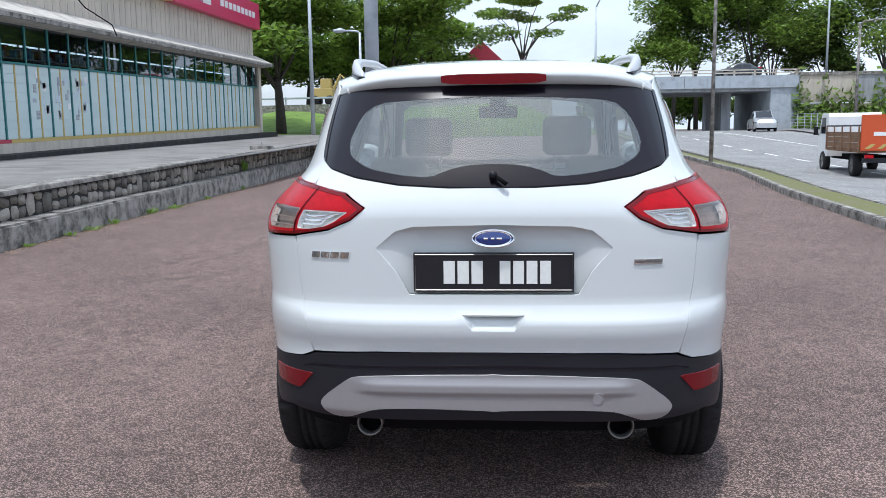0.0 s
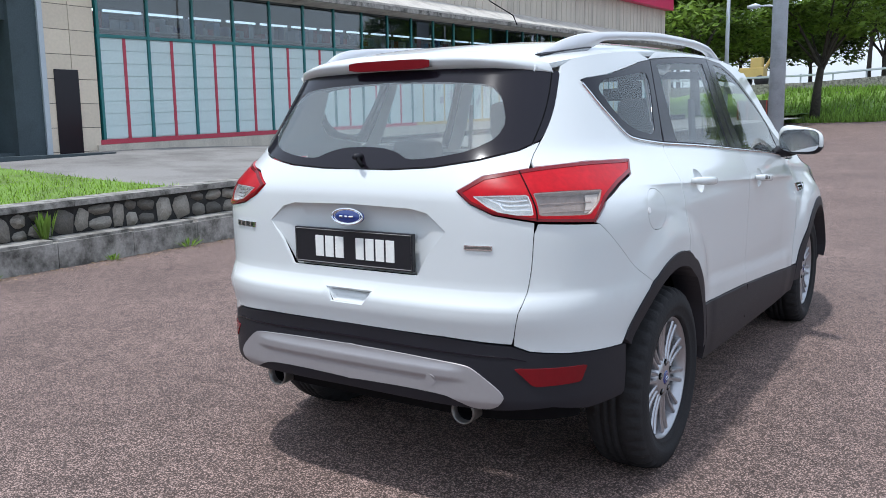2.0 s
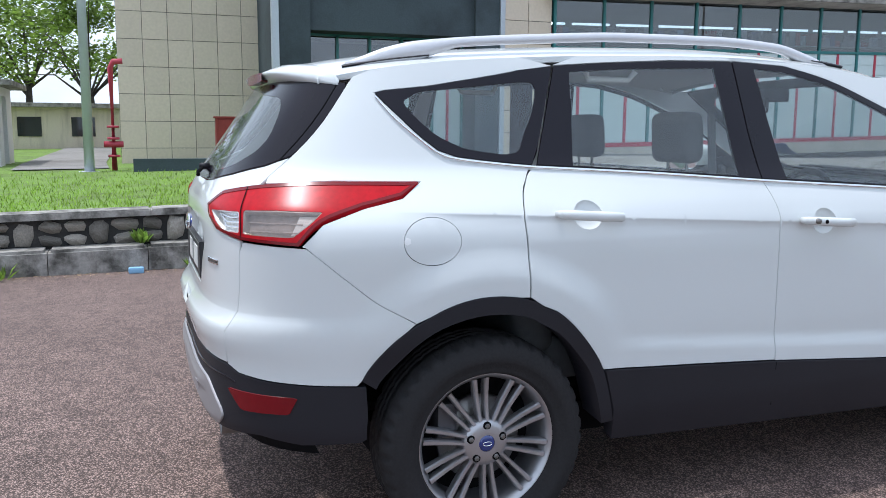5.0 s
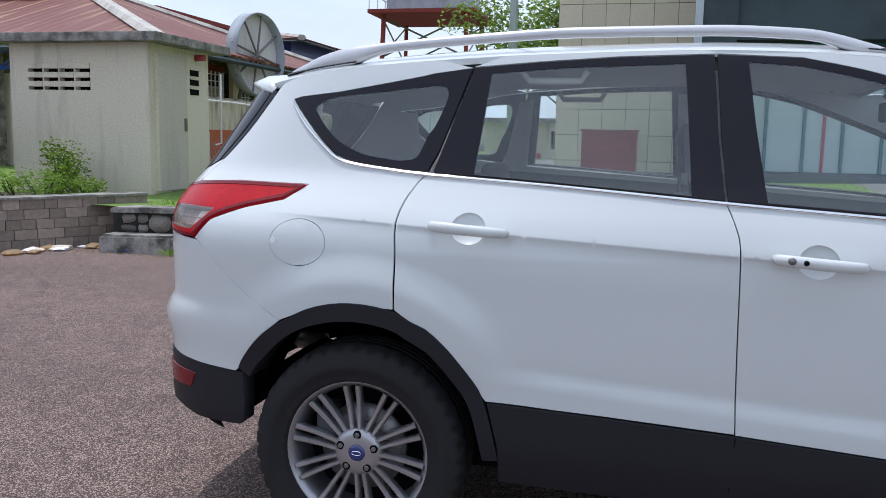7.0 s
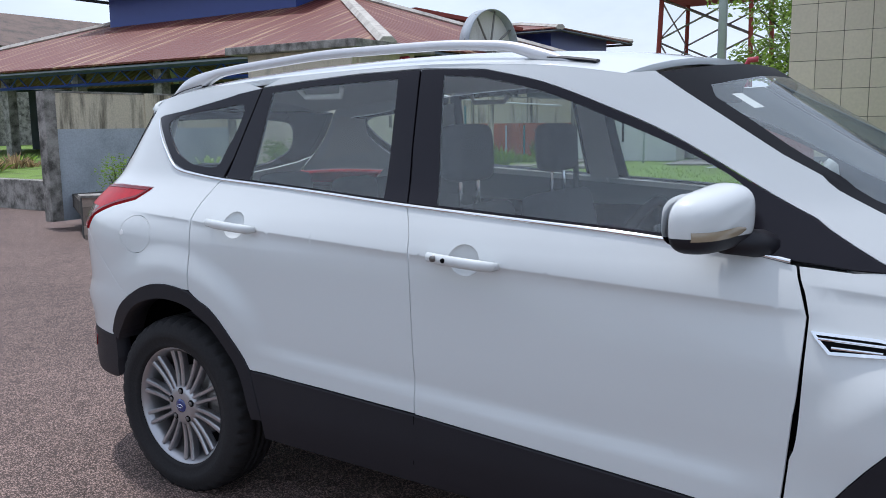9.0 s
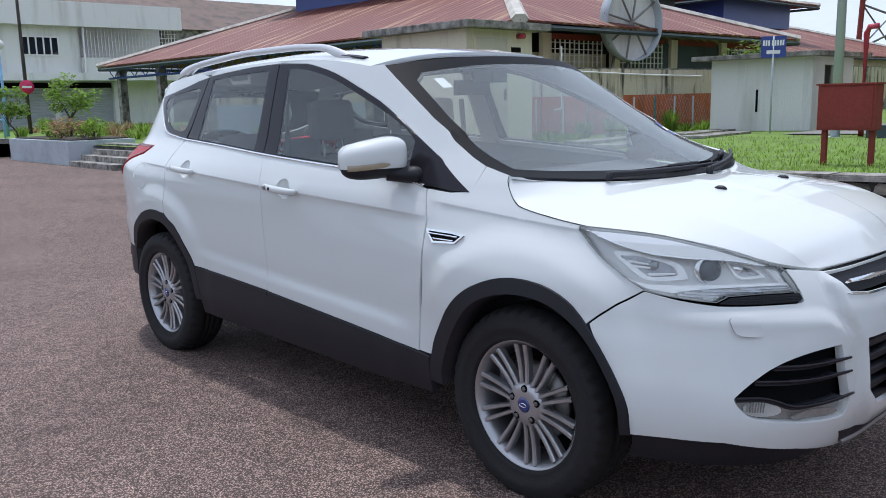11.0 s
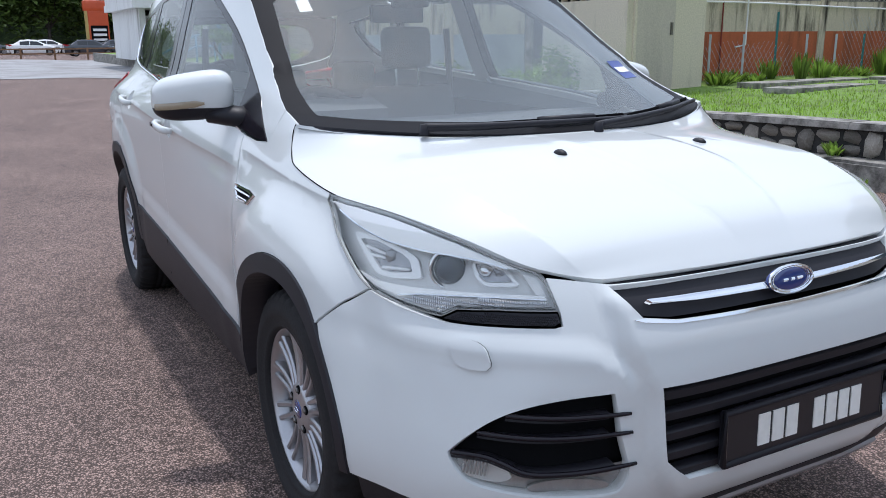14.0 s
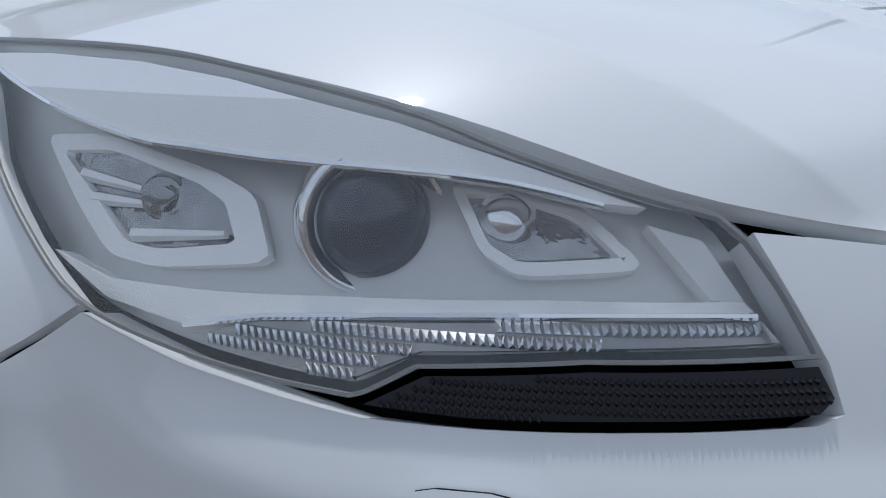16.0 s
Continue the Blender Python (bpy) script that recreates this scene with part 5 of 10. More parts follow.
def lorry(at, rz):
    t_ = thing("lorry", "small flatbed lorry with wooden sides and orange tailboard", "lorry", at=at, rz=rz)
    box("chassis", (-0.4, 0.2, 0.45), (0.4, 5.8, 0.65), M_DARK, t_)
    cab = prism("cab", [(4.35, 0.55), (4.35, 1.95), (4.5, 2.08), (5.35, 2.08), (5.75, 1.35), (5.8, 0.5)], -0.88, 0.88, "x", M_WHITE, t_, "white cab")
    for sx in (-1, 1):
        prism("cab_window", [(4.75, 1.35), (4.75, 1.92), (5.3, 1.92), (5.58, 1.35)], sx * 0.882, sx * 0.886, "x", M_DARKGLASS, cab, "dark side window")
        box("wing_mirror", (sx * 0.95, 5.6, 1.3), (sx * 1.1, 5.65, 1.6), M_CLAD, cab)
    box("windscreen", (-0.8, 5.5, 1.36), (0.8, 5.56, 1.95), M_DARKGLASS, cab)
    box("flatbed", (-0.95, 0.05, 0.78), (0.95, 4.25, 0.90), M_TRUCKWOOD, t_, "brown wooden flatbed")
    for sx in (-1, 1):
        for j in range(3):
            box("side_board", (sx * 0.93, 0.1, 0.92 + j * 0.17), (sx * 0.97, 4.2, 1.08 + j * 0.17), M_TRUCKWOOD, t_, bevel=0.006)
        for y in (0.12, 1.1, 2.1, 3.1, 4.15):
            box("stake", (sx * 0.97, y - 0.04, 0.80), (sx * 1.0, y + 0.04, 1.62), M_TRUCKWOOD, t_)
        tube("side_rail", [(sx * 0.95, 0.1, 1.62), (sx * 0.95, 4.2, 1.62)], 0.03, M_CLAD, t_, sides=6)
    tb = box("tailboard", (-0.95, -0.02, 0.85), (0.95, 0.06, 1.95), M_TRUCKRED, t_, "orange steel tailboard")
    for k in range(5):
        bm = bmesh.new()
        q = [bm.verts.new(p) for p in ((-0.85 + k * 0.36, -0.026, 0.90), (-0.70 + k * 0.36, -0.026, 0.90), (-0.52 + k * 0.36, -0.026, 1.05), (-0.67 + k * 0.36, -0.026, 1.05))]
        bm.faces.new(q)
        part("warning_stripe", bm, M_YELBAR, tb)
    box("notice", (-0.6, -0.028, 1.3), (-0.25, -0.022, 1.42), M_WHITE, tb)
    box("bumper", (-0.9, -0.1, 0.48), (0.9, 0.0, 0.62), M_CLAD, t_)
    for sx in (-1, 1):
        box("tail_light", (sx * 0.6, -0.13, 0.62), (sx * 0.85, -0.08, 0.72), M_RED, t_)
        road_wheel(t_, sx * 0.66, 1.1, 0.36, 0.26, sx, M_STEEL)
        road_wheel(t_, sx * 0.70, 5.0, 0.36, 0.22, sx, M_STEEL)
    for k in range(6):
        tube("load_pipe", [(-0.7 + k * 0.25, 0.3, 0.98 + 0.12 * (k % 3)), (-0.7 + k * 0.24, 4.1, 1.0 + 0.12 * (k % 3))], 0.09, M_DARK if k % 2 else M_GREYPAINT, t_, sides=8)


lorry((11.95, 23.6, gz(11.9, 25) + 0.02), -7)


def excavator(at):
    t_ = thing("yellow_machine", "yellow construction machine on the raised road", "machine", at=at)
    box("body", (-1.2, -0.8, 0.7), (1.0, 0.8, 1.7), M_YELBAR, t_, bevel=0.08)
    box("cab", (-0.2, -0.7, 1.7), (0.8, 0.3, 2.6), M_YELBAR, t_, bevel=0.06)
    tube("boom", [(0.8, 0.4, 1.5), (1.6, 0.4, 3.0), (2.4, 0.4, 2.2)], 0.16, M_YELBAR, t_, sides=6)
    for x in (-0.8, 0.7):
        lathe("wheel", [(0.0, -0.9), (0.45, -0.9), (0.5, -0.8), (0.5, 0.8), (0.45, 0.9), (0.0, 0.9)], M_TYRE, t_, axis="y", centre=(x, 0, 0.5), steps=20)


excavator((-17.5, 79.5, 3.95))
roofh = thing("red_roof_house", "distant house with a steep red roof", "house", at=(-2.5, 96, 1.4))
box("wall", (-3, -2, 0), (3, 4, 6.8), M_CREAM, roofh)
prism("roof", [(-3.4, 6.8), (0.0, 10.0), (3.4, 6.8)], -2.4, 4.4, "y", M_REDBAR, roofh, "red roof")

# ---- huts, boundary wall, market, houses ----
def bush(at, r, h_, n, seed, mat, label, group, leaf=0.06):
    """A leafy shrub: many small leaves in a few clumps on thin stems."""
    rg = random.Random(seed)
    t_ = thing("shrub", label, "shrub", at=at, group=group)
    cl = [(rg.uniform(-0.5, 0.5) * r, rg.uniform(-0.5, 0.5) * r, h_ * rg.uniform(0.3, 0.8), r * rg.uniform(0.3, 0.55)) for _ in range(8)]
    for c in cl[:5]:
        tube("stem", [(c[0] * 0.2, c[1] * 0.2, -0.02), (c[0], c[1], c[2])], 0.008, M_BARK, t_, sides=5)
    v, f = [], []
    for k in range(n):
        c = rg.choice(cl)
        d = Vector((rg.gauss(0, 1), rg.gauss(0, 1), rg.gauss(0, 1))).normalized() * c[3] * rg.random() ** 0.45
        p = Vector((c[0], c[1], c[2])) + d
        p.z = max(0.02, p.z)
        u = Vector((rg.gauss(0, 1), rg.gauss(0, 1), rg.gauss(0, 0.5))).normalized()
        w = u.orthogonal().normalized()
        s_ = leaf * rg.uniform(0.5, 1.1)
        n0 = len(v)
        v += [p - u * s_ * 0.5, p + w * s_ * 0.25, p + u * s_ * 0.5, p - w * s_ * 0.25]
        f.append((n0, n0 + 1, n0 + 2, n0 + 3))
    mesh_ob("leaves", v, f, mat, t_)
    return t_


def pump_hut():
    t_ = thing("pump_hut", "small cream rendered hut with flat concrete roof slab", "hut")
    x0, x1, y0, y1, zb, zt = -9.75, -8.0, -8.6, -6.25, 0.2, 2.62
    vy0 = [-8.25 + k * 0.26 for k in range(4)]
    # walls built round the vent openings on the +x face
    zs = [1.95, 2.08, 2.21]
    box("wall", (x0, y0, zb), (x1 - 0.12, y1, zt), M_HUT, t_, "cream stained render")
    edges_z = [zb, 1.93] + [zt]
    box("wall", (x1 - 0.12, y0, zb), (x1, y1, 1.93), M_HUT, t_)
    box("wall", (x1 - 0.12, y0, 2.33), (x1, y1, zt), M_HUT, t_)
    box("wall", (x1 - 0.12, y0, 1.93), (x1, -8.30, 2.33), M_HUT, t_)
    box("wall", (x1 - 0.12, -7.22, 1.93), (x1, y1, 2.33), M_HUT, t_)
    for i in range(4):
        for j in range(3):
            ya, za = -8.30 + i * 0.27, 1.93 + j * 0.1335
            vb = box("vent_block", (x1 - 0.115, ya, za + 0.05), (x1 + 0.012, ya + 0.265, za + 0.13), M_HUT, t_)
            box("vent_rib", (x1 - 0.11, ya, za), (x1 + 0.01, ya + 0.025, za + 0.075), M_HUT, t_)
            box("vent_shade", (x1 - 0.118, ya + 0.025, za), (x1 - 0.11, ya + 0.265, za + 0.075), M_DARK, t_)
    rs = box("roof_slab", (x0 - 0.25, y0 - 0.3, zt), (x1 + 0.25, y1 + 0.28, zt + 0.13), M_CONC, t_, "stained concrete roof slab", bevel=0.015)
    d = box("door", (x1 - 1.02, y1, 0.45), (x1 - 0.18, y1 + 0.03, 2.48), M_CREAM, t_, "cream painted steel door")
    box("door_handle", (x1 - 0.96, y1 + 0.03, 1.35), (x1 - 0.92, y1 + 0.06, 1.55), M_STEEL, d)
    box("door_frame", (x1 - 0.18, y1, 0.45), (x1 - 0.13, y1 + 0.045, 2.5), M_HUT, t_)
    for j in range(3):
        box("side_vent", (x1 - 1.42, y1, 1.93 + j * 0.15), (x1 - 1.16, y1 + 0.012, 2.02 + j * 0.15), M_DARK, t_)
        box("vent_hood", (x1 - 1.44, y1, 2.02 + j * 0.15), (x1 - 1.14, y1 + 0.035, 2.05 + j * 0.15), M_HUT, t_)
    tube("alarm_lamp", [(x1 - 1.35, y1, 2.52), (x1 - 1.35, y1 + 0.16, 2.52)], 0.05, M_REDBAR, t_)


pump_hut()


def wall_run(name, a, b, zb, zm, zt, low, label, thick=0.14):
    """A painted wall between two plan points: cream above, another colour below."""
    t_ = thing(name, label, "wall", kind="structure")
    d = Vector((b[0] - a[0], b[1] - a[1], 0))
    L = d.length
    m = Matrix.Translation((a[0], a[1], 0)) @ Matrix.Rotation(math.atan2(d.y, d.x), 4, "Z")
    obs = [box("upper", (0, -thick / 2, zm), (L, thick / 2, zt), M_STAINWALL, t_, "cream render streaked with black mould"), box("lower", (0, -thick / 2, zb), (L, thick / 2, zm), low, t_)]
    n = max(2, int(L / 2.6))
    for k in range(n + 1):
        x = L * k / n
        obs.append(box("pillar", (x - 0.09, -thick / 2 - 0.03, zb), (x + 0.09, thick / 2 + 0.03, zt + 0.02), M_STAINWALL if k % 2 else M_CONC, t_))
    obs.append(box("coping", (0, -thick / 2 - 0.01, zt), (L, thick / 2 + 0.01, zt + 0.03), M_CONC, t_))
    for o in obs:
        o.data.transform(m)
    return t_, m


bw, bwm = wall_run("boundary_wall", (-9.8, -7.25), (-17.5, -6.75), 0.3, 1.40, 1.98, M_ORANGE, "stained boundary wall, cream above and orange below")
wall_run("boundary_wall", (-8.05, -9.2), (-4.6, -9.35), 0.0, 1.38, 1.92, M_GREYPAINT, "boundary wall, cream above and grey below")
wall_run("boundary_wall", (-24.0, -9.0), (-60.0, -10.5), 0.0, 1.0, 2.35, M_CONC, "long grey block wall beside the market")
pp = thing("water_pipes", "thin white water pipes fixed to the boundary wall", "pipe")
tube("pipe", [(-9.9, -7.13, 1.95), (-12.0, -6.98, 1.93), (-14.5, -6.82, 1.86), (-16.8, -6.68, 1.83)], 0.018, M_WHITE, pp, sides=6)
tube("pipe", [(-11.6, -7.0, 2.45), (-11.6, -7.0, 1.15), (-11.35, -7.0, 1.12)], 0.018, M_WHITE, pp, sides=6)
tube("pipe", [(-11.0, -7.05, 1.95), (-11.0, -7.05, 0.6)], 0.015, M_RUSTRED, pp, sides=6)
# wire fence before the wall
wf = thing("wire_fence", "sagging chain-link fence with weeds before the wall", "fence")
for k in range(8):
    x = -10.1 - k * 0.85
    tube("post", [(x, -6.45, 0.45), (x, -6.45, 1.35 if k != 2 else 1.75)], 0.022, M_TEAL if k % 3 == 2 else M_POLE, wf, sides=6)
wv, wfc = [], []
for k in range(58):
    x = -10.1 - k * 0.12
    sag = 0.55 + 0.22 * math.sin(k * 0.19) + (0.45 if k > 34 else 0.0)
    for sgn_ in (1, -1):
        n0 = len(wv)
        dx = sgn_ * (sag * 0.7)
        wv += [(x - 0.004, -6.44, 0.46), (x + 0.004, -6.44, 0.46), (x + dx + 0.004, -6.44, 0.46 + sag), (x + dx - 0.004, -6.44, 0.46 + sag)]
        wfc.append((n0, n0 + 1, n0 + 2, n0 + 3))
mesh_ob("mesh", wv, wfc, M_POLE, wf)
rng = random.Random(21)
for k in range(16):
    x = -10.0 - k * 0.43 + rng.uniform(-0.15, 0.15)
    weed_clump((x, -6.3 + rng.uniform(-0.2, 0.25), 0.46), 70, rng.uniform(0.22, 0.42), rng.uniform(0.2, 0.75 if k in (4, 5, 6, 11) else 0.4), 300 + k, rng.choice([M_LEAF, M_LEAFY]), label="green weeds growing along the boundary wall", group="wall weeds", leaf=0.03)
# slabs in the grass
for k, (x, y, L) in enumerate(((-10.5, -4.4, 2.2), (-12.9, -4.1, 2.2), (-11.5, -5.5, 3.0), (-14.4, -5.2, 2.6))):
    t_ = thing("path_slab", "flat grey concrete slab lying in the grass", "slab", at=(x, y, terr_z(x, y)), rz=3, group="grass slabs")
    box("slab", (-L / 2, -0.25, -0.05), (L / 2, 0.25, 0.05), M_CONC, t_, bevel=0.012)


def wc_hut():
    t_ = thing("toilet_hut", "small pale rendered hut with open doorway and slab roof", "hut")
    z0, z1 = 0.25, 2.12
    box("wall", (-17.6, -5.65, z0), (-15.45, -5.5, z1), M_WHITEWALL, t_, "pale stained render")
    box("wall", (-15.6, -5.5, z0), (-15.45, -3.3, z1), M_WHITEWALL, t_, "pale stained render")
    box("wall", (-16.05, -3.45, z0), (-15.6, -3.3, z1), M_WHITEWALL, t_)
    box("wall", (-17.6, -3.45, z0), (-16.75, -3.3, z1), M_WHITEWALL, t_)
    box("lintel", (-16.75, -3.45, 1.95), (-16.05, -3.3, z1), M_WHITEWALL, t_)
    box("wall", (-17.6, -5.5, z0), (-17.45, -3.45, z1), M_WHITEWALL, t_)
    box("partition", (-16.9, -4.3, z0), (-15.9, -4.2, z1), M_HUT, t_)
    box("slot_vent", (-15.452, -4.55, 0.95), (-15.44, -4.5, 1.45), M_DARK, t_)
    box("roof_slab", (-17.9, -5.95, z1), (-15.05, -3.0, z1 + 0.10), M_CONC, t_, "thin concrete roof slab", bevel=0.01)


wc_hut()


def street_sign(at):
    t_ = thing("street_sign", "blue street name sign on a thin post", "sign", at=at, rz=-60)
    tube("post", [(0, 0, -0.1), (0, 0, 1.95)], 0.02, M_POLE, t_, sides=8)
    b_ = box("panel", (-0.24, -0.015, 1.52), (0.24, 0.015, 1.95), M_SIGNBLUE, t_, "dark blue panel", bevel=0.004)
    for k in range(8):
        box("sign_bar", (-0.20 + k * 0.05 + (0.02 if k > 4 else 0), 0.015, 1.76), (-0.165 + k * 0.05 + (0.02 if k > 4 else 0), 0.02, 1.87), M_WHITE, b_)
    box("sign_bar", (-0.13, 0.015, 1.60), (0.13, 0.02, 1.67), M_WHITE, b_)


street_sign((-14.1, -3.55, terr_z(-14.1, -3.5)))


def round_frame(at):
    t_ = thing("round_frame", "large round white metal drum frame with cross ribs", "drum frame", at=at, rz=-10)
    R = 1.02
    dr = lathe("drum", [(R - 0.02, -0.16), (R, -0.16), (R, 0.16), (R - 0.02, 0.16), (R - 0.02, -0.16)], M_GREYPAINT, t_, axis="y", steps=48)
    lathe("back_disc", [(0.0, -0.10), (R - 0.02, -0.10)], M_WHITEWALL, t_, axis="y", steps=48, smoothed=False)
    for k in range(4):
        a = k * math.pi / 4 + 0.2
        tube("rib", [(R * math.cos(a), 0.02, R * math.sin(a)), (-R * math.cos(a), 0.02, -R * math.sin(a))], 0.028, M_STEEL, t_, sides=6)
    tube("support", [(0, -0.1, -R + 0.05), (0, -0.3, -R - 0.6), (0, -0.5, -R - 1.9)], 0.05, M_STEEL, t_, sides=8)
    tube("support", [(0.5, -0.1, -0.8), (0.5, -0.6, -R - 1.9)], 0.04, M_STEEL, t_, sides=8)


round_frame((-16.7, -8.7, 3.3))

# market hall with hipped corrugated roofs
mk = thing("market_hall", "market hall with rusty red hipped corrugated roof", "market building")
M_RUSTY = stripe_mat("rusty_roof_sheet_side", (0.15, 0.035, 0.024), (0.40, 0.25, 0.14), 0.30, axis=1, depth=0.9, lo=0.53, hi=0.64, run=True)


def hip_roof(parent, x0, x1, y0, y1, z0, rise, name="roof"):
    """Hipped roof over a plan, ridge along the longer side; each slope is a sheet with raised ribs."""
    w, l = x1 - x0, y1 - y0
    h_ = min(w, l) / 2
    a, b, c, d = Vector((x0, y0, z0)), Vector((x1, y0, z0)), Vector((x1, y1, z0)), Vector((x0, y1, z0))
    if l > w:
        r0, r1 = Vector(((x0 + x1) / 2, y0 + h_, z0 + rise)), Vector(((x0 + x1) / 2, y1 - h_, z0 + rise))
        slopes = [((a, b, r0), M_RUST), ((c, d, r1), M_RUST), ((b, c, r1, r0), M_RUSTY), ((d, a, r0, r1), M_RUSTY)]
        hips = [(a, r0), (b, r0), (c, r1), (d, r1), (r0, r1)]
    else:
        r0, r1 = Vector((x0 + h_, (y0 + y1) / 2, z0 + rise)), Vector((x1 - h_, (y0 + y1) / 2, z0 + rise))
        slopes = [((a, b, r1, r0), M_RUST), ((c, d, r0, r1), M_RUST), ((b, c, r1), M_RUSTY), ((d, a, r0), M_RUSTY)]
        hips = [(a, r0), (d, r0), (b, r1), (c, r1), (r0, r1)]
    for pts, mt in slopes:
        ob = mesh_ob(name, pts, [tuple(range(len(pts)))], mt, parent, "rusty red corrugated roof sheet")
        so = ob.modifiers.new("thick", "SOLIDIFY")
        so.thickness, so.offset = 0.05, 0
    for p, q in hips:
        tube("ridge_cap", [p + Vector((0, 0, 0.03)), q + Vector((0, 0, 0.03))], 0.13, M_EAVE, parent, "pale ridge capping", sides=6, flat=1.6)
    for p, q in ((a, b), (b, c), (c, d), (d, a)):
        tube("eave_beam", [p + Vector((0, 0, -0.12)), q + Vector((0, 0, -0.12))], 0.06, M_SLATE, parent, sides=4)


hip_roof(mk, -26.4, -12.0, -32.3, -8.5, 3.12, 2.5)
# raised vent tier on the ridge
box("tier_wall", (-20.6, -25.5, 4.9), (-17.6, -16.2, 6.3), M_SIGNBLUE, mk, "blue boarded upper tier")
hip_roof(mk, -21.6, -16.6, -26.4, -15.2, 6.25, 0.9)
# open eave with truss on posts along the near side
for k in range(7):
    y = -9.2 - k * 3.7
    box("column", (-12.75, y - 0.16, 0.2), (-12.45, y + 0.16, 3.05), M_CONC, mk, "grey concrete column")
tube("truss_chord", [(-12.3, -8.9, 2.98), (-12.3, -32.0, 2.98)], 0.045, M_SIGNBLUE, mk, sides=4)
tube("truss_chord", [(-12.3, -8.9, 2.62), (-12.3, -32.0, 2.62)], 0.045, M_SIGNBLUE, mk, sides=4)
for k in range(46):
    y = -8.95 - k * 0.5
    tube("truss_web", [(-12.3, y, 2.62 if k % 2 else 2.98), (-12.3, y - 0.5, 2.98 if k % 2 else 2.62)], 0.025, M_SIGNBLUE, mk, sides=4)
# Solid dark block in place of the hall's shaded inside.
box("inner_wall", (-24, -31, 0.3), (-17.5, -9.6, 2.9), M_SLATE, mk, "dark block painted for the shaded market interior")
box("side_wall", (-17.4, -14.5, 0.3), (-12.9, -10.0, 2.55), M_HUT, mk, "cream inner wall")
# lattice windows along the right eave
for k in range(4):
    x0 = -14.0 - k * 3.0
    fw = box("front_wall", (x0 - 2.95, -9.62, 0.3), (x0, -9.5, 1.92), M_STAINWALL, mk, "stained cream wall")
    box("front_wall", (x0 - 0.35, -9.62, 1.92), (x0, -9.5, 3.0), M_HUT, mk)
    fr = box("lattice_head", (x0 - 2.6, -9.6, 2.85), (x0 - 0.35, -9.52, 3.0), M_RUSTRED, mk, "rusty lintel")
    if k != 2:
        for j in range(12):
            xx = x0 - 2.55 + j * 0.2
            box("lattice_bar", (xx - 0.012, -9.56, 1.92), (xx + 0.012, -9.53, 2.85), M_WHITE, fr)
        for j in range(6):
            box("lattice_bar", (x0 - 2.6, -9.565, 1.97 + j * 0.16), (x0 - 0.35, -9.54, 1.99 + j * 0.16), M_WHITE, fr)
mk2 = thing("market_hall", "second market hall with tiered rusty roofs", "market building")
box("wall", (-53, -24, 0), (-30.5, -13, 3.1), M_HUT, mk2, "stained cream wall")
hip_roof(mk2, -55, -29.5, -25, -12, 3.05, 2.0)
box("tier_wall", (-39, -21, 4.4), (-32.5, -14.6, 5.6), M_SIGNBLUE, mk2, "blue boarded upper tier")
hip_roof(mk2, -40.2, -31.6, -22, -13.7, 5.5, 0.75)
box("gable_wall", (-30, -21, 3.3), (-23, -15.5, 5.35), M_SLATE, mk2, "dark boarded gable")
box("gable_roof", (-30.6, -21.5, 5.35), (-22.5, -15.0, 5.5), M_RUSTRED, mk2)


def water_tower(at):
    t_ = thing("water_tower", "steel lattice stand carrying a pale water tank", "water tower", at=at)
    for x in (-1.6, 1.6):
        for y in (-1.6, 1.6):
            tube("leg", [(x * 1.1, y * 1.1, 0), (x, y, 5.2)], 0.09, M_RUSTRED, t_, sides=6)
    for k in range(3):
        z = 0.4 + k * 1.6
        for s_ in (-1.65, 1.65):
            tube("brace", [(-1.65, s_, z), (1.65, s_, z + 1.5)], 0.035, M_STEEL, t_, sides=4)
            tube("brace", [(1.65, s_, z), (-1.65, s_, z + 1.5)], 0.035, M_STEEL, t_, sides=4)
            tube("brace", [(s_, -1.65, z), (s_, 1.65, z + 1.5)], 0.035, M_STEEL, t_, sides=4)
            tube("brace", [(s_, 1.65, z), (s_, -1.65, z + 1.5)], 0.035, M_STEEL, t_, sides=4)
    box("platform", (-2.1, -2.1, 5.2), (2.1, 2.1, 5.34), M_RUSTRED, t_)
    for s_ in (-2.05, 2.05):
        tube("handrail", [(-2.05, s_, 5.95), (2.05, s_, 5.95)], 0.025, M_WHITE, t_, sides=6)
        tube("handrail", [(s_, -2.05, 5.95), (s_, 2.05, 5.95)], 0.025, M_WHITE, t_, sides=6)
        for x in (-2.05, -1, 0, 1, 2.05):
            tube("rail_post", [(x, s_, 5.3), (x, s_, 5.95)], 0.02, M_WHITE, t_, sides=5)
    tk = box("tank", (-1.5, -1.5, 5.4), (1.5, 1.5, 7.4), M_GREYPAINT, t_, "pale grey panel tank")
    for k in range(4):
        box("tank_seam", (-1.52, -1.5 + k * 1.0 - 0.02, 5.4), (1.52, -1.5 + k * 1.0 + 0.02, 7.4), M_GREYPAINT, tk)
    for o in t_.children_recursive:
        o.data.transform(Matrix.Scale(1.95, 4))


tw = water_tower((-62.0, -15.4, 0.3))

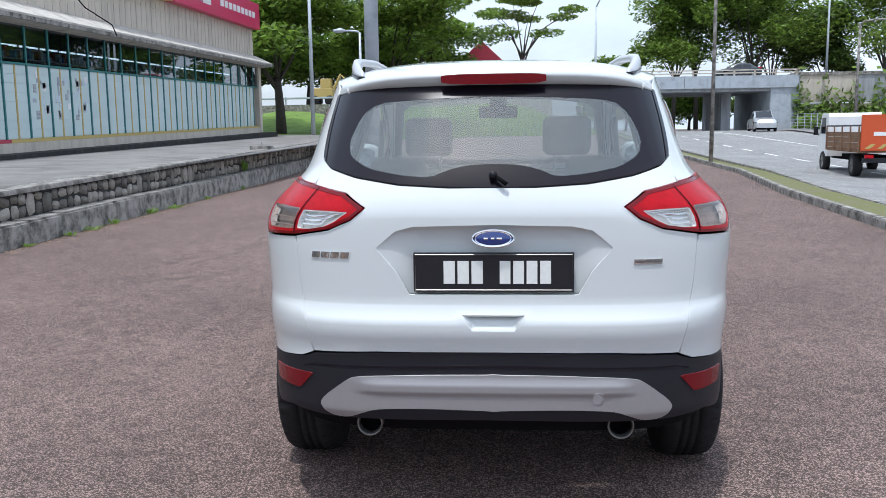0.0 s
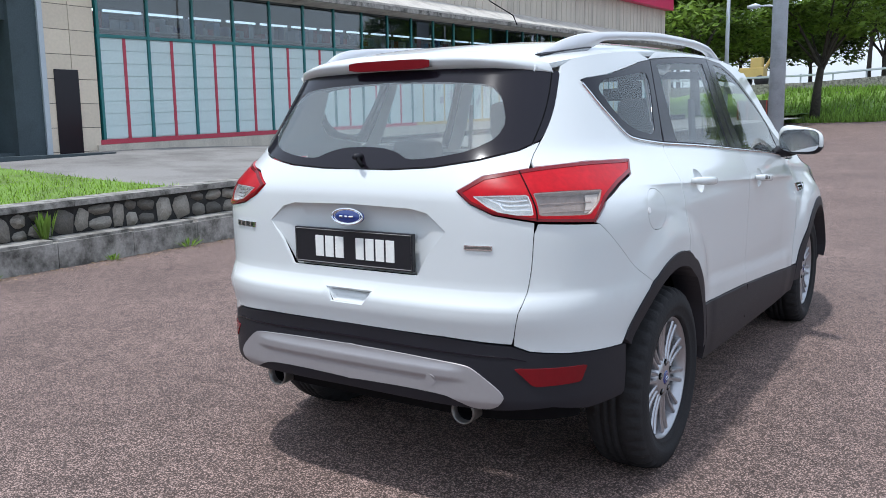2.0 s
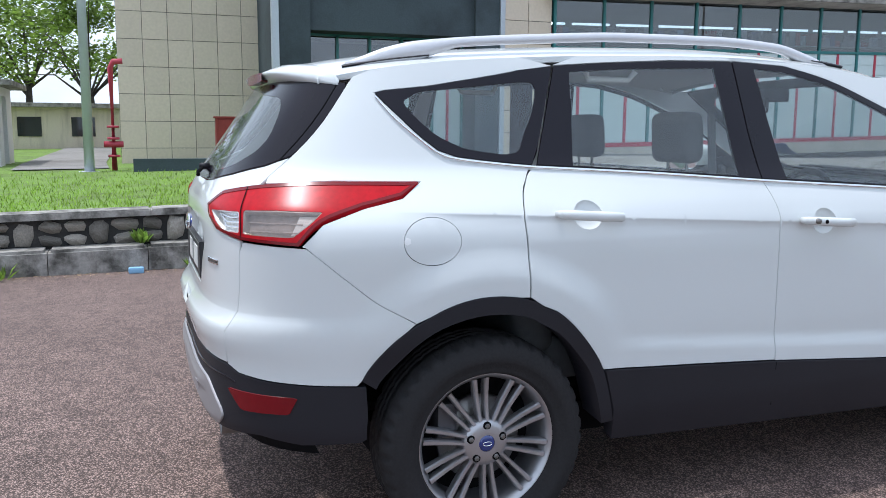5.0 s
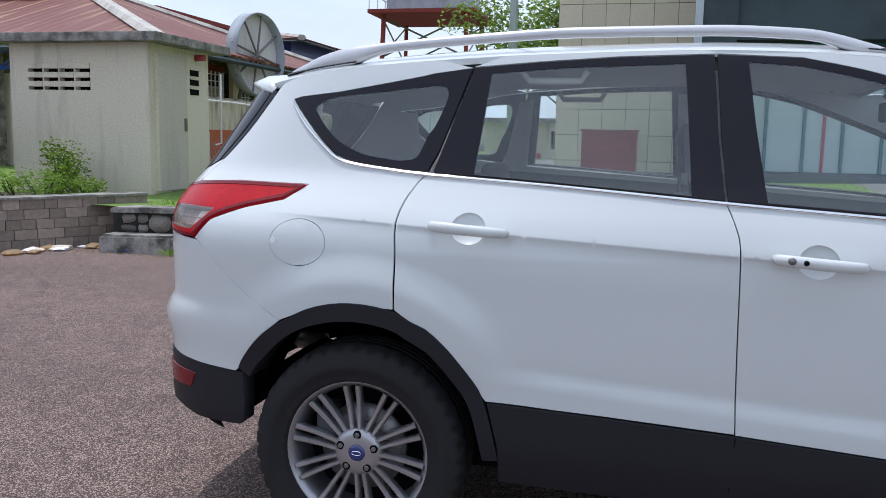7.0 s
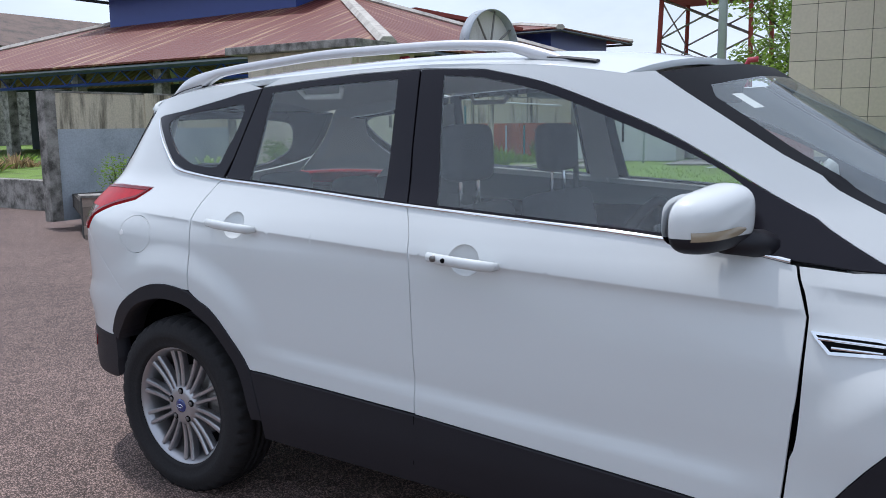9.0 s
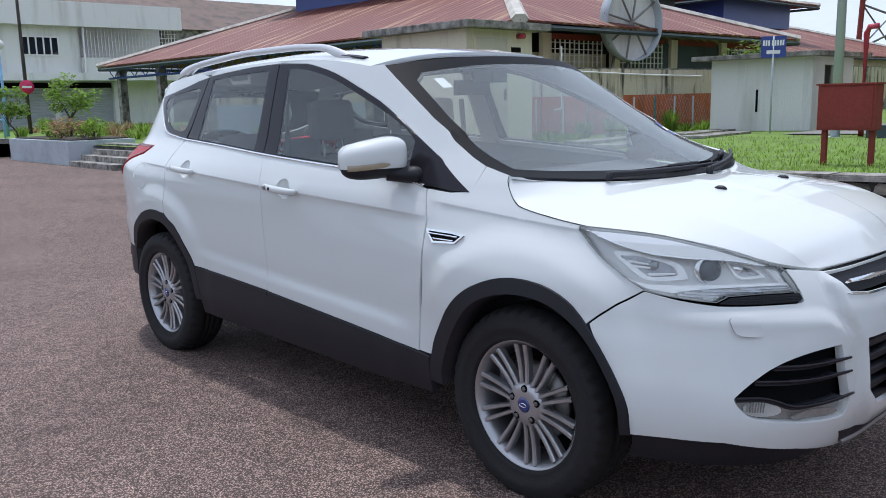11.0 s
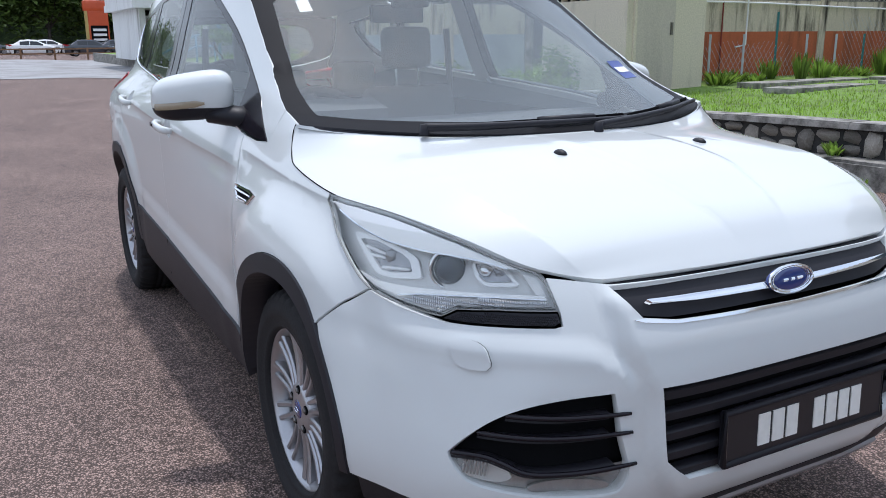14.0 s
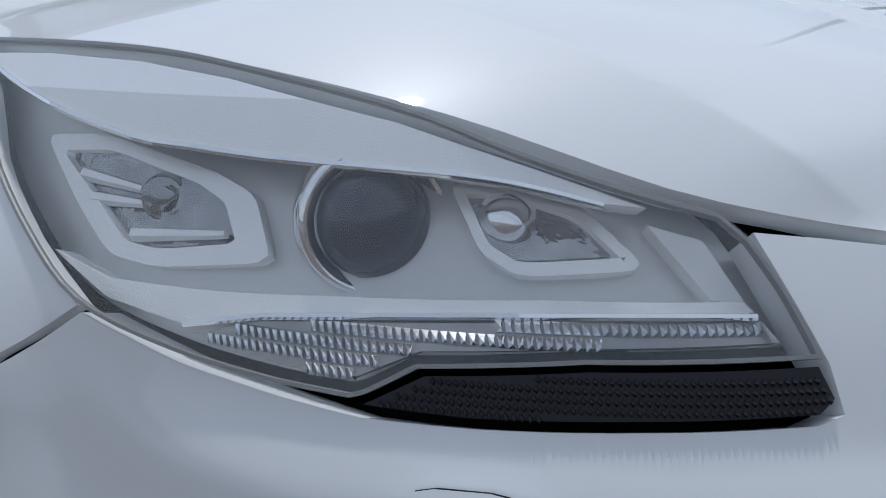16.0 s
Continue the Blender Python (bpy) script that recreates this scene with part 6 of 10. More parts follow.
# planter, steps, debris by the hut
pl = thing("planter_wall", "low brown slate-tiled planter wall before the hut", "planter")
a_, b_ = Vector((-3.9, -7.6, 0)), Vector((-7.1, -5.75, 0))
dv = (b_ - a_).normalized()
ang = math.atan2(dv.y, dv.x)
mm = Matrix.Translation(a_) @ Matrix.Rotation(ang, 4, "Z")
Lp = (b_ - a_).length
cr_ = box("core", (0, 0.02, -0.2), (Lp, 0.35, 0.47), M_MORTAR, pl)
cr_.data.transform(mm)
tp = box("soil", (0, 0.35, 0.2), (Lp, 2.6, 0.40), M_BARK, pl, "brown soil bed")
tp.data.transform(mm)
rng = random.Random(31)
for j in range(5):
    x = 0.0
    while x < Lp - 0.02:
        w = min(rng.uniform(0.16, 0.34), Lp - x)
        o = box("tile", (x + 0.004, -0.012 * rng.random(), -0.15 + j * 0.125), (x + w - 0.004, 0.02, -0.03 + j * 0.125), M_TILEPLANT, pl)
        o.data.transform(mm)
        x += w
cp = box("coping", (-0.02, -0.03, 0.47), (Lp, 0.37, 0.50), M_CONC, pl)
cp.data.transform(mm)
for k in range(11):
    u = rng.uniform(0.1, Lp - 0.2)
    q = mm @ Vector((u, rng.uniform(0.5, 1.6), 0.40))
    bush(q, rng.uniform(0.3, 0.5), rng.uniform(0.25, 0.55), 500, 400 + k, rng.choice([M_LEAF, M_LEAFY, M_LEAFD]), "leafy green shrub in the planter", "planter shrubs")
lily = thing("spider_lily", "pale green strap-leaved lily in the planter", "plant", at=(-5.9, -7.3, 0.40))
for k in range(30):
    an, dd, hh = rng.uniform(0, math.tau), rng.uniform(0.2, 0.42), rng.uniform(0.25, 0.55)
    ca, sa = math.cos(an), math.sin(an)
    lv = []
    for t_, w_ in ((0, 0.015), (0.35, 0.032), (0.7, 0.028), (1.0, 0.003)):
        zz = hh * math.sin(t_ * 2.0) * 1.05
        for e_ in (-1, 1):
            lv.append((dd * t_ * ca - e_ * w_ * sa, dd * t_ * sa + e_ * w_ * ca, zz))
    mesh_ob("leaf", lv, [(0, 1, 3, 2), (2, 3, 5, 4), (4, 5, 7, 6)], M_LEAFY, lily, smoothed=True)
bush((-7.3, -7.25, 0.40), 0.55, 0.85, 1100, 447, M_LEAF, "bushy green shrub beside the hut wall", "planter shrubs", leaf=0.07)
for k in range(26):
    x, y = -4.3 - rng.random() * 2.9, 0
    y = -7.45 + (-x - 3.9) * 0.58 + 0.12 + abs(rng.gauss(0, 0.18))
    s = rng.uniform(0.05, 0.13)
    bm = bmesh.new()
    bmesh.ops.create_icosphere(bm, subdivisions=2, radius=1)
    for v in bm.verts:
        v.co = Vector((v.co.x * s * 1.5, v.co.y * s, v.co.z * s * 0.35)) * (0.8 + 0.4 * rng.random())
    bm.transform(Matrix.Translation((x, y, gz(x, y) + s * 0.25)) @ Matrix.Rotation(rng.uniform(0, 3), 4, "Z"))
    o = part("litter_piece", bm, rng.choice([M_WHITE, M_DEBRIS, M_DEBRIS, M_HUT, M_BARK]))
    tagged(o, "crumpled piece of rubbish lying at the planter foot", "litter", "litter by the planter")
bm = bmesh.new()
bmesh.ops.create_grid(bm, x_segments=10, y_segments=6, size=1)
for v in bm.verts:
    v.co = Vector((v.co.x * 0.36 + rng.uniform(-0.03, 0.03), v.co.y * 0.13 + rng.uniform(-0.03, 0.03), 0.02 + rng.uniform(0, 0.06)))
bm.transform(Matrix.Translation((-6.15, -5.15, gz(-6.1, -5.1) + 0.01)) @ Matrix.Rotation(-0.5, 4, "Z"))
tagged(part("plastic_sheet", bm, M_SIGNBLUE), "crumpled blue plastic sheet on the ground", "litter")
box_o = box("plastic_bag", (-5.93, -1.05, gz(-5.9, -1)), (-5.83, -0.9, gz(-5.9, -1) + 0.06), M_BLUEPAINT, bevel=0.02)
tagged(box_o, "small pale blue plastic scrap by the kerb", "litter")

# edge of the raised ground further back, with steps and planter
ek = thing("terrace_edge", "weathered grey concrete edge of the raised ground", "kerb", kind="structure")
for k in range(9):
    y = -60 + k * 3.8
    box("edge_block", (-6.62, y, -0.2), (-6.38, y + 3.76, 0.42), M_CONC, ek, bevel=0.02)
box("edge_block", (-6.62, -16.0, -0.2), (-6.38, -9.5, 0.42), M_CONC, ek, bevel=0.02)


def steps(at, w, n, label):
    t_ = thing("steps", label, "steps", at=at)
    for k in range(n):
        box("step", (-0.32 * (n - 1) - 0.4, -w / 2, -0.1), (-0.32 * k, w / 2, 0.145 * (k + 1)), M_CONC, t_, bevel=0.012)


steps((-5.6, -17.6, gz(-5.6, -17)), 2.9, 4, "worn grey concrete steps up to the market")
steps((-5.0, -27.5, gz(-5, -27)), 2.6, 4, "worn grey concrete steps beside the blue handrail")
pb = thing("planter_box", "pale blue-grey painted planter box with weeds", "planter")
box("wall", (-7.6, -24.2, -0.2), (-5.7, -19.3, 0.52), M_GREYPAINT, pb, bevel=0.015)
box("soil", (-7.45, -24.05, 0.5), (-5.85, -19.45, 0.56), M_BARK, pb)
for k in range(14):
    bush((-6.6 + rng.uniform(-0.6, 0.6), -24 + k * 0.34, 0.54), rng.uniform(0.4, 0.6), rng.uniform(0.3, 0.6), 260, 500 + k, rng.choice([M_LEAFY, M_LEAFY, M_DEBRIS]), "yellow-green overgrown weeds in the planter box", "box weeds", leaf=0.11)
tree((-7.2, -23.0, 0.5), 1.9, 0.75, 61, M_LEAFY, "small leafy bush growing in the planter box", n=420, leaf=0.16, trunk=0.03, flat=0.8, group="bushes")
tree((-6.6, -26.0, 0.4), 1.7, 0.6, 62, M_LEAFY, "small leafy bush beside the blue handrail", n=300, leaf=0.16, trunk=0.03, flat=0.8, group="bushes")
for k in range(30):
    x, y = -7.5 + rng.uniform(-4, 0.6), rng.uniform(-34, -11)
    if x < -6.9:
        weed_clump((x, y, 0.40), 60, rng.uniform(0.3, 0.7), rng.uniform(0.25, 0.6), 600 + k, rng.choice([M_LEAFY, M_LEAF, M_DEBRIS]), label="rough weeds on the raised ground", group="rough weeds", leaf=0.03)
hr = thing("handrail", "pale blue painted pipe handrail by the steps", "handrail")
for y in (-28.9,):
    tube("rail", [(-4.95, y, 0.75), (-6.3, y, 1.45), (-7.0, y, 1.45)], 0.035, M_BLUEPAINT, hr, sides=8)
    tube("rail", [(-4.95, y, 0.40), (-6.3, y, 1.05), (-7.0, y, 1.05)], 0.03, M_BLUEPAINT, hr, sides=8)
    for x, z0, z1 in ((-4.95, -0.12, 0.77), (-6.3, 0.35, 1.47), (-7.0, 0.35, 1.47)):
        tube("post", [(x, y, z0), (x, y, z1)], 0.035, M_BLUEPAINT, hr, sides=8)


def globe_lamp(at):
    t_ = thing("globe_lamp", "pale blue lamp post with a white globe", "lamp post", at=at)
    tube("shaft", [(0, 0, 0), (0, 0, 3.3)], [0.07, 0.045], M_BLUEPAINT, t_, sides=10)
    bm = bmesh.new()
    bmesh.ops.create_uvsphere(bm, u_segments=18, v_segments=12, radius=0.2)
    bm.transform(Matrix.Translation((0, 0, 3.48)))
    part("globe", bm, M_WHITE, t_, "white globe", smoothed=True)


globe_lamp((-7.76, -31.1, 0.4))
pn = pole((-8.9, -32.0, 0.4), 7.5, 0.08, M_BARK, "brown wooden pole carrying a no-entry sign", name="sign_pole", cat="pole")
o = lathe("no_entry_disc", [(0.0, 0.02), (0.28, 0.02), (0.28, 0.0), (0.0, 0.0)], M_SIGNRED, pn, axis="y", centre=(0, 0.09, 1.9), steps=28)
box("disc_bar", (-0.18, 0.112, 1.86), (0.18, 0.118, 1.94), M_WHITE, pn)


def shop_house():
    t_ = thing("shop_house", "white two-storey shop-house with grey roller shutters", "house")
    yF = -38.0
    x0, x1 = -18.6, -5.6
    box("wall", (x0, yF - 9, 0.3), (x1 - 0.4, yF - 1.3, 3.0), M_WHITEWALL, t_, "white painted ground floor")
    box("floor_slab", (x0 - 0.2, yF - 9, 2.75), (x1, yF + 0.15, 3.1), M_WHITEWALL, t_, "white slab edge")
    for k, (xa, xb) in enumerate(((-9.0, -6.4), (-12.4, -9.3), (-15.4, -12.7))):
        sh = box("roller_shutter", (xa, yF - 1.3, 0.4), (xb, yF - 1.22, 2.35), M_SHUTTERGREY, t_, "grey roller shutter")
        box("transom_vent", (xa, yF - 1.3, 2.42), (xb, yF - 1.24, 2.68), M_DARK, t_)
    for x in (x0 + 0.15, -15.55, -12.55, -9.15, -6.2):
        box("column", (x - 0.14, yF - 1.35, 0.2), (x + 0.14, yF - 1.0, 2.75), M_WHITEWALL, t_)
    # upper storey pieces round the window openings
    wins = ((-8.3, -6.7), (-12.6, -10.9))
    box("upper_wall", (-13.6, yF - 8.5, 3.1), (x1, yF - 0.3, 6.3), M_WHITEWALL, t_, "white upper storey")
    for xa, xb in wins:
        w = box("window", (xa - 0.06, yF - 0.3, 3.92), (xb + 0.06, yF - 0.26, 4.82), M_WHITE, t_, "white framed window")
        for k in range(5):
            d = (xb - xa) / 5
            box("pane", (xa + k * d + 0.04, yF - 0.26, 3.98), (xa + (k + 1) * d - 0.04, yF - 0.25, 4.76), M_DARKGLASS, w)
    box("parapet", (x0 - 0.2, yF - 0.3, 5.3), (x1 + 0.1, yF + 0.2, 6.45), M_WHITEWALL, t_, "white parapet band")
    box("balcony_back", (x0, yF - 8.5, 3.1), (-13.6, yF - 2.0, 6.3), M_WHITEWALL, t_)
    bal = box("balcony_parapet", (x0, yF - 0.2, 3.1), (-13.6, yF, 3.85), M_WHITEWALL, t_)
    for k in range(28):
        xx = x0 + 0.1 + k * 0.175
        box("grille_bar", (xx - 0.012, yF - 0.12, 3.85), (xx + 0.012, yF - 0.09, 5.3), M_WHITE, bal)
    for k in range(6):
        box("grille_bar", (x0, yF - 0.12, 4.0 + k * 0.22), (-13.6, yF - 0.09, 4.02 + k * 0.22), M_WHITE, bal)
    prism("roof", [(yF + 0.1, 6.4), (yF - 4.6, 8.2), (yF - 9.2, 6.4)], x0 - 0.3, x1 + 0.2, "x", M_ROOFTILE, t_, "brown tiled roof")
    tube("drain_pipe", [(-13.7, yF + 0.03, 5.4), (-13.7, yF + 0.03, 3.2), (-13.5, yF + 0.1, 2.9), (-12.9, yF - 0.9, 2.5)], 0.06, M_WHITE, t_, sides=8)


shop_house()
row = thing("terrace_house", "older grey terrace house with brown tiled roof", "house")
box("wall", (-34, -50, 0.3), (-19.2, -40.5, 5.6), M_CONC, row, "weathered grey wall")
prism("roof", [(-40.2, 5.6), (-45.2, 7.9), (-50.4, 5.6)], -34.3, -18.9, "x", M_ROOFTILE, row, "brown tiled roof")
for k in range(5):
    w = box("window", (-33 + k * 2.8, -40.5, 3.6), (-31.4 + k * 2.8, -40.45, 4.8), M_WHITE, row)
    box("pane", (-32.9 + k * 2.8, -40.45, 3.7), (-31.5 + k * 2.8, -40.44, 4.7), M_DARKGLASS, w)

# far road behind, with pylon sign and parked cars
rng = random.Random(12)
pv_, pf_ = [], []
for i in range(27):
    x = -11.0 + i
    y_near = -28.5 - 0.2 * (x + 2) * (1 if x < -2 else 0.3) + rng.uniform(-0.4, 0.4)
    for y in (y_near, y_near - 4.0, -45.0, -62.0):
        pv_.append((x, y, gz(x, y) + 0.014))
for i in range(26):
    for k in range(3):
        q = i * 4 + k
        pf_.append((q, q + 1, q + 5, q + 4))
tagged(mesh_ob("pavement", pv_, pf_, M_CONCPALE), "pale worn concrete road behind the car park", "pavement", kind="structure")
py = thing("pylon_sign", "orange and yellow pylon sign with dark panel", "sign", at=(-11.0, -92, 0))
box("column", (-1.1, -0.3, 0), (0.9, 0.3, 4.2), M_TRUCKRED, py, "orange column", bevel=0.1)
box("side_strip", (0.9, -0.32, 0), (1.15, 0.32, 4.2), M_YELBAR, py)
box("head", (-1.5, -0.4, 4.1), (1.3, 0.4, 5.2), M_TRUCKRED, py, "orange head", bevel=0.3)
box("panel", (-0.95, 0.3, 0.9), (0.7, 0.34, 2.7), M_DARK, py)
for k in range(3):
    box("sign_bar", (-0.8, 0.34, 1.15 + k * 0.5), (0.5, 0.36, 1.4 + k * 0.5), M_WHITE, py)
simple_car("parked_car", "white saloon parked beyond the fence", (-18.0, -70, -0.1), 95, 4.4, 1.75, M_WHITE, SEDAN, SBELT, glass_y=((1.05, 1.85), (1.9, 3.0)), wheels=(0.85, 3.5), group="far cars")
simple_car("parked_car", "dark blue saloon parked beyond the fence", (-6.0, -76, -0.1), 92, 4.4, 1.75, M_CARDARK, SEDAN, SBELT, glass_y=((1.05, 1.85), (1.9, 3.0)), wheels=(0.85, 3.5), group="far cars")
simple_car("parked_car", "red saloon parked beyond the fence", (-22.0, -82, -0.1), 92, 4.4, 1.75, M_CARRED, SEDAN, SBELT, glass_y=((1.05, 1.85), (1.9, 3.0)), wheels=(0.85, 3.5), group="far cars")
far_paints = ((M_CARSILVER, "silver"), (M_WHITE, "white"), (M_CARDARK, "dark"), (M_CARRED, "red"))
for k, (x, y) in enumerate(((-14.0, -78), (-2.0, -84), (-10.0, -86), (-26.0, -90), (-18.5, -96), (-4.5, -98), (1.5, -90), (-31.0, -84), (-13.0, -100))):
    pt_, nm_c = far_paints[k % 4]
    simple_car("parked_car", nm_c + " saloon parked beyond the low fence", (x, y, -0.1), 88 + 3 * (k % 3), 4.4, 1.75, pt_, SEDAN, SBELT, glass_y=((1.05, 1.85), (1.9, 3.0)), wheels=(0.85, 3.5), group="far cars")
for k in range(7):
    tree((-44 + k * 9, -113 - 3 * (k % 2), -0.2), 8.5 + (k % 3), 7.5, 110 + k, M_LEAFD, "dense dark tree behind the far parked cars", n=2400, leaf=0.9, trunk=0.25, flat=1.0, layers=14, group="far trees")
ff_ = thing("low_fence", "low rusty rail fence along the far road", "fence")
for k in range(16):
    x = -24 + k * 2.2
    box("post", (x - 0.06, -63.1, -0.1), (x + 0.06, -63.0, 0.75), M_TRUCKWOOD, ff_)
for z in (0.35, 0.68):
    box("rail", (-24, -63.08, z - 0.05), (9.2, -63.02, z + 0.05), M_TRUCKWOOD, ff_)
for k, (x, y, h_, c) in enumerate(((-30, -125, 14, 9), (-16, -130, 16, 10), (-2, -128, 15, 10), (14, -130, 15, 10), (30, -120, 14, 10), (-46, -120, 14, 9))):
    tree((x, y, -0.2), h_, c, 80 + k, M_LEAFD, "dark tree mass beyond the far road", n=2200, leaf=0.8, trunk=0.3, flat=0.8, group="far trees")
hv_, hf_ = [], []
rng = random.Random(31)
for i in range(61):
    x = -150 + i * 4.5
    top_ = 9.5 + 2.5 * math.sin(x * 0.05) + 1.2 * math.sin(x * 0.31) + rng.uniform(-0.7, 0.7)
    hv_ += [(x, -122, -0.3), (x, -126 + rng.uniform(-1.5, 1.5), top_ * 0.5), (x, -132 + rng.uniform(-1.5, 1.5), top_ * 0.82), (x, -140, top_)]
for i in range(60):
    for k in range(3):
        q = i * 4 + k
        hf_.append((q, q + 4, q + 5, q + 1))
tagged(mesh_ob("backdrop", hv_, [f[::-1] for f in hf_], M_WOODS), "dark wooded rise beyond the far car park", "backdrop", kind="structure")
# trees and houses behind the terrace
tree((-33, -2.0, 0.5), 6.5, 3.0, 91, M_LEAF, "green tree beside the far lane", n=1500, leaf=0.3, trunk=0.15, flat=0.6, group="lane trees")
tree((-40, -5.0, 0.5), 8.0, 3.6, 92, M_LEAF, "green tree beside the far lane", n=1500, leaf=0.35, trunk=0.18, flat=0.6, group="lane trees")
tree((-21.5, -7.6, 0.4), 2.4, 0.9, 93, M_LEAF, "leafy green bush by the market wall", n=500, leaf=0.18, trunk=0.05, flat=0.9, group="bushes")
sh_ = thing("small_house", "small cream single-storey house at the lane end", "house")
box("wall", (-36, -5.5, 0.2), (-31, 0.6, 2.05), M_HUT, sh_, "cream render")
box("roof", (-36.4, -5.9, 2.05), (-30.6, 1.0, 2.2), M_CONC, sh_)
for k in range(3):
    box("window", (-31.0, -4.6 + k * 1.8, 1.0), (-30.97, -3.8 + k * 1.8, 1.7), M_DARKGLASS, sh_)
lane = tagged(mesh_ob("lane", [(-36, -3.0, terr_z(-36, -2) + 0.02), (-36, -1.3, terr_z(-36, -2) + 0.02), (-16, -1.4, terr_z(-16, -1.5) + 0.02), (-16, -3.0, terr_z(-16, -2.5) + 0.02), (-13.2, -1.3, terr_z(-13, -1.5) + 0.02), (-13.2, -2.9, terr_z(-13, -2.5) + 0.02)], [(0, 3, 2, 1), (3, 5, 4, 2)], M_CONCPATH), "pale concrete lane beside the shop wall", "lane", kind="structure")

# ---- the white car: skin and panels ----
def lerp_table(tab):
    """Smooth curve through (a, b) pairs."""
    xs = [p[0] for p in tab]
    ys = [p[1] for p in tab]
    ms = []
    for i in range(len(xs)):
        if i == 0:
            ms.append((ys[1] - ys[0]) / (xs[1] - xs[0]))
        elif i == len(xs) - 1:
            ms.append((ys[-1] - ys[-2]) / (xs[-1] - xs[-2]))
        else:
            a = (ys[i] - ys[i - 1]) / (xs[i] - xs[i - 1])
            b = (ys[i + 1] - ys[i]) / (xs[i + 1] - xs[i])
            ms.append(0.0 if a * b <= 0 else 2 * a * b / (a + b))

    def f(v):
        if v <= xs[0]:
            return ys[0] + ms[0] * (v - xs[0])
        if v >= xs[-1]:
            return ys[-1] + ms[-1] * (v - xs[-1])
        i = 0
        while v > xs[i + 1]:
            i += 1
        h = xs[i + 1] - xs[i]
        t = (v - xs[i]) / h
        t2, t3 = t * t, t * t * t
        return (2 * t3 - 3 * t2 + 1) * ys[i] + (t3 - 2 * t2 + t) * h * ms[i] + (3 * t2 - 2 * t3) * ys[i + 1] + (t3 - t2) * h * ms[i + 1]
    return f


def smooth(a, b, v):
    t = min(1.0, max(0.0, (v - a) / (b - a)))
    return t * t * (3 - 2 * t)


# body of the white car: plan outlines stacked over the height
REAR_Y = lerp_table([(0.2, -0.70), (0.3, -0.78), (0.42, -0.835), (0.52, -0.835), (0.60, -0.832), (0.694, -0.853), (0.704, -0.853), (0.762, -0.8185), (0.772, -0.8155), (0.95, -0.814), (1.06, -0.81), (1.12, -0.785), (1.2, -0.735), (1.3, -0.665), (1.46, -0.555), (1.55, -0.50)])
FRONT_Y = lerp_table([(0.2, 3.45), (0.28, 3.56), (0.36, 3.61), (0.46, 3.635), (0.64, 3.64), (0.72, 3.625), (0.8, 3.59), (0.86, 3.555), (0.92, 3.51), (1.1, 3.3)])
SIDE_X = lerp_table([(0.2, 0.79), (0.3, 0.825), (0.42, 0.84), (0.55, 0.84), (0.66, 0.848), (0.84, 0.856), (0.96, 0.862), (1.0, 0.858), (1.06, 0.838), (1.14, 0.80), (1.2, 0.772), (1.4, 0.705), (1.557, 0.652), (1.65, 0.61)])
MID_R, MID_F = 0.2, 2.2


def half_width(y, z):
    w = SIDE_X(z)
    if y < 1.0:
        w -= 0.046 * ((1.0 - y)) ** 1.2 * smooth(1.02, 1.22, z)
    if y > 1.9:
        w += 0.05 * smooth(1.9, 2.7, y) * (1 - smooth(0.55, 1.05, z))
    if y > 1.2:
        w -= 0.055 * smooth(1.2, 2.5, y) * smooth(0.78, 1.06, z)
    return w


def corner_front(z):
    return 4.6 - 1.1 * smooth(0.42, 0.72, z)


N_REAR = 4.2


def raw_point(q, z):
    if q <= 1:
        a = q * math.pi / 2
        d = MID_R - REAR_Y(z)
        y = MID_R - d * max(0.0, math.cos(a)) ** (2 / N_REAR)
        return half_width(y, z) * max(0.0, math.sin(a)) ** (2 / N_REAR), y
    if q < 2:
        y = MID_R + (q - 1) * (MID_F - MID_R)
        return half_width(y, z), y
    a = (3 - q) * math.pi / 2
    n = corner_front(z)
    d = FRONT_Y(z) - MID_F
    y = MID_F + d * max(0.0, math.cos(a)) ** (2 / n)
    return half_width(y, z) * max(0.0, math.sin(a)) ** (2 / n), y


def arc_table():
    qs = [0.0]
    for i in range(1, 2401):
        u = i / 2400 * 3
        qs.append(u)
    pts = [raw_point(q, 0.8) for q in qs]
    acc = [0.0]
    for a, b in zip(pts, pts[1:]):
        acc.append(acc[-1] + math.hypot(b[0] - a[0], b[1] - a[1]))
    return qs, acc


ARC_Q, ARC_S = arc_table()
ARC_END = ARC_S[-1]


def q_of(s):
    return float(np.interp(s, ARC_S, ARC_Q))


def shoulder_z(s):
    return 1.081 - 0.0495 * (s - 1.0)


def wing_z(s):
    return 1.008 - 0.066 * (s - 3.68)


def low_door_z(s):
    return 0.648 - 0.064 * (s - 2.0)


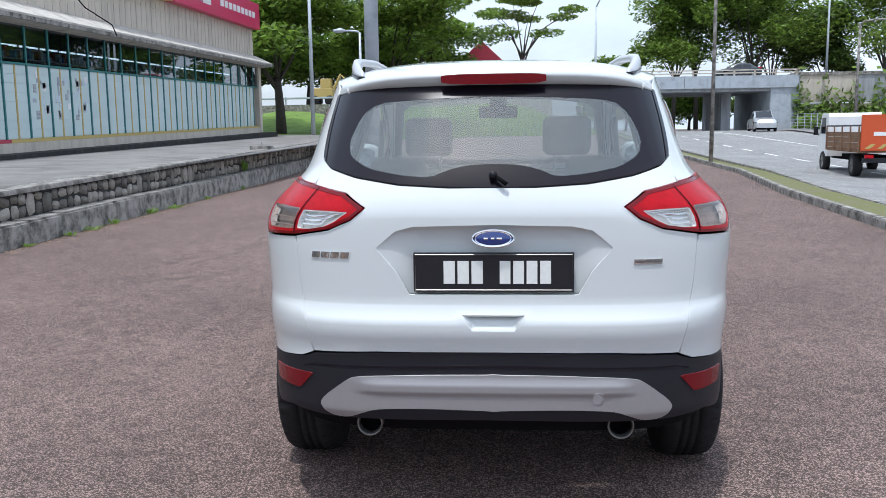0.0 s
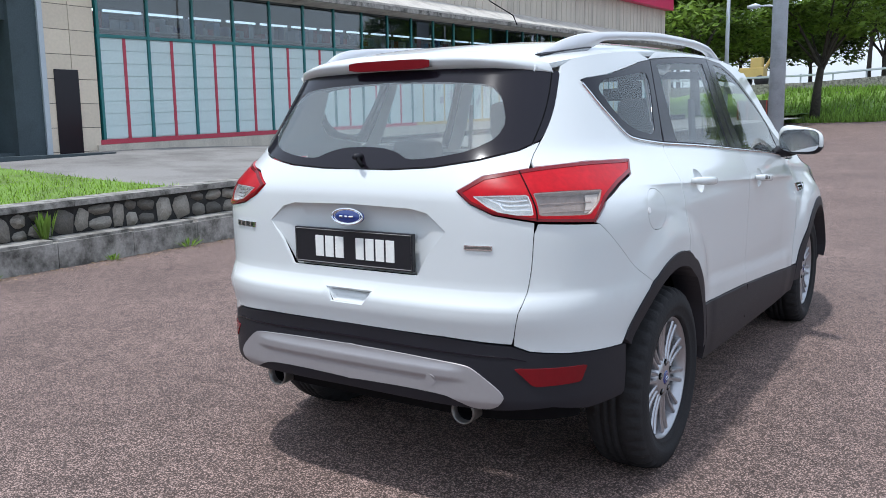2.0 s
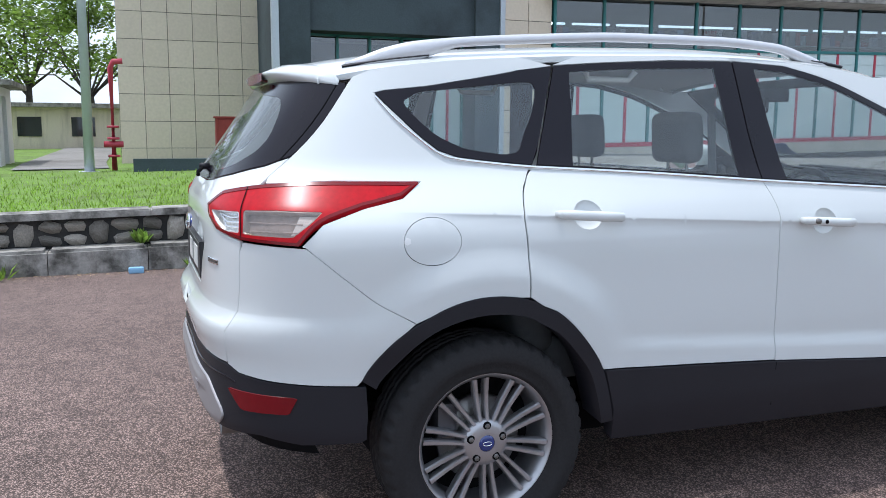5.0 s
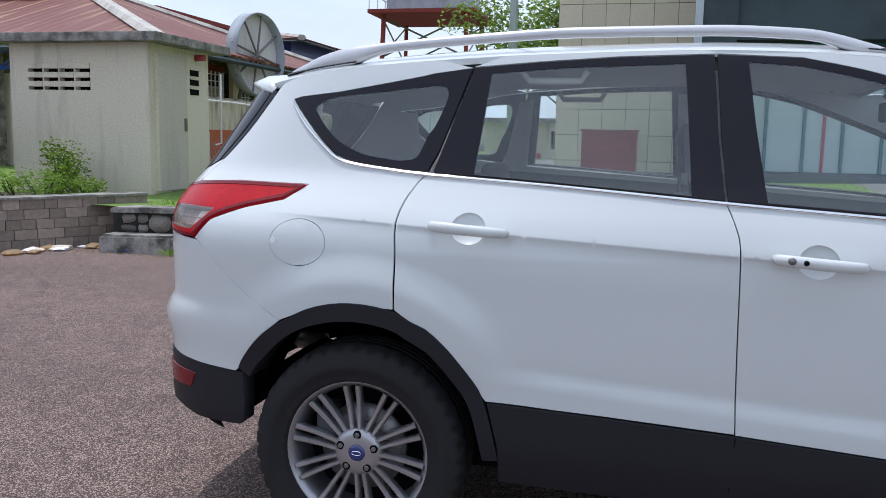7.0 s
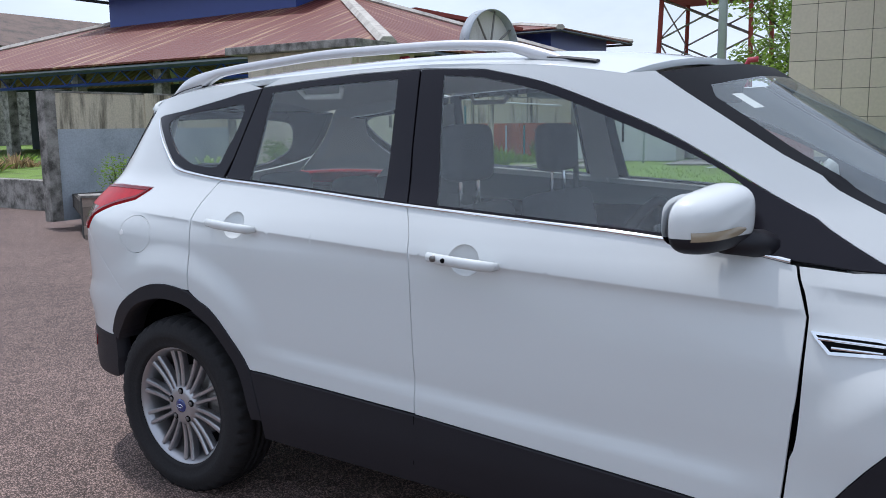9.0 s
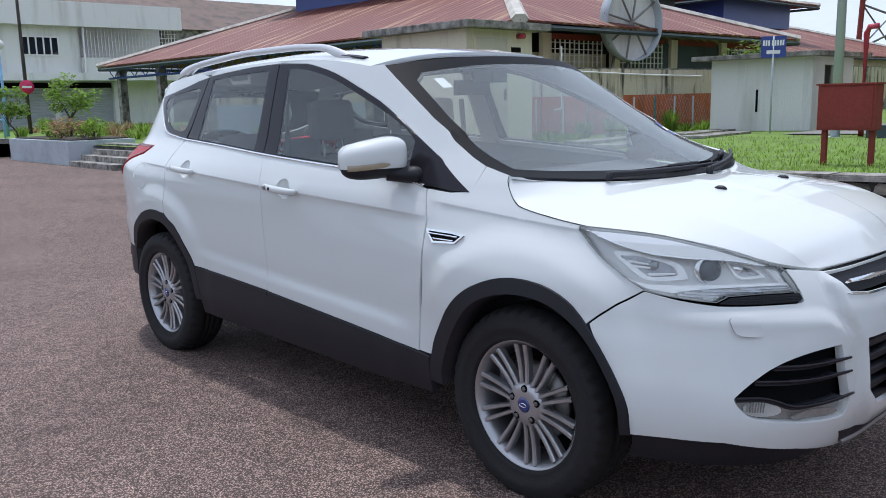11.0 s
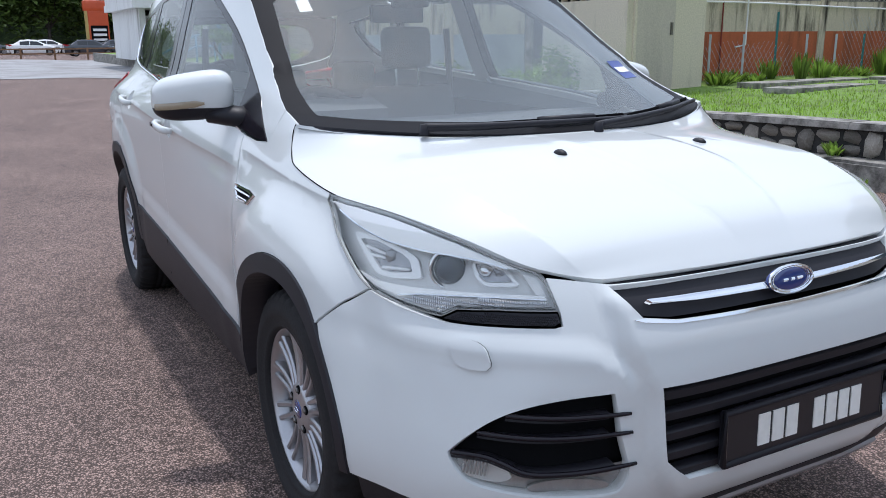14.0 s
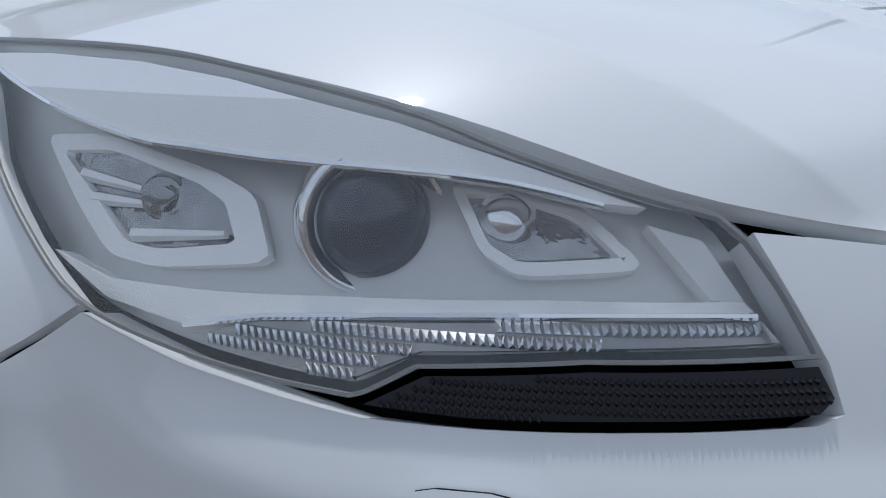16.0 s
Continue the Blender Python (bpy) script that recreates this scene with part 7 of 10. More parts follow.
def shell(s, z):
    """Point of the body's wrap-round skin: s runs from the tail's middle round the right side to the nose."""
    side = -1 if s < 0 or s > ARC_END else 1
    s = abs(s) if s <= ARC_END else 2 * ARC_END - s
    x, y = raw_point(q_of(s), z)
    grow = 0.0
    for hub, s0, s1 in ((1.45, 0.92, 1.98), (4.15, 3.62, 4.62)):
        r = math.hypot(s - hub, z - 0.33)
        low = smooth(0.50, 0.72, z) if s < 1.3 else 1.0
        grow += 0.022 * low * (1 - smooth(0.525, 0.64, r)) * smooth(s0, s0 + (0.45 if hub < 2 else 0.2), s) * (1 - smooth(s1 - 0.22, s1, s)) * smooth(0.1, 0.4, z)
    d = shoulder_z(s) - z
    if 1.1 < s < 3.75 and d > 0:
        grow -= 0.013 * (1 - math.exp(-d / 0.018)) * math.exp(-d / 0.18) * smooth(1.1, 1.4, s) * (1 - smooth(3.5, 3.75, s))
    d = wing_z(s) - z
    if 3.6 < s < 4.5 and d > 0:
        grow -= 0.009 * (1 - math.exp(-d / 0.018)) * math.exp(-d / 0.12) * smooth(3.6, 3.8, s) * (1 - smooth(4.42, 4.5, s))
    if 1.75 < s < 3.66:
        grow += 0.013 * smooth(0.0, 0.065, low_door_z(s) - z) * smooth(1.78, 2.05, s) * (1 - smooth(3.45, 3.65, s))
    return Vector(((x + grow) * side, y, z))


from mathutils.geometry import delaunay_2d_cdt


def inside(p, poly):
    c = False
    j = len(poly) - 1
    for i in range(len(poly)):
        a, b = poly[i], poly[j]
        if (a[1] > p[1]) != (b[1] > p[1]) and p[0] < (b[0] - a[0]) * (p[1] - a[1]) / (b[1] - a[1]) + a[0]:
            c = not c
        j = i
    return c


def area2(poly):
    return sum(a[0] * b[1] - b[0] * a[1] for a, b in zip(poly, poly[1:] + poly[:1])) / 2


def resample(poly, step):
    out = []
    for a, b in zip(poly, poly[1:] + poly[:1]):
        n = max(1, int(math.hypot(b[0] - a[0], b[1] - a[1]) / step))
        out += [(a[0] + (b[0] - a[0]) * k / n, a[1] + (b[1] - a[1]) * k / n) for k in range(n)]
    return out


def soften(poly, cut=0.25, times=1):
    """Rounds the corners of a polygon."""
    for _ in range(times):
        out = []
        for a, b in zip(poly, poly[1:] + poly[:1]):
            out.append((a[0] + (b[0] - a[0]) * cut, a[1] + (b[1] - a[1]) * cut))
            out.append((b[0] - (b[0] - a[0]) * cut, b[1] - (b[1] - a[1]) * cut))
        poly = out
    return poly


def shrink(poly, d):
    """Moves a polygon's edges inwards by d."""
    if area2(poly) < 0:
        poly = poly[::-1]
    n = len(poly)
    out = []
    for i in range(n):
        a, p, b = poly[i - 1], poly[i], poly[(i + 1) % n]
        e1 = Vector((p[0] - a[0], p[1] - a[1]))
        e2 = Vector((b[0] - p[0], b[1] - p[1]))
        if e1.length < 1e-7 or e2.length < 1e-7:
            out.append(p)
            continue
        e1.normalize()
        e2.normalize()
        nn = Vector((-(e1.y + e2.y), e1.x + e2.x))
        if nn.length < 1e-4:
            nn = Vector((-e1.y, e1.x))
        nn.normalize()
        k = max(0.4, nn.dot(Vector((-e1.y, e1.x))))
        out.append((p[0] + nn.x * d / k, p[1] + nn.y * d / k))
    return out


CREASES = [
    [(1.15, shoulder_z(1.15)), (3.7, shoulder_z(3.7))],
    [(3.66, wing_z(3.66)), (4.46, wing_z(4.46))],
    [(1.85, low_door_z(1.85)), (3.6, low_door_z(3.6))],
    [(1.85, low_door_z(1.85) - 0.06), (3.6, low_door_z(3.6) - 0.06)],
    [(0.0, 0.7), (1.05, 0.7)],
    [(0.0, 0.767), (1.05, 0.767)],
]
CREASES += [[(hub + r * math.cos(a), 0.33 + r * math.sin(a)) for a in np.linspace(0.5, 2.7, 24)] for hub in (1.45, 4.15) for r in (0.53, 0.635)]
CREASES += [[(-u, v) for u, v in c] for c in CREASES] + [[(2 * ARC_END - u, v) for u, v in c] for c in CREASES]


def skin(name, poly, mat, parent, label="", fn=None, off=0.0, thick=0.012, step=0.035, holes=(), gap=0.0018, flip=False, creases=None, row=0.003):
    """A panel cut from a curved skin: poly in the skin's own two coordinates, with a turned-in rim."""
    if creases is None:
        creases = () if fn else CREASES
    fn = fn or shell
    poly = shrink(poly, gap) if gap else (poly if area2(poly) > 0 else poly[::-1])
    edge = min(step, 0.03)
    loops = [resample(poly, edge)] + [resample(h if area2(h) > 0 else h[::-1], edge) for h in holes]
    pts, eds = [], []
    for lp in loops:
        n0 = len(pts)
        pts += lp
        eds += [(n0 + i, n0 + (i + 1) % len(lp)) for i in range(len(lp))]
    x0, x1 = min(p[0] for p in poly), max(p[0] for p in poly)
    z0, z1 = min(p[1] for p in poly), max(p[1] for p in poly)
    bound = np.array(pts)
    for c in creases:
        if max(p[0] for p in c) < x0 or min(p[0] for p in c) > x1 or max(p[1] for p in c) < z0 or min(p[1] for p in c) > z1:
            continue
        for a, b in zip(c, c[1:]):
            n = max(1, int(math.hypot(b[0] - a[0], b[1] - a[1]) / 0.018))
            nx_, nz_ = (a[1] - b[1]), (b[0] - a[0])
            k = row / math.hypot(nx_, nz_)
            for i in range(n):
                u, v = a[0] + (b[0] - a[0]) * i / n, a[1] + (b[1] - a[1]) * i / n
                for e in (k, -k):
                    p = (u + nx_ * e, v + nz_ * e)
                    if inside(p, loops[0]) and not any(inside(p, h) for h in loops[1:]) and np.min((bound[:, 0] - p[0]) ** 2 + (bound[:, 1] - p[1]) ** 2) > 0.006 ** 2:
                        pts.append(p)
    bound = np.array(pts)
    u = x0 + step / 2
    while u < x1:
        v = z0 + step / 2
        while v < z1:
            if inside((u, v), loops[0]) and not any(inside((u, v), h) for h in loops[1:]):
                if np.min((bound[:, 0] - u) ** 2 + (bound[:, 1] - v) ** 2) > (step * 0.4) ** 2:
                    pts.append((u, v))
            v += step
        u += step
    co, ed, fa, *_ = delaunay_2d_cdt([Vector(p) for p in pts], eds, [], 0, 1e-6)
    tri = []
    for f in fa:
        c = (sum(co[k][0] for k in f) / len(f), sum(co[k][1] for k in f) / len(f))
        if inside(c, loops[0]) and not any(inside(c, h) for h in loops[1:]):
            if area2([(co[k][0], co[k][1]) for k in f]) < 0:
                f = f[::-1]
            tri.append(tuple(f))
    h = 0.002
    P, N = [], []
    for c in co:
        a, b = c[0], c[1]
        q = fn(a, b)
        n = (fn(a + h, b) - fn(a - h, b)).cross(fn(a, b + h) - fn(a, b - h))
        n = n.normalized() if n.length > 1e-12 else Vector((0, 0, 1))
        if flip:
            n = -n
        P.append(q + n * off)
        N.append(n)
    if flip:
        tri = [t[::-1] for t in tri]
    cnt = {}
    for t in tri:
        for a, b in zip(t, t[1:] + t[:1]):
            cnt[(a, b)] = 1
    verts, norms, faces = list(P), list(N), list(tri)
    if thick:
        rim = [(a, b) for (a, b) in cnt if (b, a) not in cnt]
        for a, b in rim:
            d = (P[b] - P[a])
            if d.length < 1e-9:
                continue
            rn = d.cross((N[a] + N[b]) * 0.5)
            rn = rn.normalized() if rn.length > 1e-12 else N[a]
            n0 = len(verts)
            verts += [P[a], P[b], P[b] - N[b] * thick, P[a] - N[a] * thick]
            norms += [(rn + N[a]).normalized(), (rn + N[b]).normalized(), rn, rn]
            faces.append((n0 + 1, n0, n0 + 3, n0 + 2))
    used = sorted({k for f in faces for k in f})
    remap = {k: i for i, k in enumerate(used)}
    return mesh_ob(name, [verts[k] for k in used], [tuple(remap[k] for k in f) for f in faces], mat, parent, label, normals=[norms[k] for k in used])


def both(name, poly, mat, parent, label="", **kw):
    """The same panel on the right and on the left side."""
    a = skin(name, poly, mat, parent, label, **kw)
    kw2 = dict(kw)
    kw2["holes"] = [[(-u, v) for u, v in h] for h in kw.get("holes", ())]
    b = skin(name, [(-u, v) for u, v in poly], mat, parent, label, **kw2)
    return a, b


def full(half, nose=False):
    """Closes a half outline (from the middle line and back to it) with its mirror image."""
    for i in range(len(half)):
        if nose and abs(half[i - 1][0] - A) < 1e-6 and abs(half[i][0] - A) < 1e-6:
            half = half[i:] + half[:i]
            break
    if nose:
        return half + [(2 * ARC_END - u, v) for u, v in half[::-1]]
    return half + [(-u, v) for u, v in half[::-1]]


car = thing("sports_utility_car", "pearl white compact SUV parked on worn asphalt", "car")
A = ARC_END

# roof line
ROOF_C = lerp_table([(-0.66, 1.487), (-0.58, 1.503), (-0.45, 1.535), (-0.2, 1.578), (0.1, 1.607), (0.5, 1.628), (1.0, 1.638), (1.4, 1.622), (1.7, 1.583), (1.85, 1.55)])


def roof_edge_z(y):
    return ROOF_C(y) - 0.062


def roof_pt(u, y):
    """u from -1 to 1 across the roof."""
    ze = roof_edge_z(y)
    q = 1 + (y - MID_R) / (MID_F - MID_R)
    if y < MID_R:
        d = MID_R - REAR_Y(ze)
        k = min(1.0, max(0.0, (MID_R - y) / d))
        xe = half_width(y, ze) * (1 - k ** N_REAR) ** (1 / N_REAR) if k < 0.995 else 0.52
        xe = max(xe, 0.52)
    else:
        xe = half_width(y, ze)
    t = abs(u)
    yy = y + (0.13 * (1 - t ** 2) * smooth(0.9, 1.66, y) if y > 0.9 else -0.03 * (1 - t * t) * (1 - smooth(-0.5, 0.0, y)))
    return Vector((xe * u, yy, ROOF_C(y) - 0.062 * t ** 3.2))


def spl(points, n=8):
    """Catmull-Rom through 2D points."""
    out = []
    m = len(points)
    for i in range(m - 1):
        p0, p1, p2, p3 = points[max(i - 1, 0)], points[i], points[i + 1], points[min(i + 2, m - 1)]
        for k in range(n):
            t = k / n
            out.append(tuple(0.5 * (2 * b + (c - a) * t + (2 * a - 5 * b + 4 * c - d) * t * t + (3 * b - a - 3 * c + d) * t ** 3) for a, b, c, d in zip(p0, p1, p2, p3)))
    out.append(tuple(points[-1]))
    return out


Y2S = 1.45   # along the straight flank the skin's s is y + 1.45


def s_at(y, z):
    """The skin's s at a place y along the flank, also round the rear corner."""
    if y >= MID_R:
        return y + Y2S
    k = min(1.0, (MID_R - y) / (MID_R - REAR_Y(z)))
    return float(np.interp(math.acos(k ** (N_REAR / 2)) / (math.pi / 2), ARC_Q, ARC_S))


roof_side = [(s_at(y, roof_edge_z(y)), roof_edge_z(y)) for y in (-0.42, -0.36, -0.3, -0.22, -0.14, -0.06, 0.02, 0.1, 0.2, 0.4, 0.7, 1.0, 1.3, 1.5, 1.68)]

skin("roof", [(-1, -0.46), (1, -0.46), (1, 1.69), (-1, 1.69)], M_PAINT, car, fn=roof_pt, step=0.07, gap=0.0, thick=0.02)

# seams and outlines in skin coordinates
gate_edge = spl([(0.612, 0.600), (0.641, 0.742), (0.656, 0.845), (0.664, 0.986), (0.718, 1.141), (0.786, 1.228), (0.836, 1.32), (0.866, 1.43), (0.878, 1.478)], 4)
lamp = [(0.435, 1.078)] + spl([(0.541, 1.122), (0.732, 1.146), (0.956, 1.157), (1.232, 1.154)], 4) + [(1.172, 1.113)] + spl([(1.053, 1.086), (0.93, 1.042), (0.862, 0.977)], 4) + [(0.67, 0.987), (0.535, 1.008), (0.468, 1.04)]
rear_arch = spl([(1.045, 0.36), (1.045, 0.554), (1.1, 0.635), (1.226, 0.748), (1.328, 0.795), (1.438, 0.813), (1.576, 0.797), (1.704, 0.732), (1.808, 0.611), (1.857, 0.536), (1.898, 0.36)], 4)
front_arch = spl([(3.66, 0.30), (3.66, 0.42), (3.712, 0.543), (3.84, 0.662), (3.955, 0.738), (4.087, 0.783), (4.21, 0.79), (4.325, 0.765), (4.418, 0.685), (4.432, 0.545), (4.475, 0.36)], 4)


def relax(curve, times):
    """Evens out the kinks of an open curve; its ends stay."""
    for _ in range(times):
        curve = [curve[0]] + [tuple((p[k] + 2 * q[k] + r[k]) / 4 for k in (0, 1)) for p, q, r in zip(curve, curve[1:], curve[2:])] + [curve[-1]]
    return curve


rear_arch, front_arch = relax(rear_arch, 5), relax(front_arch, 5)
belt = [(1.649, 1.200), (2.064, 1.176), (2.508, 1.146), (2.875, 1.124), (3.168, 1.106), (3.5, 1.078), (3.635, 1.054)]
sill_top = [(1.857, 0.536), (2.2, 0.522), (2.563, 0.503), (3.14, 0.462), (3.64, 0.425)]


def between(line, lo, hi):
    return [p for p in line if lo <= p[0] <= hi]


# --- tail
glass_half = [(0.0, 1.474), (0.34, 1.472), (0.62, 1.468), (0.862, 1.458)] + [p for p in gate_edge[::-1] if 1.24 < p[1] < 1.45] + [(0.785, 1.232), (0.70, 1.202), (0.541, 1.173), (0.35, 1.15), (0.16, 1.141), (0.0, 1.14)]
clear_half = soften([(0.0, 1.433), (0.331, 1.427), (0.554, 1.415), (0.614, 1.372), (0.644, 1.288), (0.612, 1.239), (0.513, 1.2), (0.366, 1.179), (0.243, 1.171), (0.184, 1.194), (0.107, 1.209), (0.0, 1.212)], 0.2, 1)
clear_half = [p for p in clear_half if p[0] > 0.004]
clear_half = [(0.0, 1.433)] + clear_half + [(0.0, 1.212)]
lamp_in = [p for p in lamp if p[0] < 0.67]
gate_half = [(0.0, 1.138)] + [(0.16, 1.139), (0.35, 1.148), (0.541, 1.171), (0.70, 1.2), (0.783, 1.228)] + [p for p in gate_edge[::-1] if 1.146 < p[1] < 1.226] + [(0.716, 1.146), (0.541, 1.124), (0.433, 1.078), (0.466, 1.038), (0.535, 1.006), (0.662, 0.985)] + [p for p in gate_edge[::-1] if 0.60 < p[1] < 0.98] + [(0.61, 0.603), (0.382, 0.614), (0.0, 0.617)]
gate_open = [(-0.374, 0.95), (-0.31, 1.005), (-0.256, 1.019), (0.0, 1.024), (0.25, 1.018), (0.31, 1.005), (0.374, 0.95), (0.313, 0.877), (0.27, 0.80), (-0.27, 0.80), (-0.313, 0.877)]
grip = [(-0.10, 0.738), (0.10, 0.738), (0.068, 0.69), (-0.068, 0.69)]
tailgate = skin("tailgate", full(gate_half), M_PAINT, car, holes=[gate_open, grip])


def dished(depth, poly_c, span):
    cu, cv = poly_c

    def f(u, v):
        k = max(abs(u - cu) / span[0], abs(v - cv) / span[1])
        p = shell(u, v)
        return p + Vector((0, depth * (1 - smooth(0.55, 1.0, k)), 0))
    return f


skin("plate_recess", shrink(gate_open, -0.002), M_PAINT, tailgate, fn=dished(0.035, (0, 0.885), (0.40, 0.17)), gap=0, thick=0.004, step=0.02)
skin("grip_recess", grip, M_PAINT, tailgate, fn=dished(0.03, (0, 0.72), (0.11, 0.04)), gap=0, thick=0.004, step=0.012)
skin("rear_window_border", full(glass_half), M_GLOSSBLACK, tailgate, "black glass border", holes=[full(clear_half)], off=0.001)
rw = skin("rear_window", full(clear_half), M_RGLASS, tailgate, "tinted rear window", gap=0, thick=0)
tube("wiper_spindle", [shell(0, 1.178), shell(0, 1.178) + Vector((0, -0.035, 0.004))], [0.014, 0.010], M_CLAD, tailgate)
tube("wiper_stub", [shell(0, 1.178) + Vector((0, -0.02, 0)), shell(0.03, 1.16) + Vector((0, -0.03, 0)), shell(0.05, 1.15) + Vector((0, -0.025, 0))], 0.007, M_DARK, tailgate)

for sgn in (1, -1):
    tube("fin_groove", [shell(sgn * u, v) for u, v in spl([(0.752, 1.222), (0.79, 1.30), (0.815, 1.38), (0.828, 1.452)], 4)], 0.0028, M_DARK, tailgate, "dark groove beside the glass", sides=5)

# spoiler with the high brake lamp
sp_v, sp_f = [], []
sp_us = [i / 24 * 2 - 1 for i in range(25)]
for u in sp_us:
    a = roof_pt(u * 0.995, -0.42)
    t_ = abs(u)
    lip = Vector((0.553 * u, -0.578 + 0.17 * t_ ** 5, 1.506 - 0.040 * t_ ** 4))
    und = Vector((0.556 * u, -0.53 + 0.13 * t_ ** 5, 1.464 - 0.014 * t_ ** 4))
    mid = (a + lip) / 2 + Vector((0.006 * u, 0, 0.010))
    sp_v += [a + Vector((0, 0.03, 0.002)), mid, lip, lip + Vector((0, 0.003, -0.010)), lip * 0.45 + und * 0.55 + Vector((0, -0.006, -0.004)), und]
for i in range(24):
    for k in range(5):
        q = i * 6 + k
        sp_f.append((q, q + 1, q + 7, q + 6))
sp_f += [(0, 5, 4, 3, 2, 1), tuple(144 + k for k in range(6))]
spoiler = mesh_ob("spoiler", sp_v, sp_f, M_PAINT, car, smoothed=True)
bl_v, bl_f = [], []
for i in range(15):
    u = (i / 14 * 2 - 1)
    h = 1 - 0.35 * abs(u) ** 6
    for dz in (0.014, -0.020):
        bl_v.append((0.176 * u, -0.585 + 0.004 * u * u, 1.494 + dz * h))
    bl_v.append((0.176 * u, -0.55, 1.494 + 0.015 * h))
    bl_v.append((0.176 * u, -0.53, 1.494 - 0.018 * h))
for i in range(14):
    q = i * 4
    bl_f += [(q, q + 1, q + 5, q + 4), (q + 2, q, q + 4, q + 6), (q + 1, q + 3, q + 7, q + 5)]
mesh_ob("high_brake_lamp", bl_v, [f[::-1] for f in bl_f], M_REDDARK, spoiler, "dark red high brake lamp")

# tail lamps: red body, a clear and a smoked window with bowls and fins behind
lamp_r = soften([(0.484, 1.064), (0.56, 1.067), (0.664, 1.068), (0.660, 1.007), (0.57, 1.008), (0.52, 1.032)], 0.06, 1)
lamp_s = soften([(0.682, 1.073), (0.80, 1.076), (0.94, 1.073), (0.90, 1.04), (0.845, 1.002), (0.676, 1.005)], 0.06, 1)
for sgn in (1, -1):
    def tm(pl):
        return [(sgn * u, v) for u, v in pl]
    lp = tm(lamp)
    tl = skin("tail_lamp", lp, M_RED, car, "red tail lamp with clear windows", holes=[tm(lamp_r), tm(lamp_s)], off=0.004, thick=0.03, step=0.02, creases=())
    for nm, win, bowl, lens in (("reversing_lens", lamp_r, M_LAMPBOWL, M_LENS), ("indicator_lens", lamp_s, M_SMOKEBOWL, M_SMOKELENS)):
        ln = skin(nm, tm(win), lens, tl, "clear lens" if nm[0] == "r" else "smoked clear lens", off=0.0035, gap=0, thick=0, step=0.02, creases=())
        skin("bowl", tm(win), bowl, ln, "grey reflector bowl", off=-0.022, gap=-0.004, thick=0, step=0.02, creases=())
        skin("bowl_wall", tm(win), bowl, ln, holes=[tm(shrink(win, 0.003))], off=0.002, gap=0, thick=0.026, step=0.02, creases=())
    for k in range(3):
        arc_ = spl([(0.655 - 0.0 * k, 1.052 - 0.014 * k), (0.60 - 0.01 * k, 1.048 - 0.013 * k), (0.54 + 0.012 * k, 1.056 - 0.010 * k), (0.515 + 0.02 * k, 1.060 - 0.006 * k)], 4)
        tube("reflector_fin", [shell(sgn * u, v) - Vector((sgn * 0.004, -0.010, 0)) for u, v in arc_], 0.0032, M_REFLECTOR, tl, "bright curved fin", sides=6)
    for k in range(7):
        u0 = 0.60 + 0.009 * k
        tube("reflector_tooth", [shell(sgn * u0, 1.066) - Vector((0, -0.006, 0)), shell(sgn * u0, 1.055) - Vector((0, -0.010, 0))], 0.0018, M_REFLECTOR, tl, sides=5)
    for z_, r_ in ((1.040, 0.0022), (1.015, 0.0025)):
        tube("indicator_fin", [shell(sgn * u, z_ - 0.012 * ((u - 0.78) / 0.1) ** 4 * 0.2) - Vector((sgn * 0.008, -0.008, 0)) for u in np.linspace(0.69, 0.87, 10)], r_, M_SMOKEBOWL, tl, sides=6)
    skin("indicator_blade", tm([(0.868, 1.066), (0.93, 1.066), (0.872, 1.016), (0.835, 1.008)]), M_LAMPBOWL, tl, "pale inner blade", off=-0.010, gap=0, thick=0.004, step=0.02, creases=())
    for k in range(9):
        u0 = 0.70 + 0.044 * k
        top_ = 1.139 + 0.010 * min(1, k / 4)
        flute = [(u0, 1.090 + 0.004 * k), (u0 + 0.009, 1.090 + 0.004 * k), (u0 + 0.046, top_), (u0 + 0.034, top_)]
        if all(inside(q, shrink(lamp, 0.012)) for q in flute):
            skin("lamp_flute", tm(flute), M_REDBRIGHT, tl, "brighter red flute", off=0.0045, gap=0, thick=0.0, step=0.02, creases=())
    skin("lamp_rim", shrink(lp, 0.002), M_REDDARK, tl, "deep red rim", holes=[shrink(lp, 0.011)], off=0.0058, gap=0, thick=0.002, step=0.02, creases=())
    skin("lamp_split", tm([(0.671, 1.137), (0.6755, 1.137), (0.6715, 0.992), (0.667, 0.992)]), M_DARK, tl, off=0.006, gap=0, thick=0, step=0.01, creases=())

# rear bumper
clad_half = [(0.0, 0.613), (0.382, 0.610), (0.61, 0.597), (0.668, 0.578), (0.779, 0.566), (0.903, 0.558), (1.043, 0.552), (1.072, 0.552), (1.078, 0.46), (1.070, 0.386), (1.05, 0.376), (0.873, 0.372), (0.742, 0.395), (0.559, 0.385), (0.0, 0.39)]
skid_half = [(0.0, 0.546), (0.231, 0.544), (0.45, 0.534), (0.49, 0.52), (0.595, 0.441), (0.575, 0.405), (0.543, 0.388), (0.487, 0.386), (0.44, 0.405), (0.388, 0.424), (0.232, 0.429), (0.0, 0.423)]
refl = soften([(0.613, 0.530), (0.874, 0.524), (0.846, 0.468), (0.681, 0.466)], 0.07, 1)
bumper_r = skin("rear_bumper", full(clad_half), M_CLAD, car, "black plastic rear bumper", thick=0.06)


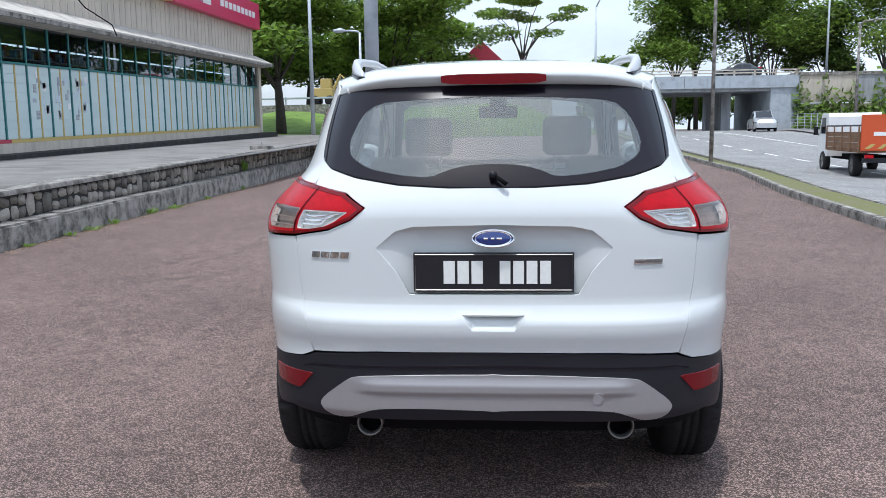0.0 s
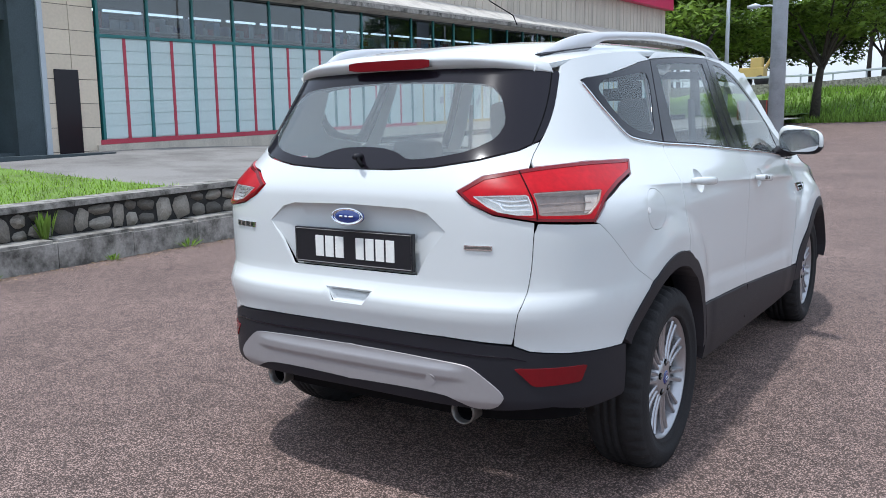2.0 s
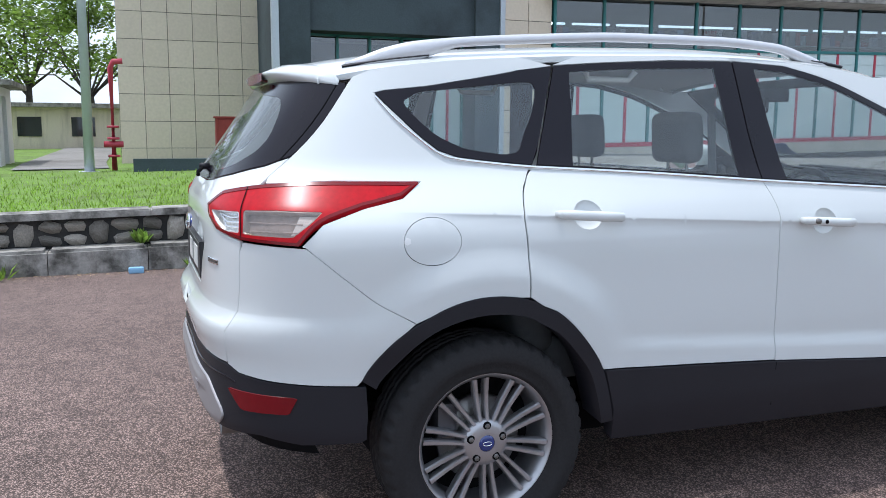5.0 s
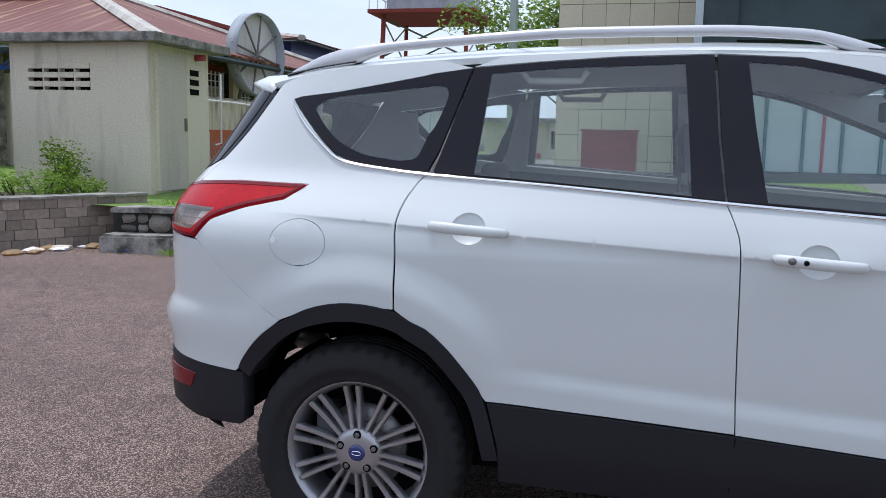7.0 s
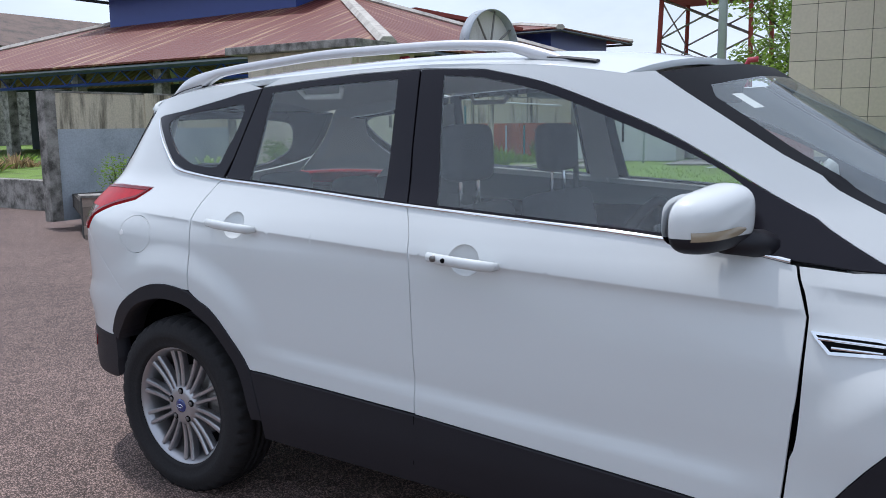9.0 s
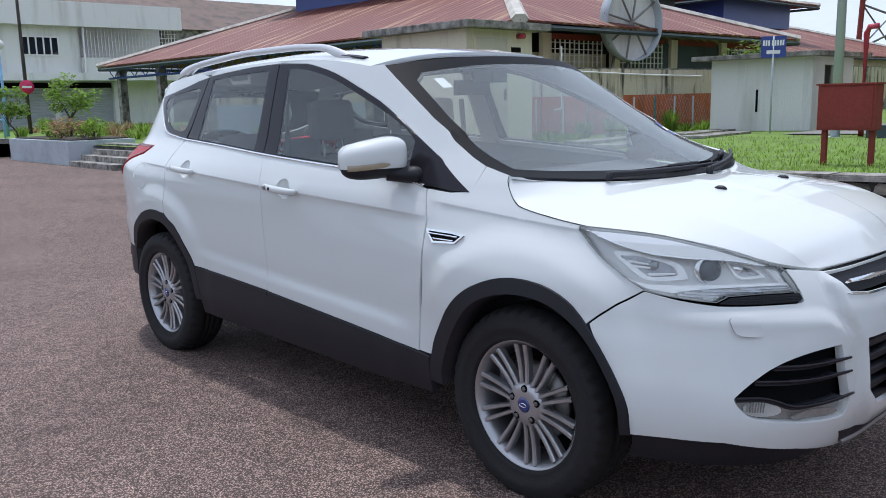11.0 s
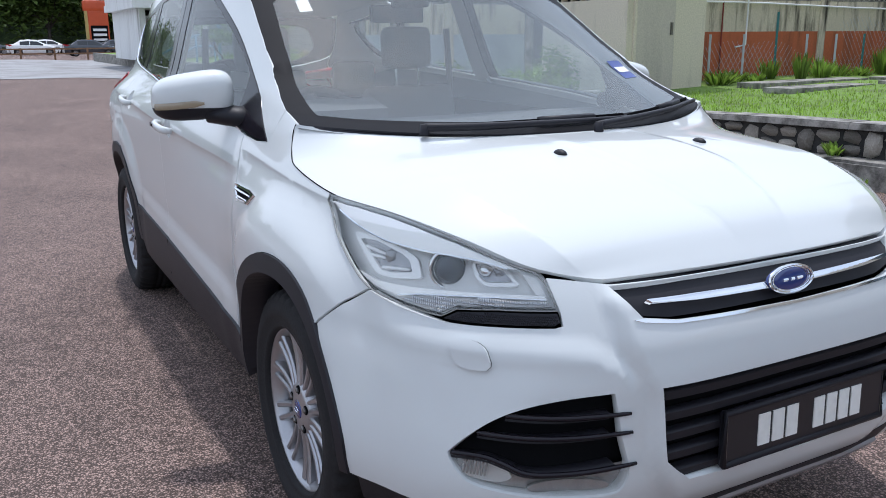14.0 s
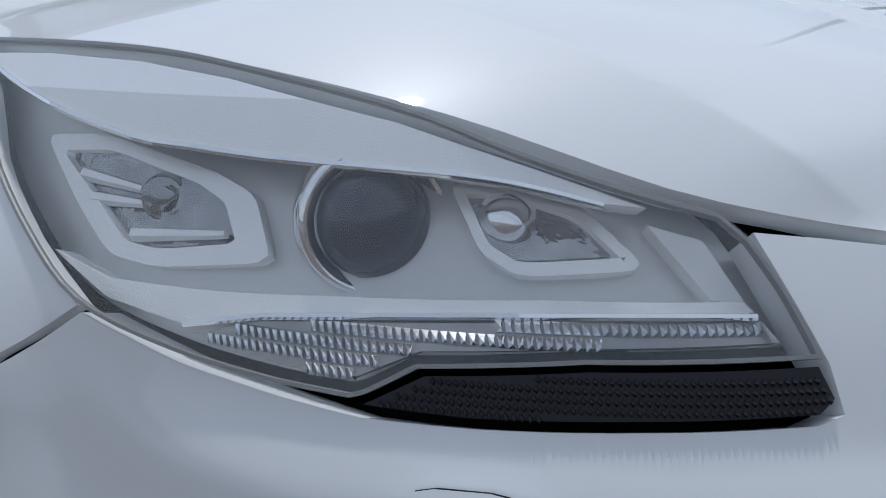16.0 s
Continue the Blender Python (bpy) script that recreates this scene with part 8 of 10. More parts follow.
def skid_fn(u, v):
    p = shell(u, v)
    d = 0.008 * smooth(0.38, 0.42, v) + 0.008 * smooth(0.470, 0.488, v) * (1 - smooth(0.508, 0.53, v)) * (1 - smooth(0.38, 0.48, abs(u)))
    n = Vector((p.x * 0.8, -1, 0)).normalized()
    return p + n * d


skin("skid_plate", soften(full(skid_half), 0.22, 2), M_SILVER, bumper_r, "silver skid plate", fn=skid_fn, step=0.012, thick=0.02)
skin("tow_cover", [(0.335 + 0.022 * math.cos(a), 0.47 + 0.022 * math.sin(a)) for a in np.linspace(0, 6.283, 21)[:-1]], M_SILVER, bumper_r, fn=skid_fn, off=0.002, step=0.02, thick=0.004)
skin("bumper_groove", full([(0.0, 0.575), (0.6, 0.565), (0.66, 0.553), (0.66, 0.547), (0.6, 0.558), (0.0, 0.567)]), M_GLOSSBLACK, bumper_r, off=0.003, thick=0.004)
for r in both("rear_reflector", refl, M_REDDARK, bumper_r, "dark red reflector", off=0.004, thick=0.012):
    pass
quarter_low = [(0.672, 0.981), (0.87, 0.972)] + spl([(0.884, 0.971), (0.93, 0.935), (1.01, 0.87), (1.10, 0.80), (1.212, 0.741)], 5) + [p for p in rear_arch[::-1] if 0.552 < p[1] < 0.735 and p[0] < 1.25] + [(1.044, 0.555), (0.903, 0.561), (0.779, 0.569), (0.668, 0.581), (0.616, 0.600)] + [p for p in gate_edge if 0.605 < p[1] < 0.975]
both("bumper_corner", quarter_low, M_PAINT, bumper_r, "white painted bumper corner", gap=0.0010)
for x in (-0.414, 0.414):
    ex = lathe("exhaust_tip", [(0.03, -0.58), (0.040, -0.58), (0.0425, -0.74), (0.0435, -0.772), (0.042, -0.778), (0.0375, -0.776), (0.036, -0.74), (0.034, -0.58)], M_STEEL, car, "dulled steel exhaust tip", axis="y", centre=(x, 0, 0.356), steps=32)
    lathe("exhaust_inside", [(0.0355, -0.75), (0.0, -0.62)], M_DARK, ex, axis="y", centre=(x, 0, 0.356), steps=20)

# --- flanks
qwin_out = [(1.649, 1.203), (1.486, 1.216), (1.36, 1.23), (1.29, 1.25), (1.22, 1.29), (1.12, 1.353), (1.02, 1.412), (0.994, 1.428), (1.03, 1.436), (1.205, 1.451), (1.454, 1.484), (1.755, 1.526), (1.704, 1.37)]
qwin_in = soften([(1.112, 1.402), (1.175, 1.434), (1.4, 1.451), (1.672, 1.474), (1.687, 1.44), (1.637, 1.303), (1.59, 1.243), (1.531, 1.236), (1.39, 1.253), (1.285, 1.291), (1.2, 1.34)], 0.16, 2)
quarter = spl([(0.884, 0.972), (0.93, 0.935), (1.01, 0.87), (1.10, 0.80), (1.212, 0.741)], 5) + [p for p in rear_arch if 1.225 < p[0] < 1.572] + spl([(1.574, 0.8), (1.570, 0.966), (1.566, 1.056), (1.588, 1.139), (1.647, 1.2)], 5) + qwin_out[1:12] + between(roof_side, 0.9, 1.76)[::-1] + [(0.882, 1.478)] + [p for p in gate_edge[::-1] if 1.16 < p[1] < 1.47] + [(0.735, 1.15), (0.956, 1.161), (1.236, 1.158), (1.177, 1.11), (1.055, 1.082), (0.935, 1.04), (0.870, 0.9765)]
flap = [(1.26 + 0.092 * math.cos(a), 0.985 + 0.072 * math.sin(a)) for a in np.linspace(0, 2 * math.pi, 41)[:-1]]
both("quarter_panel", quarter, M_PAINT, car, holes=[flap], step=0.024, gap=0.0010)
rear_door_low = spl([(1.651, 1.198), (1.592, 1.138), (1.570, 1.056), (1.574, 0.966), (1.578, 0.799)], 5) + [p for p in rear_arch if 1.58 < p[0] < 1.855] + [(1.857, 0.538), (2.2, 0.524), *spl([(2.561, 0.506), (2.557, 0.618), (2.552, 0.78), (2.546, 1.01), (2.534, 1.078), (2.507, 1.143)], 5), (2.064, 1.173)]
front_door_low = spl([(2.508, 1.143), (2.5352, 1.078), (2.5472, 1.01), (2.5532, 0.78), (2.5582, 0.618), (2.5622, 0.504)], 5) + [ (3.14, 0.464), (3.628, 0.427), (3.652, 0.7), (3.661, 0.935), (3.634, 1.05), (3.5, 1.075), (3.168, 1.103), (2.875, 1.121)]
rd_out = [(1.655, 1.204), (1.71, 1.37), (1.76, 1.527), (1.954, 1.541), (2.205, 1.556), (2.464, 1.562), (2.484, 1.316), (2.506, 1.15), (2.064, 1.18)]
rd_glass = [(1.782, 1.201), (1.80, 1.36), (1.813, 1.509), (2.04, 1.525), (2.384, 1.536), (2.40, 1.35), (2.414, 1.161), (2.064, 1.184)]
fd_out = [(2.510, 1.15), (2.488, 1.316), (2.469, 1.562)] + spl([(2.70, 1.553), (2.9, 1.508), (3.1, 1.436), (3.3, 1.352), (3.56, 1.21), (3.75, 1.115), (3.896, 1.045)], 4) + [(3.78, 1.046), (3.637, 1.057), (3.5, 1.081), (3.168, 1.110), (2.875, 1.128)]
fd_glass = [(2.615, 1.149), (2.58, 1.36), (2.556, 1.54)] + spl([(2.69, 1.53), (2.9, 1.483), (3.1, 1.41), (3.3, 1.33), (3.44, 1.262), (3.50, 1.22)], 4) + [(3.508, 1.09), (3.168, 1.116), (2.74, 1.142)]
for sgn in (1, -1):
    def mir(pl):
        return [(sgn * u, v) for u, v in pl]
    qw = skin("quarter_window", mir(qwin_out), M_GLOSSBLACK, car, "black framed quarter window", holes=[mir(qwin_in)], off=0.002)
    skin("pane", mir(qwin_in), M_GLASS, qw, "tinted glass", gap=0, thick=0)
    fl = skin("fuel_flap", mir(flap), M_PAINT, car, "round white fuel flap", gap=0.0022)
    skin("flap_notch", mir([(1.17, 0.99), (1.178, 1.0), (1.19, 0.995), (1.19, 0.982), (1.178, 0.977), (1.17, 0.982)]), M_WHITE, fl, off=0.002, gap=0, thick=0.004, step=0.01)
    for nm, low, outl, gls, hs in (("rear_door", rear_door_low, rd_out, rd_glass, (1.79, 1.048)), ("front_door", front_door_low, fd_out, fd_glass, (2.745, 1.0))):
        door = skin(nm, mir(low), M_PAINT, car, "white side door", step=0.022, gap=0.0014, holes=[mir([(hs[0] + 0.052 * math.cos(a), hs[1] + 0.046 * math.sin(a)) for a in np.linspace(0, 2 * math.pi, 25)[:-1]])])
        fr = skin("window_frame", mir(outl), M_GLOSSBLACK, door, "gloss black window frame", holes=[mir(gls)], off=0.002)
        skin("pane", mir(gls), M_GLASS, door, "tinted glass", gap=0, thick=0)
        cup = [(hs[0] + 0.052 * math.cos(a), hs[1] + 0.046 * math.sin(a)) for a in np.linspace(0, 2 * math.pi, 25)[:-1]]
        skin("handle_cup", mir(cup), M_PAINT, door, gap=0, thick=0, step=0.010, fn=lambda u, v, c=hs: shell(u, v) - Vector((sgn * 0.022 * max(0.0, 1 - ((abs(u) - c[0]) / 0.053) ** 2 - ((v - c[1]) / 0.047) ** 2) ** 0.7, 0, 0)))
        pts = []
        for k, (du, out_) in enumerate(((-0.115, 0.004), (-0.105, 0.026), (-0.06, 0.036), (0, 0.038), (0.06, 0.036), (0.105, 0.028), (0.117, 0.006))):
            q = shell(sgn * (hs[0] + du), hs[1] - 0.062 * du)
            pts.append(q + Vector((sgn * out_, 0, 0)))
        hd = tube("door_handle", pts, [0.010, 0.0145, 0.016, 0.016, 0.016, 0.0145, 0.010], M_PAINT, door, "white pull handle", sides=12, flat=0.75)
        if nm == "front_door" and sgn == 1:
            q = shell(2.67, 1.006) + Vector((0.043, 0, 0))
            lathe("key_lock", [(0.0, 0.008), (0.0095, 0.008), (0.0105, -0.01)], M_STEEL, hd, centre=q, steps=16)
            lathe("entry_button", [(0.0, 0.006), (0.007, 0.006), (0.008, -0.01)], M_DARK, hd, centre=shell(2.705, 1.003) + Vector((0.044, 0, 0)), steps=14)
    # bright belt strip along the windows
    strip = spl([(1.0, 1.418), (1.1, 1.352), (1.21, 1.288), (1.29, 1.243), (1.36, 1.224), (1.486, 1.21), (1.649, 1.197), (2.064, 1.174), (2.508, 1.144), (2.875, 1.122), (3.168, 1.104), (3.5, 1.076), (3.62, 1.058)], 3)
    pv, pf = [], []
    for i, (u, v) in enumerate(strip):
        q = shell(sgn * u, v)
        pv += [q + Vector((sgn * 0.001, 0, 0.0055)), q + Vector((sgn * 0.007, 0, 0.003)), q + Vector((sgn * 0.007, 0, -0.004)), q + Vector((sgn * 0.001, 0, -0.0055))]
    for i in range(len(strip) - 1):
        for k in range(3):
            f = (i * 4 + k, i * 4 + k + 1, i * 4 + k + 5, i * 4 + k + 4)
            pf.append(f if sgn < 0 else f[::-1])
    mesh_ob("belt_strip", pv, pf, M_CHROME, car, "bright metal belt strip", smoothed=True)
    # fender, front corner of the cabin
    fender = [(3.666, 0.935), (3.657, 0.7), (3.634, 0.43), (3.662, 0.43)] + [p for p in front_arch if p[1] > 0.43 and p[0] < 4.416] + [(4.418, 0.687), (4.512, 0.751), (4.602, 0.798)] + [(4.541, 0.835), (4.472, 0.886), (4.414, 0.957), (4.425, 0.974), (4.21, 1.005), (4.143, 1.028), (4.110, 1.087), (4.125, 1.112), (3.977, 1.14), (3.90, 1.05), (3.78, 1.042), (3.638, 1.05)]
    fen = skin("fender", mir(fender), M_PAINT, car, "white front fender", step=0.025)
    pill = [(3.975, 1.139), (3.905, 1.052)] + [p for p in fd_out[3:-5][::-1]] + [(2.469, 1.566)] + between(roof_side, 2.46, 3.2) + [(3.225, 1.527), (3.32, 1.465), (3.445, 1.387), (3.571, 1.308), (3.73, 1.225), (3.88, 1.169)]
    skin("pillar", mir(pill), M_PAINT, car, "white windscreen pillar", gap=0.001)
    over = between(roof_side, 1.74, 2.48) + [(2.466, 1.565), (2.205, 1.559), (1.954, 1.544), (1.757, 1.529)]
    skin("cant_rail", mir(over), M_PAINT, car, gap=0.0006)
    vent = [(3.673, 0.908), (3.831, 0.906), (3.897, 0.897), (3.85, 0.862), (3.724, 0.856)]
    ve = skin("side_vent", mir(vent), M_CHROME, fen, "chrome side vent", holes=[mir(shrink(vent, 0.009))], off=0.008, thick=0.012, step=0.02)
    skin("vent_back", mir(shrink(vent, 0.008)), M_DARK, ve, gap=0, off=0.0025, thick=0, step=0.02)
    for k in range(2):
        tube("vent_slat", [shell(sgn * (3.70 + 0.03 * k), 0.893 - 0.017 * k) + Vector((sgn * 0.008, 0, 0)), shell(sgn * (3.86 - 0.02 * k), 0.891 - 0.015 * k) + Vector((sgn * 0.008, 0, 0))], 0.0035, M_CHROME, ve, sides=6)
    # black cladding round the wheels and along the sill
    for arch, hub, nm in ((rear_arch, (1.45, 0.33), "rear"), (front_arch, (4.15, 0.33), "front")):
        top = [p for p in arch if p[1] > (0.545 if p[0] < 1.3 else 0.34 if p[0] > 4.3 else 0.38) or (p[1] > 0.30 and 1.5 < p[0] < 4.1)]
        inner = [(hub[0] + (u - hub[0]) * 0.895, hub[1] + (v - hub[1]) * 0.885) for u, v in top]
        skin("arch_cladding", mir(top + inner[::-1]), M_CLAD, car, "black wheel arch cladding", off=0.006, thick=0.11, step=0.03, gap=0.0005)
    sill = [(1.86, 0.535), (2.2, 0.521), (2.561, 0.502), (3.14, 0.461), (3.638, 0.424), (3.66, 0.42), (3.66, 0.27), (3.3, 0.262), (2.6, 0.275), (1.9, 0.29), (1.895, 0.40)]
    skin("sill_cladding", mir(sill), M_CLAD, car, "black sill cladding", off=0.006, thick=0.05)
    tube("sill_seam", [shell(sgn * 2.563, 0.50) + Vector((sgn * 0.006, 0, 0)), shell(sgn * 2.555, 0.34) + Vector((sgn * 0.006, 0, 0))], 0.002, M_DARK, car, sides=4)
    # roof rail: one closed section that widens into its feet
    rail_top = lerp_table([(-0.36, 1.528), (-0.30, 1.551), (-0.24, 1.575), (-0.13, 1.600), (0.28, 1.635), (0.63, 1.653), (1.0, 1.655), (1.26, 1.642), (1.44, 1.599), (1.53, 1.560), (1.58, 1.530)])
    rail_x = lerp_table([(-0.36, 0.478), (-0.22, 0.522), (-0.08, 0.545), (0.15, 0.562), (0.6, 0.574), (1.0, 0.578), (1.58, 0.580)])
    rv_, rf_ = [], []
    rail_ys = [-0.36 + 1.94 * k / 64 for k in range(65)]
    for y in rail_ys:
        zt, xc = rail_top(y), sgn * rail_x(y)
        foot = max(1 - smooth(-0.16, 0.02, y), smooth(1.30, 1.44, y))
        zb = (zt - 0.031) * (1 - foot) + min(zt - 0.012, ROOF_C(y) - 0.062 * 0.85 ** 3.2 - 0.012) * foot
        hw_ = 0.0155 * smooth(-0.40, -0.30, y) * (1 - smooth(1.54, 1.62, y)) + 0.002
        for du, dv in ((-1, 0.0), (-1, 0.6), (-0.55, 0.95), (0.0, 1.0), (0.55, 0.95), (1, 0.6), (1, 0.0)):
            rv_.append((xc + hw_ * du, y, zb + (zt - zb) * dv))
    for i in range(64):
        for k in range(7):
            q, w_ = i * 7 + k, i * 7 + (k + 1) % 7
            rf_.append((q, w_, w_ + 7, q + 7))
    rf_ += [tuple(range(6, -1, -1)), tuple(64 * 7 + k for k in range(7))]
    rr = mesh_ob("roof_rail", rv_, [f[::-1] for f in rf_], M_RAIL, car, "silver roof rail", smoothed=True)
    for ya, yb in ((-0.37, -0.10), (1.43, 1.585)):
        gk = [(sgn * (rail_x(y) + 0.004), y, ROOF_C(y) - 0.062 * 0.86 ** 3.2 + 0.001) for y in np.linspace(ya, yb, 9)]
        tube("rail_gasket", gk, 0.0065, M_CLAD, rr, "black rubber gasket", sides=6, flat=2.6)

# --- windscreen and cowl
scr_edge = spl([(3.232, 1.522), (3.32, 1.462), (3.445, 1.384), (3.571, 1.305), (3.73, 1.222), (3.88, 1.166), (3.975, 1.136), (4.02, 1.124), (4.11, 1.106)], 5)


def screen_fn(u, v):
    """u across from -1 to 1, v from the bottom (0) to the top (1)."""
    f = (1 - min(1.0, max(0.0, v))) * (len(scr_edge) - 1)
    i = min(len(scr_edge) - 2, int(f))
    t = f - i
    e = tuple(a + (b - a) * t for a, b in zip(scr_edge[i], scr_edge[i + 1]))
    q = shell(*e)
    w = 1 - abs(u) ** 2.3
    return Vector((q.x * u, q.y + w * (0.30 - 0.155 * v), q.z + w * (-0.035 + 0.075 * v)))


scr = [(-1, 0.0), (1, 0.0), (1, 1), (-1, 1)]
clear = soften([(-0.9, 0.16), (0, 0.13), (0.9, 0.16), (0.93, 0.5), (0.90, 0.9), (0.4, 0.925), (-0.4, 0.925), (-0.90, 0.9), (-0.93, 0.5)], 0.12, 1)
wind = skin("windscreen", scr, M_FRIT, car, "black border of the windscreen", fn=screen_fn, flip=True, holes=[clear], step=0.06, gap=0, thick=0.006)
skin("pane", clear, M_WSCREEN, wind, "clear laminated glass", fn=screen_fn, flip=True, step=0.08, gap=0, thick=0)
box_s = skin("toll_sticker", [(0.74, 0.80), (0.80, 0.80), (0.80, 0.86), (0.74, 0.86)], M_WHITE, wind, fn=screen_fn, flip=True, off=-0.003, gap=0, thick=0, step=0.05)
skin("road_tax_disc", [(-0.86, 0.44), (-0.72, 0.44), (-0.72, 0.54), (-0.86, 0.54)], M_SIGNBLUE, wind, "blue and white sticker", fn=screen_fn, flip=True, off=0.002, gap=0, thick=0, step=0.05)
skin("sticker_band", [(-0.85, 0.475), (-0.73, 0.475), (-0.73, 0.505), (-0.85, 0.505)], M_WHITE, wind, fn=screen_fn, flip=True, off=0.004, gap=0, thick=0, step=0.05)
for pts_u, nm in (([(0.62, -0.03), (0.45, 0.02), (0.1, 0.045), (-0.26, 0.04)], "a"), ([(-0.06, -0.02), (-0.28, 0.03), (-0.58, 0.05), (-0.86, 0.04)], "b")):
    wp = spl([tuple(screen_fn(u, v) + Vector((0, 0.015, 0.022))) for u, v in pts_u], 6)
    wi = tube("wiper", wp, [0.0125 - 0.006 * i / (len(wp) - 1) for i in range(len(wp))], M_CLAD, car, "black windscreen wiper", sides=8)
    bl = spl([tuple(screen_fn(u - 0.02, v + 0.045) + Vector((0, 0.008, 0.014))) for u, v in pts_u[1:]], 6)
    tube("wiper_blade", bl, 0.0065, M_DARK, wi, sides=6, flat=0.6)
    tube("blade_holder", [bl[5], bl[7], bl[9]], 0.012, M_CLAD, wi, sides=8)
    lathe("wiper_pivot", [(0.0, 0.010), (0.012, 0.008), (0.014, -0.02)], M_CLAD, wi, axis="z", centre=wp[0], steps=16)
# --- bonnet
hood_side = spl([(4.118, 1.112), (4.110, 1.087), (4.143, 1.028), (4.21, 1.004), (4.421, 0.973), (4.55, 0.966), (4.711, 0.955), (4.872, 0.925), (4.997, 0.885), (5.08, 0.868), (5.16, 0.858)], 6)
HOOD_C = lerp_table([(0.0, 1.074), (0.25, 1.058), (0.5, 1.031), (0.72, 0.985), (0.88, 0.94), (0.97, 0.885), (1.0, 0.862)])
hs_len = [0.0]
for a, b in zip(hood_side, hood_side[1:]):
    hs_len.append(hs_len[-1] + (shell(*b) - shell(*a)).length)


hood_in = lerp_table([(0.0, 0.20), (0.3, 0.205), (0.55, 0.215), (0.75, 0.19), (1.0, 0.14)])
hood_out = lerp_table([(0.0, 0.75), (0.4, 0.775), (0.61, 0.805), (0.74, 0.845), (0.84, 0.88), (0.9, 0.925), (0.97, 0.985)])


def hood_fn(u, v):
    """v from the screen (0) to the nose (1)."""
    vv = min(1.0, max(0.0, v))
    L = vv * hs_len[-1]
    s_ = float(np.interp(L, hs_len, [p[0] for p in hood_side]))
    z_ = float(np.interp(L, hs_len, [p[1] for p in hood_side]))
    q = shell(s_, z_)
    t = abs(u)
    cy = 2.845 + (3.566 - 2.845) * vv ** 0.9
    cz = HOOD_C(vv)
    k = t ** 2.2
    kz = t ** (3.4 - 1.0 * vv)
    c1, c2 = hood_in(vv), hood_out(vv)
    ridge = 0.008 * (1 - smooth(c1 - 0.03, c1 + 0.03, t)) * smooth(0.0, 0.4, vv) * (1 - smooth(0.8, 1.0, vv))
    tent = (t / c2) ** 3 if t < c2 else (1 - t) / max(0.02, 1 - c2)
    ridge += 0.017 * max(0.0, tent) * smooth(0.1, 0.6, vv) * (1 - smooth(0.88, 0.97, vv))
    return Vector((q.x * u, cy + (q.y - cy) * k, cz + (q.z - cz) * kz + ridge))


hood = skin("bonnet", [(-1, 0.0), (1, 0.0), (1, 1), (-1, 1)], M_PAINT, car, "white bonnet with raised creases", fn=hood_fn, step=0.028, gap=0.0032, thick=0.02, row=0.005, creases=[[(s_ * hood_in(v) + e, v) for v in np.linspace(0.02, 0.9, 24)] for s_ in (1, -1) for e in (-0.03, 0.03)] + [[(s_ * hood_out(v), v) for v in np.linspace(0.05, 0.96, 28)] for s_ in (1, -1)])
cow_v, cow_f = [], []
for i in range(41):
    u = i / 20 - 1
    a, b = screen_fn(u * 0.995, 0.004) + Vector((0, 0, 0.003)), hood_fn(u, 0.0) + Vector((0, 0.012, -0.012))
    cow_v += [a, a.lerp(b, 0.5) + Vector((0, 0, -0.006)), b]
for i in range(40):
    for k in range(2):
        q = i * 3 + k
        cow_f.append((q, q + 3, q + 4, q + 1))
mesh_ob("cowl_panel", cow_v, cow_f, M_CLAD, car, "black plastic cowl", smoothed=True)
for sgn in (1, -1):
    gp = [shell(u if sgn > 0 else 2 * A - u, v) + Vector((0, 0, 0.0005)) for u, v in hood_side[1:26]]
    # Thin black tube drawn as the shade in the bonnet gap.
    tube("bonnet_gap", gp, 0.0015, M_DARK, car, "dark line painted for the shaded bonnet gap", sides=6)
for sx in (0.235, -0.235):
    uu = sx / 0.78
    q = hood_fn(uu, 0.31)
    bm = bmesh.new()
    bmesh.ops.create_uvsphere(bm, u_segments=12, v_segments=8, radius=1)
    for v in bm.verts:
        v.co = Vector((v.co.x * 0.014, v.co.y * 0.024, max(0, v.co.z) * 0.013)) + q + Vector((0, 0, -0.002))
    part("washer_nozzle", bm, M_CLAD, hood, smoothed=True)

# --- nose
bump_half = [(A, 0.852), (5.36, 0.853), (5.17, 0.851), (5.08, 0.862), (5.037, 0.866)] + [(5.046, 0.838), (5.058, 0.80), (5.058, 0.778), (5.043, 0.774), (4.956, 0.772), (4.867, 0.769), (4.806, 0.768), (4.759, 0.772), (4.687, 0.78), (4.602, 0.796), (4.514, 0.749), (4.42, 0.685)] + [p for p in front_arch if p[1] < 0.68 and p[0] > 4.2] + [(4.79, 0.376), (5.06, 0.352), (5.30, 0.31), (5.42, 0.292), (A, 0.30)]
up_grille = [(5.165, 0.847), (5.36, 0.8500), (A, 0.8492), (A, 0.772), (5.29, 0.778), (5.215, 0.788)]
low_grille = [(5.25, 0.652), (5.45, 0.654), (A, 0.654), (A, 0.425), (5.40, 0.435), (5.33, 0.49)]
fog_open = spl([(4.809, 0.512), (4.851, 0.546), (4.92, 0.592), (4.99, 0.622), (5.07, 0.640), (5.157, 0.648)], 4) + [(5.204, 0.561), (5.250, 0.492)] + spl([(5.256, 0.470), (5.247, 0.441), (5.222, 0.431), (5.129, 0.435), (4.898, 0.453), (4.84, 0.474), (4.813, 0.500)], 3)


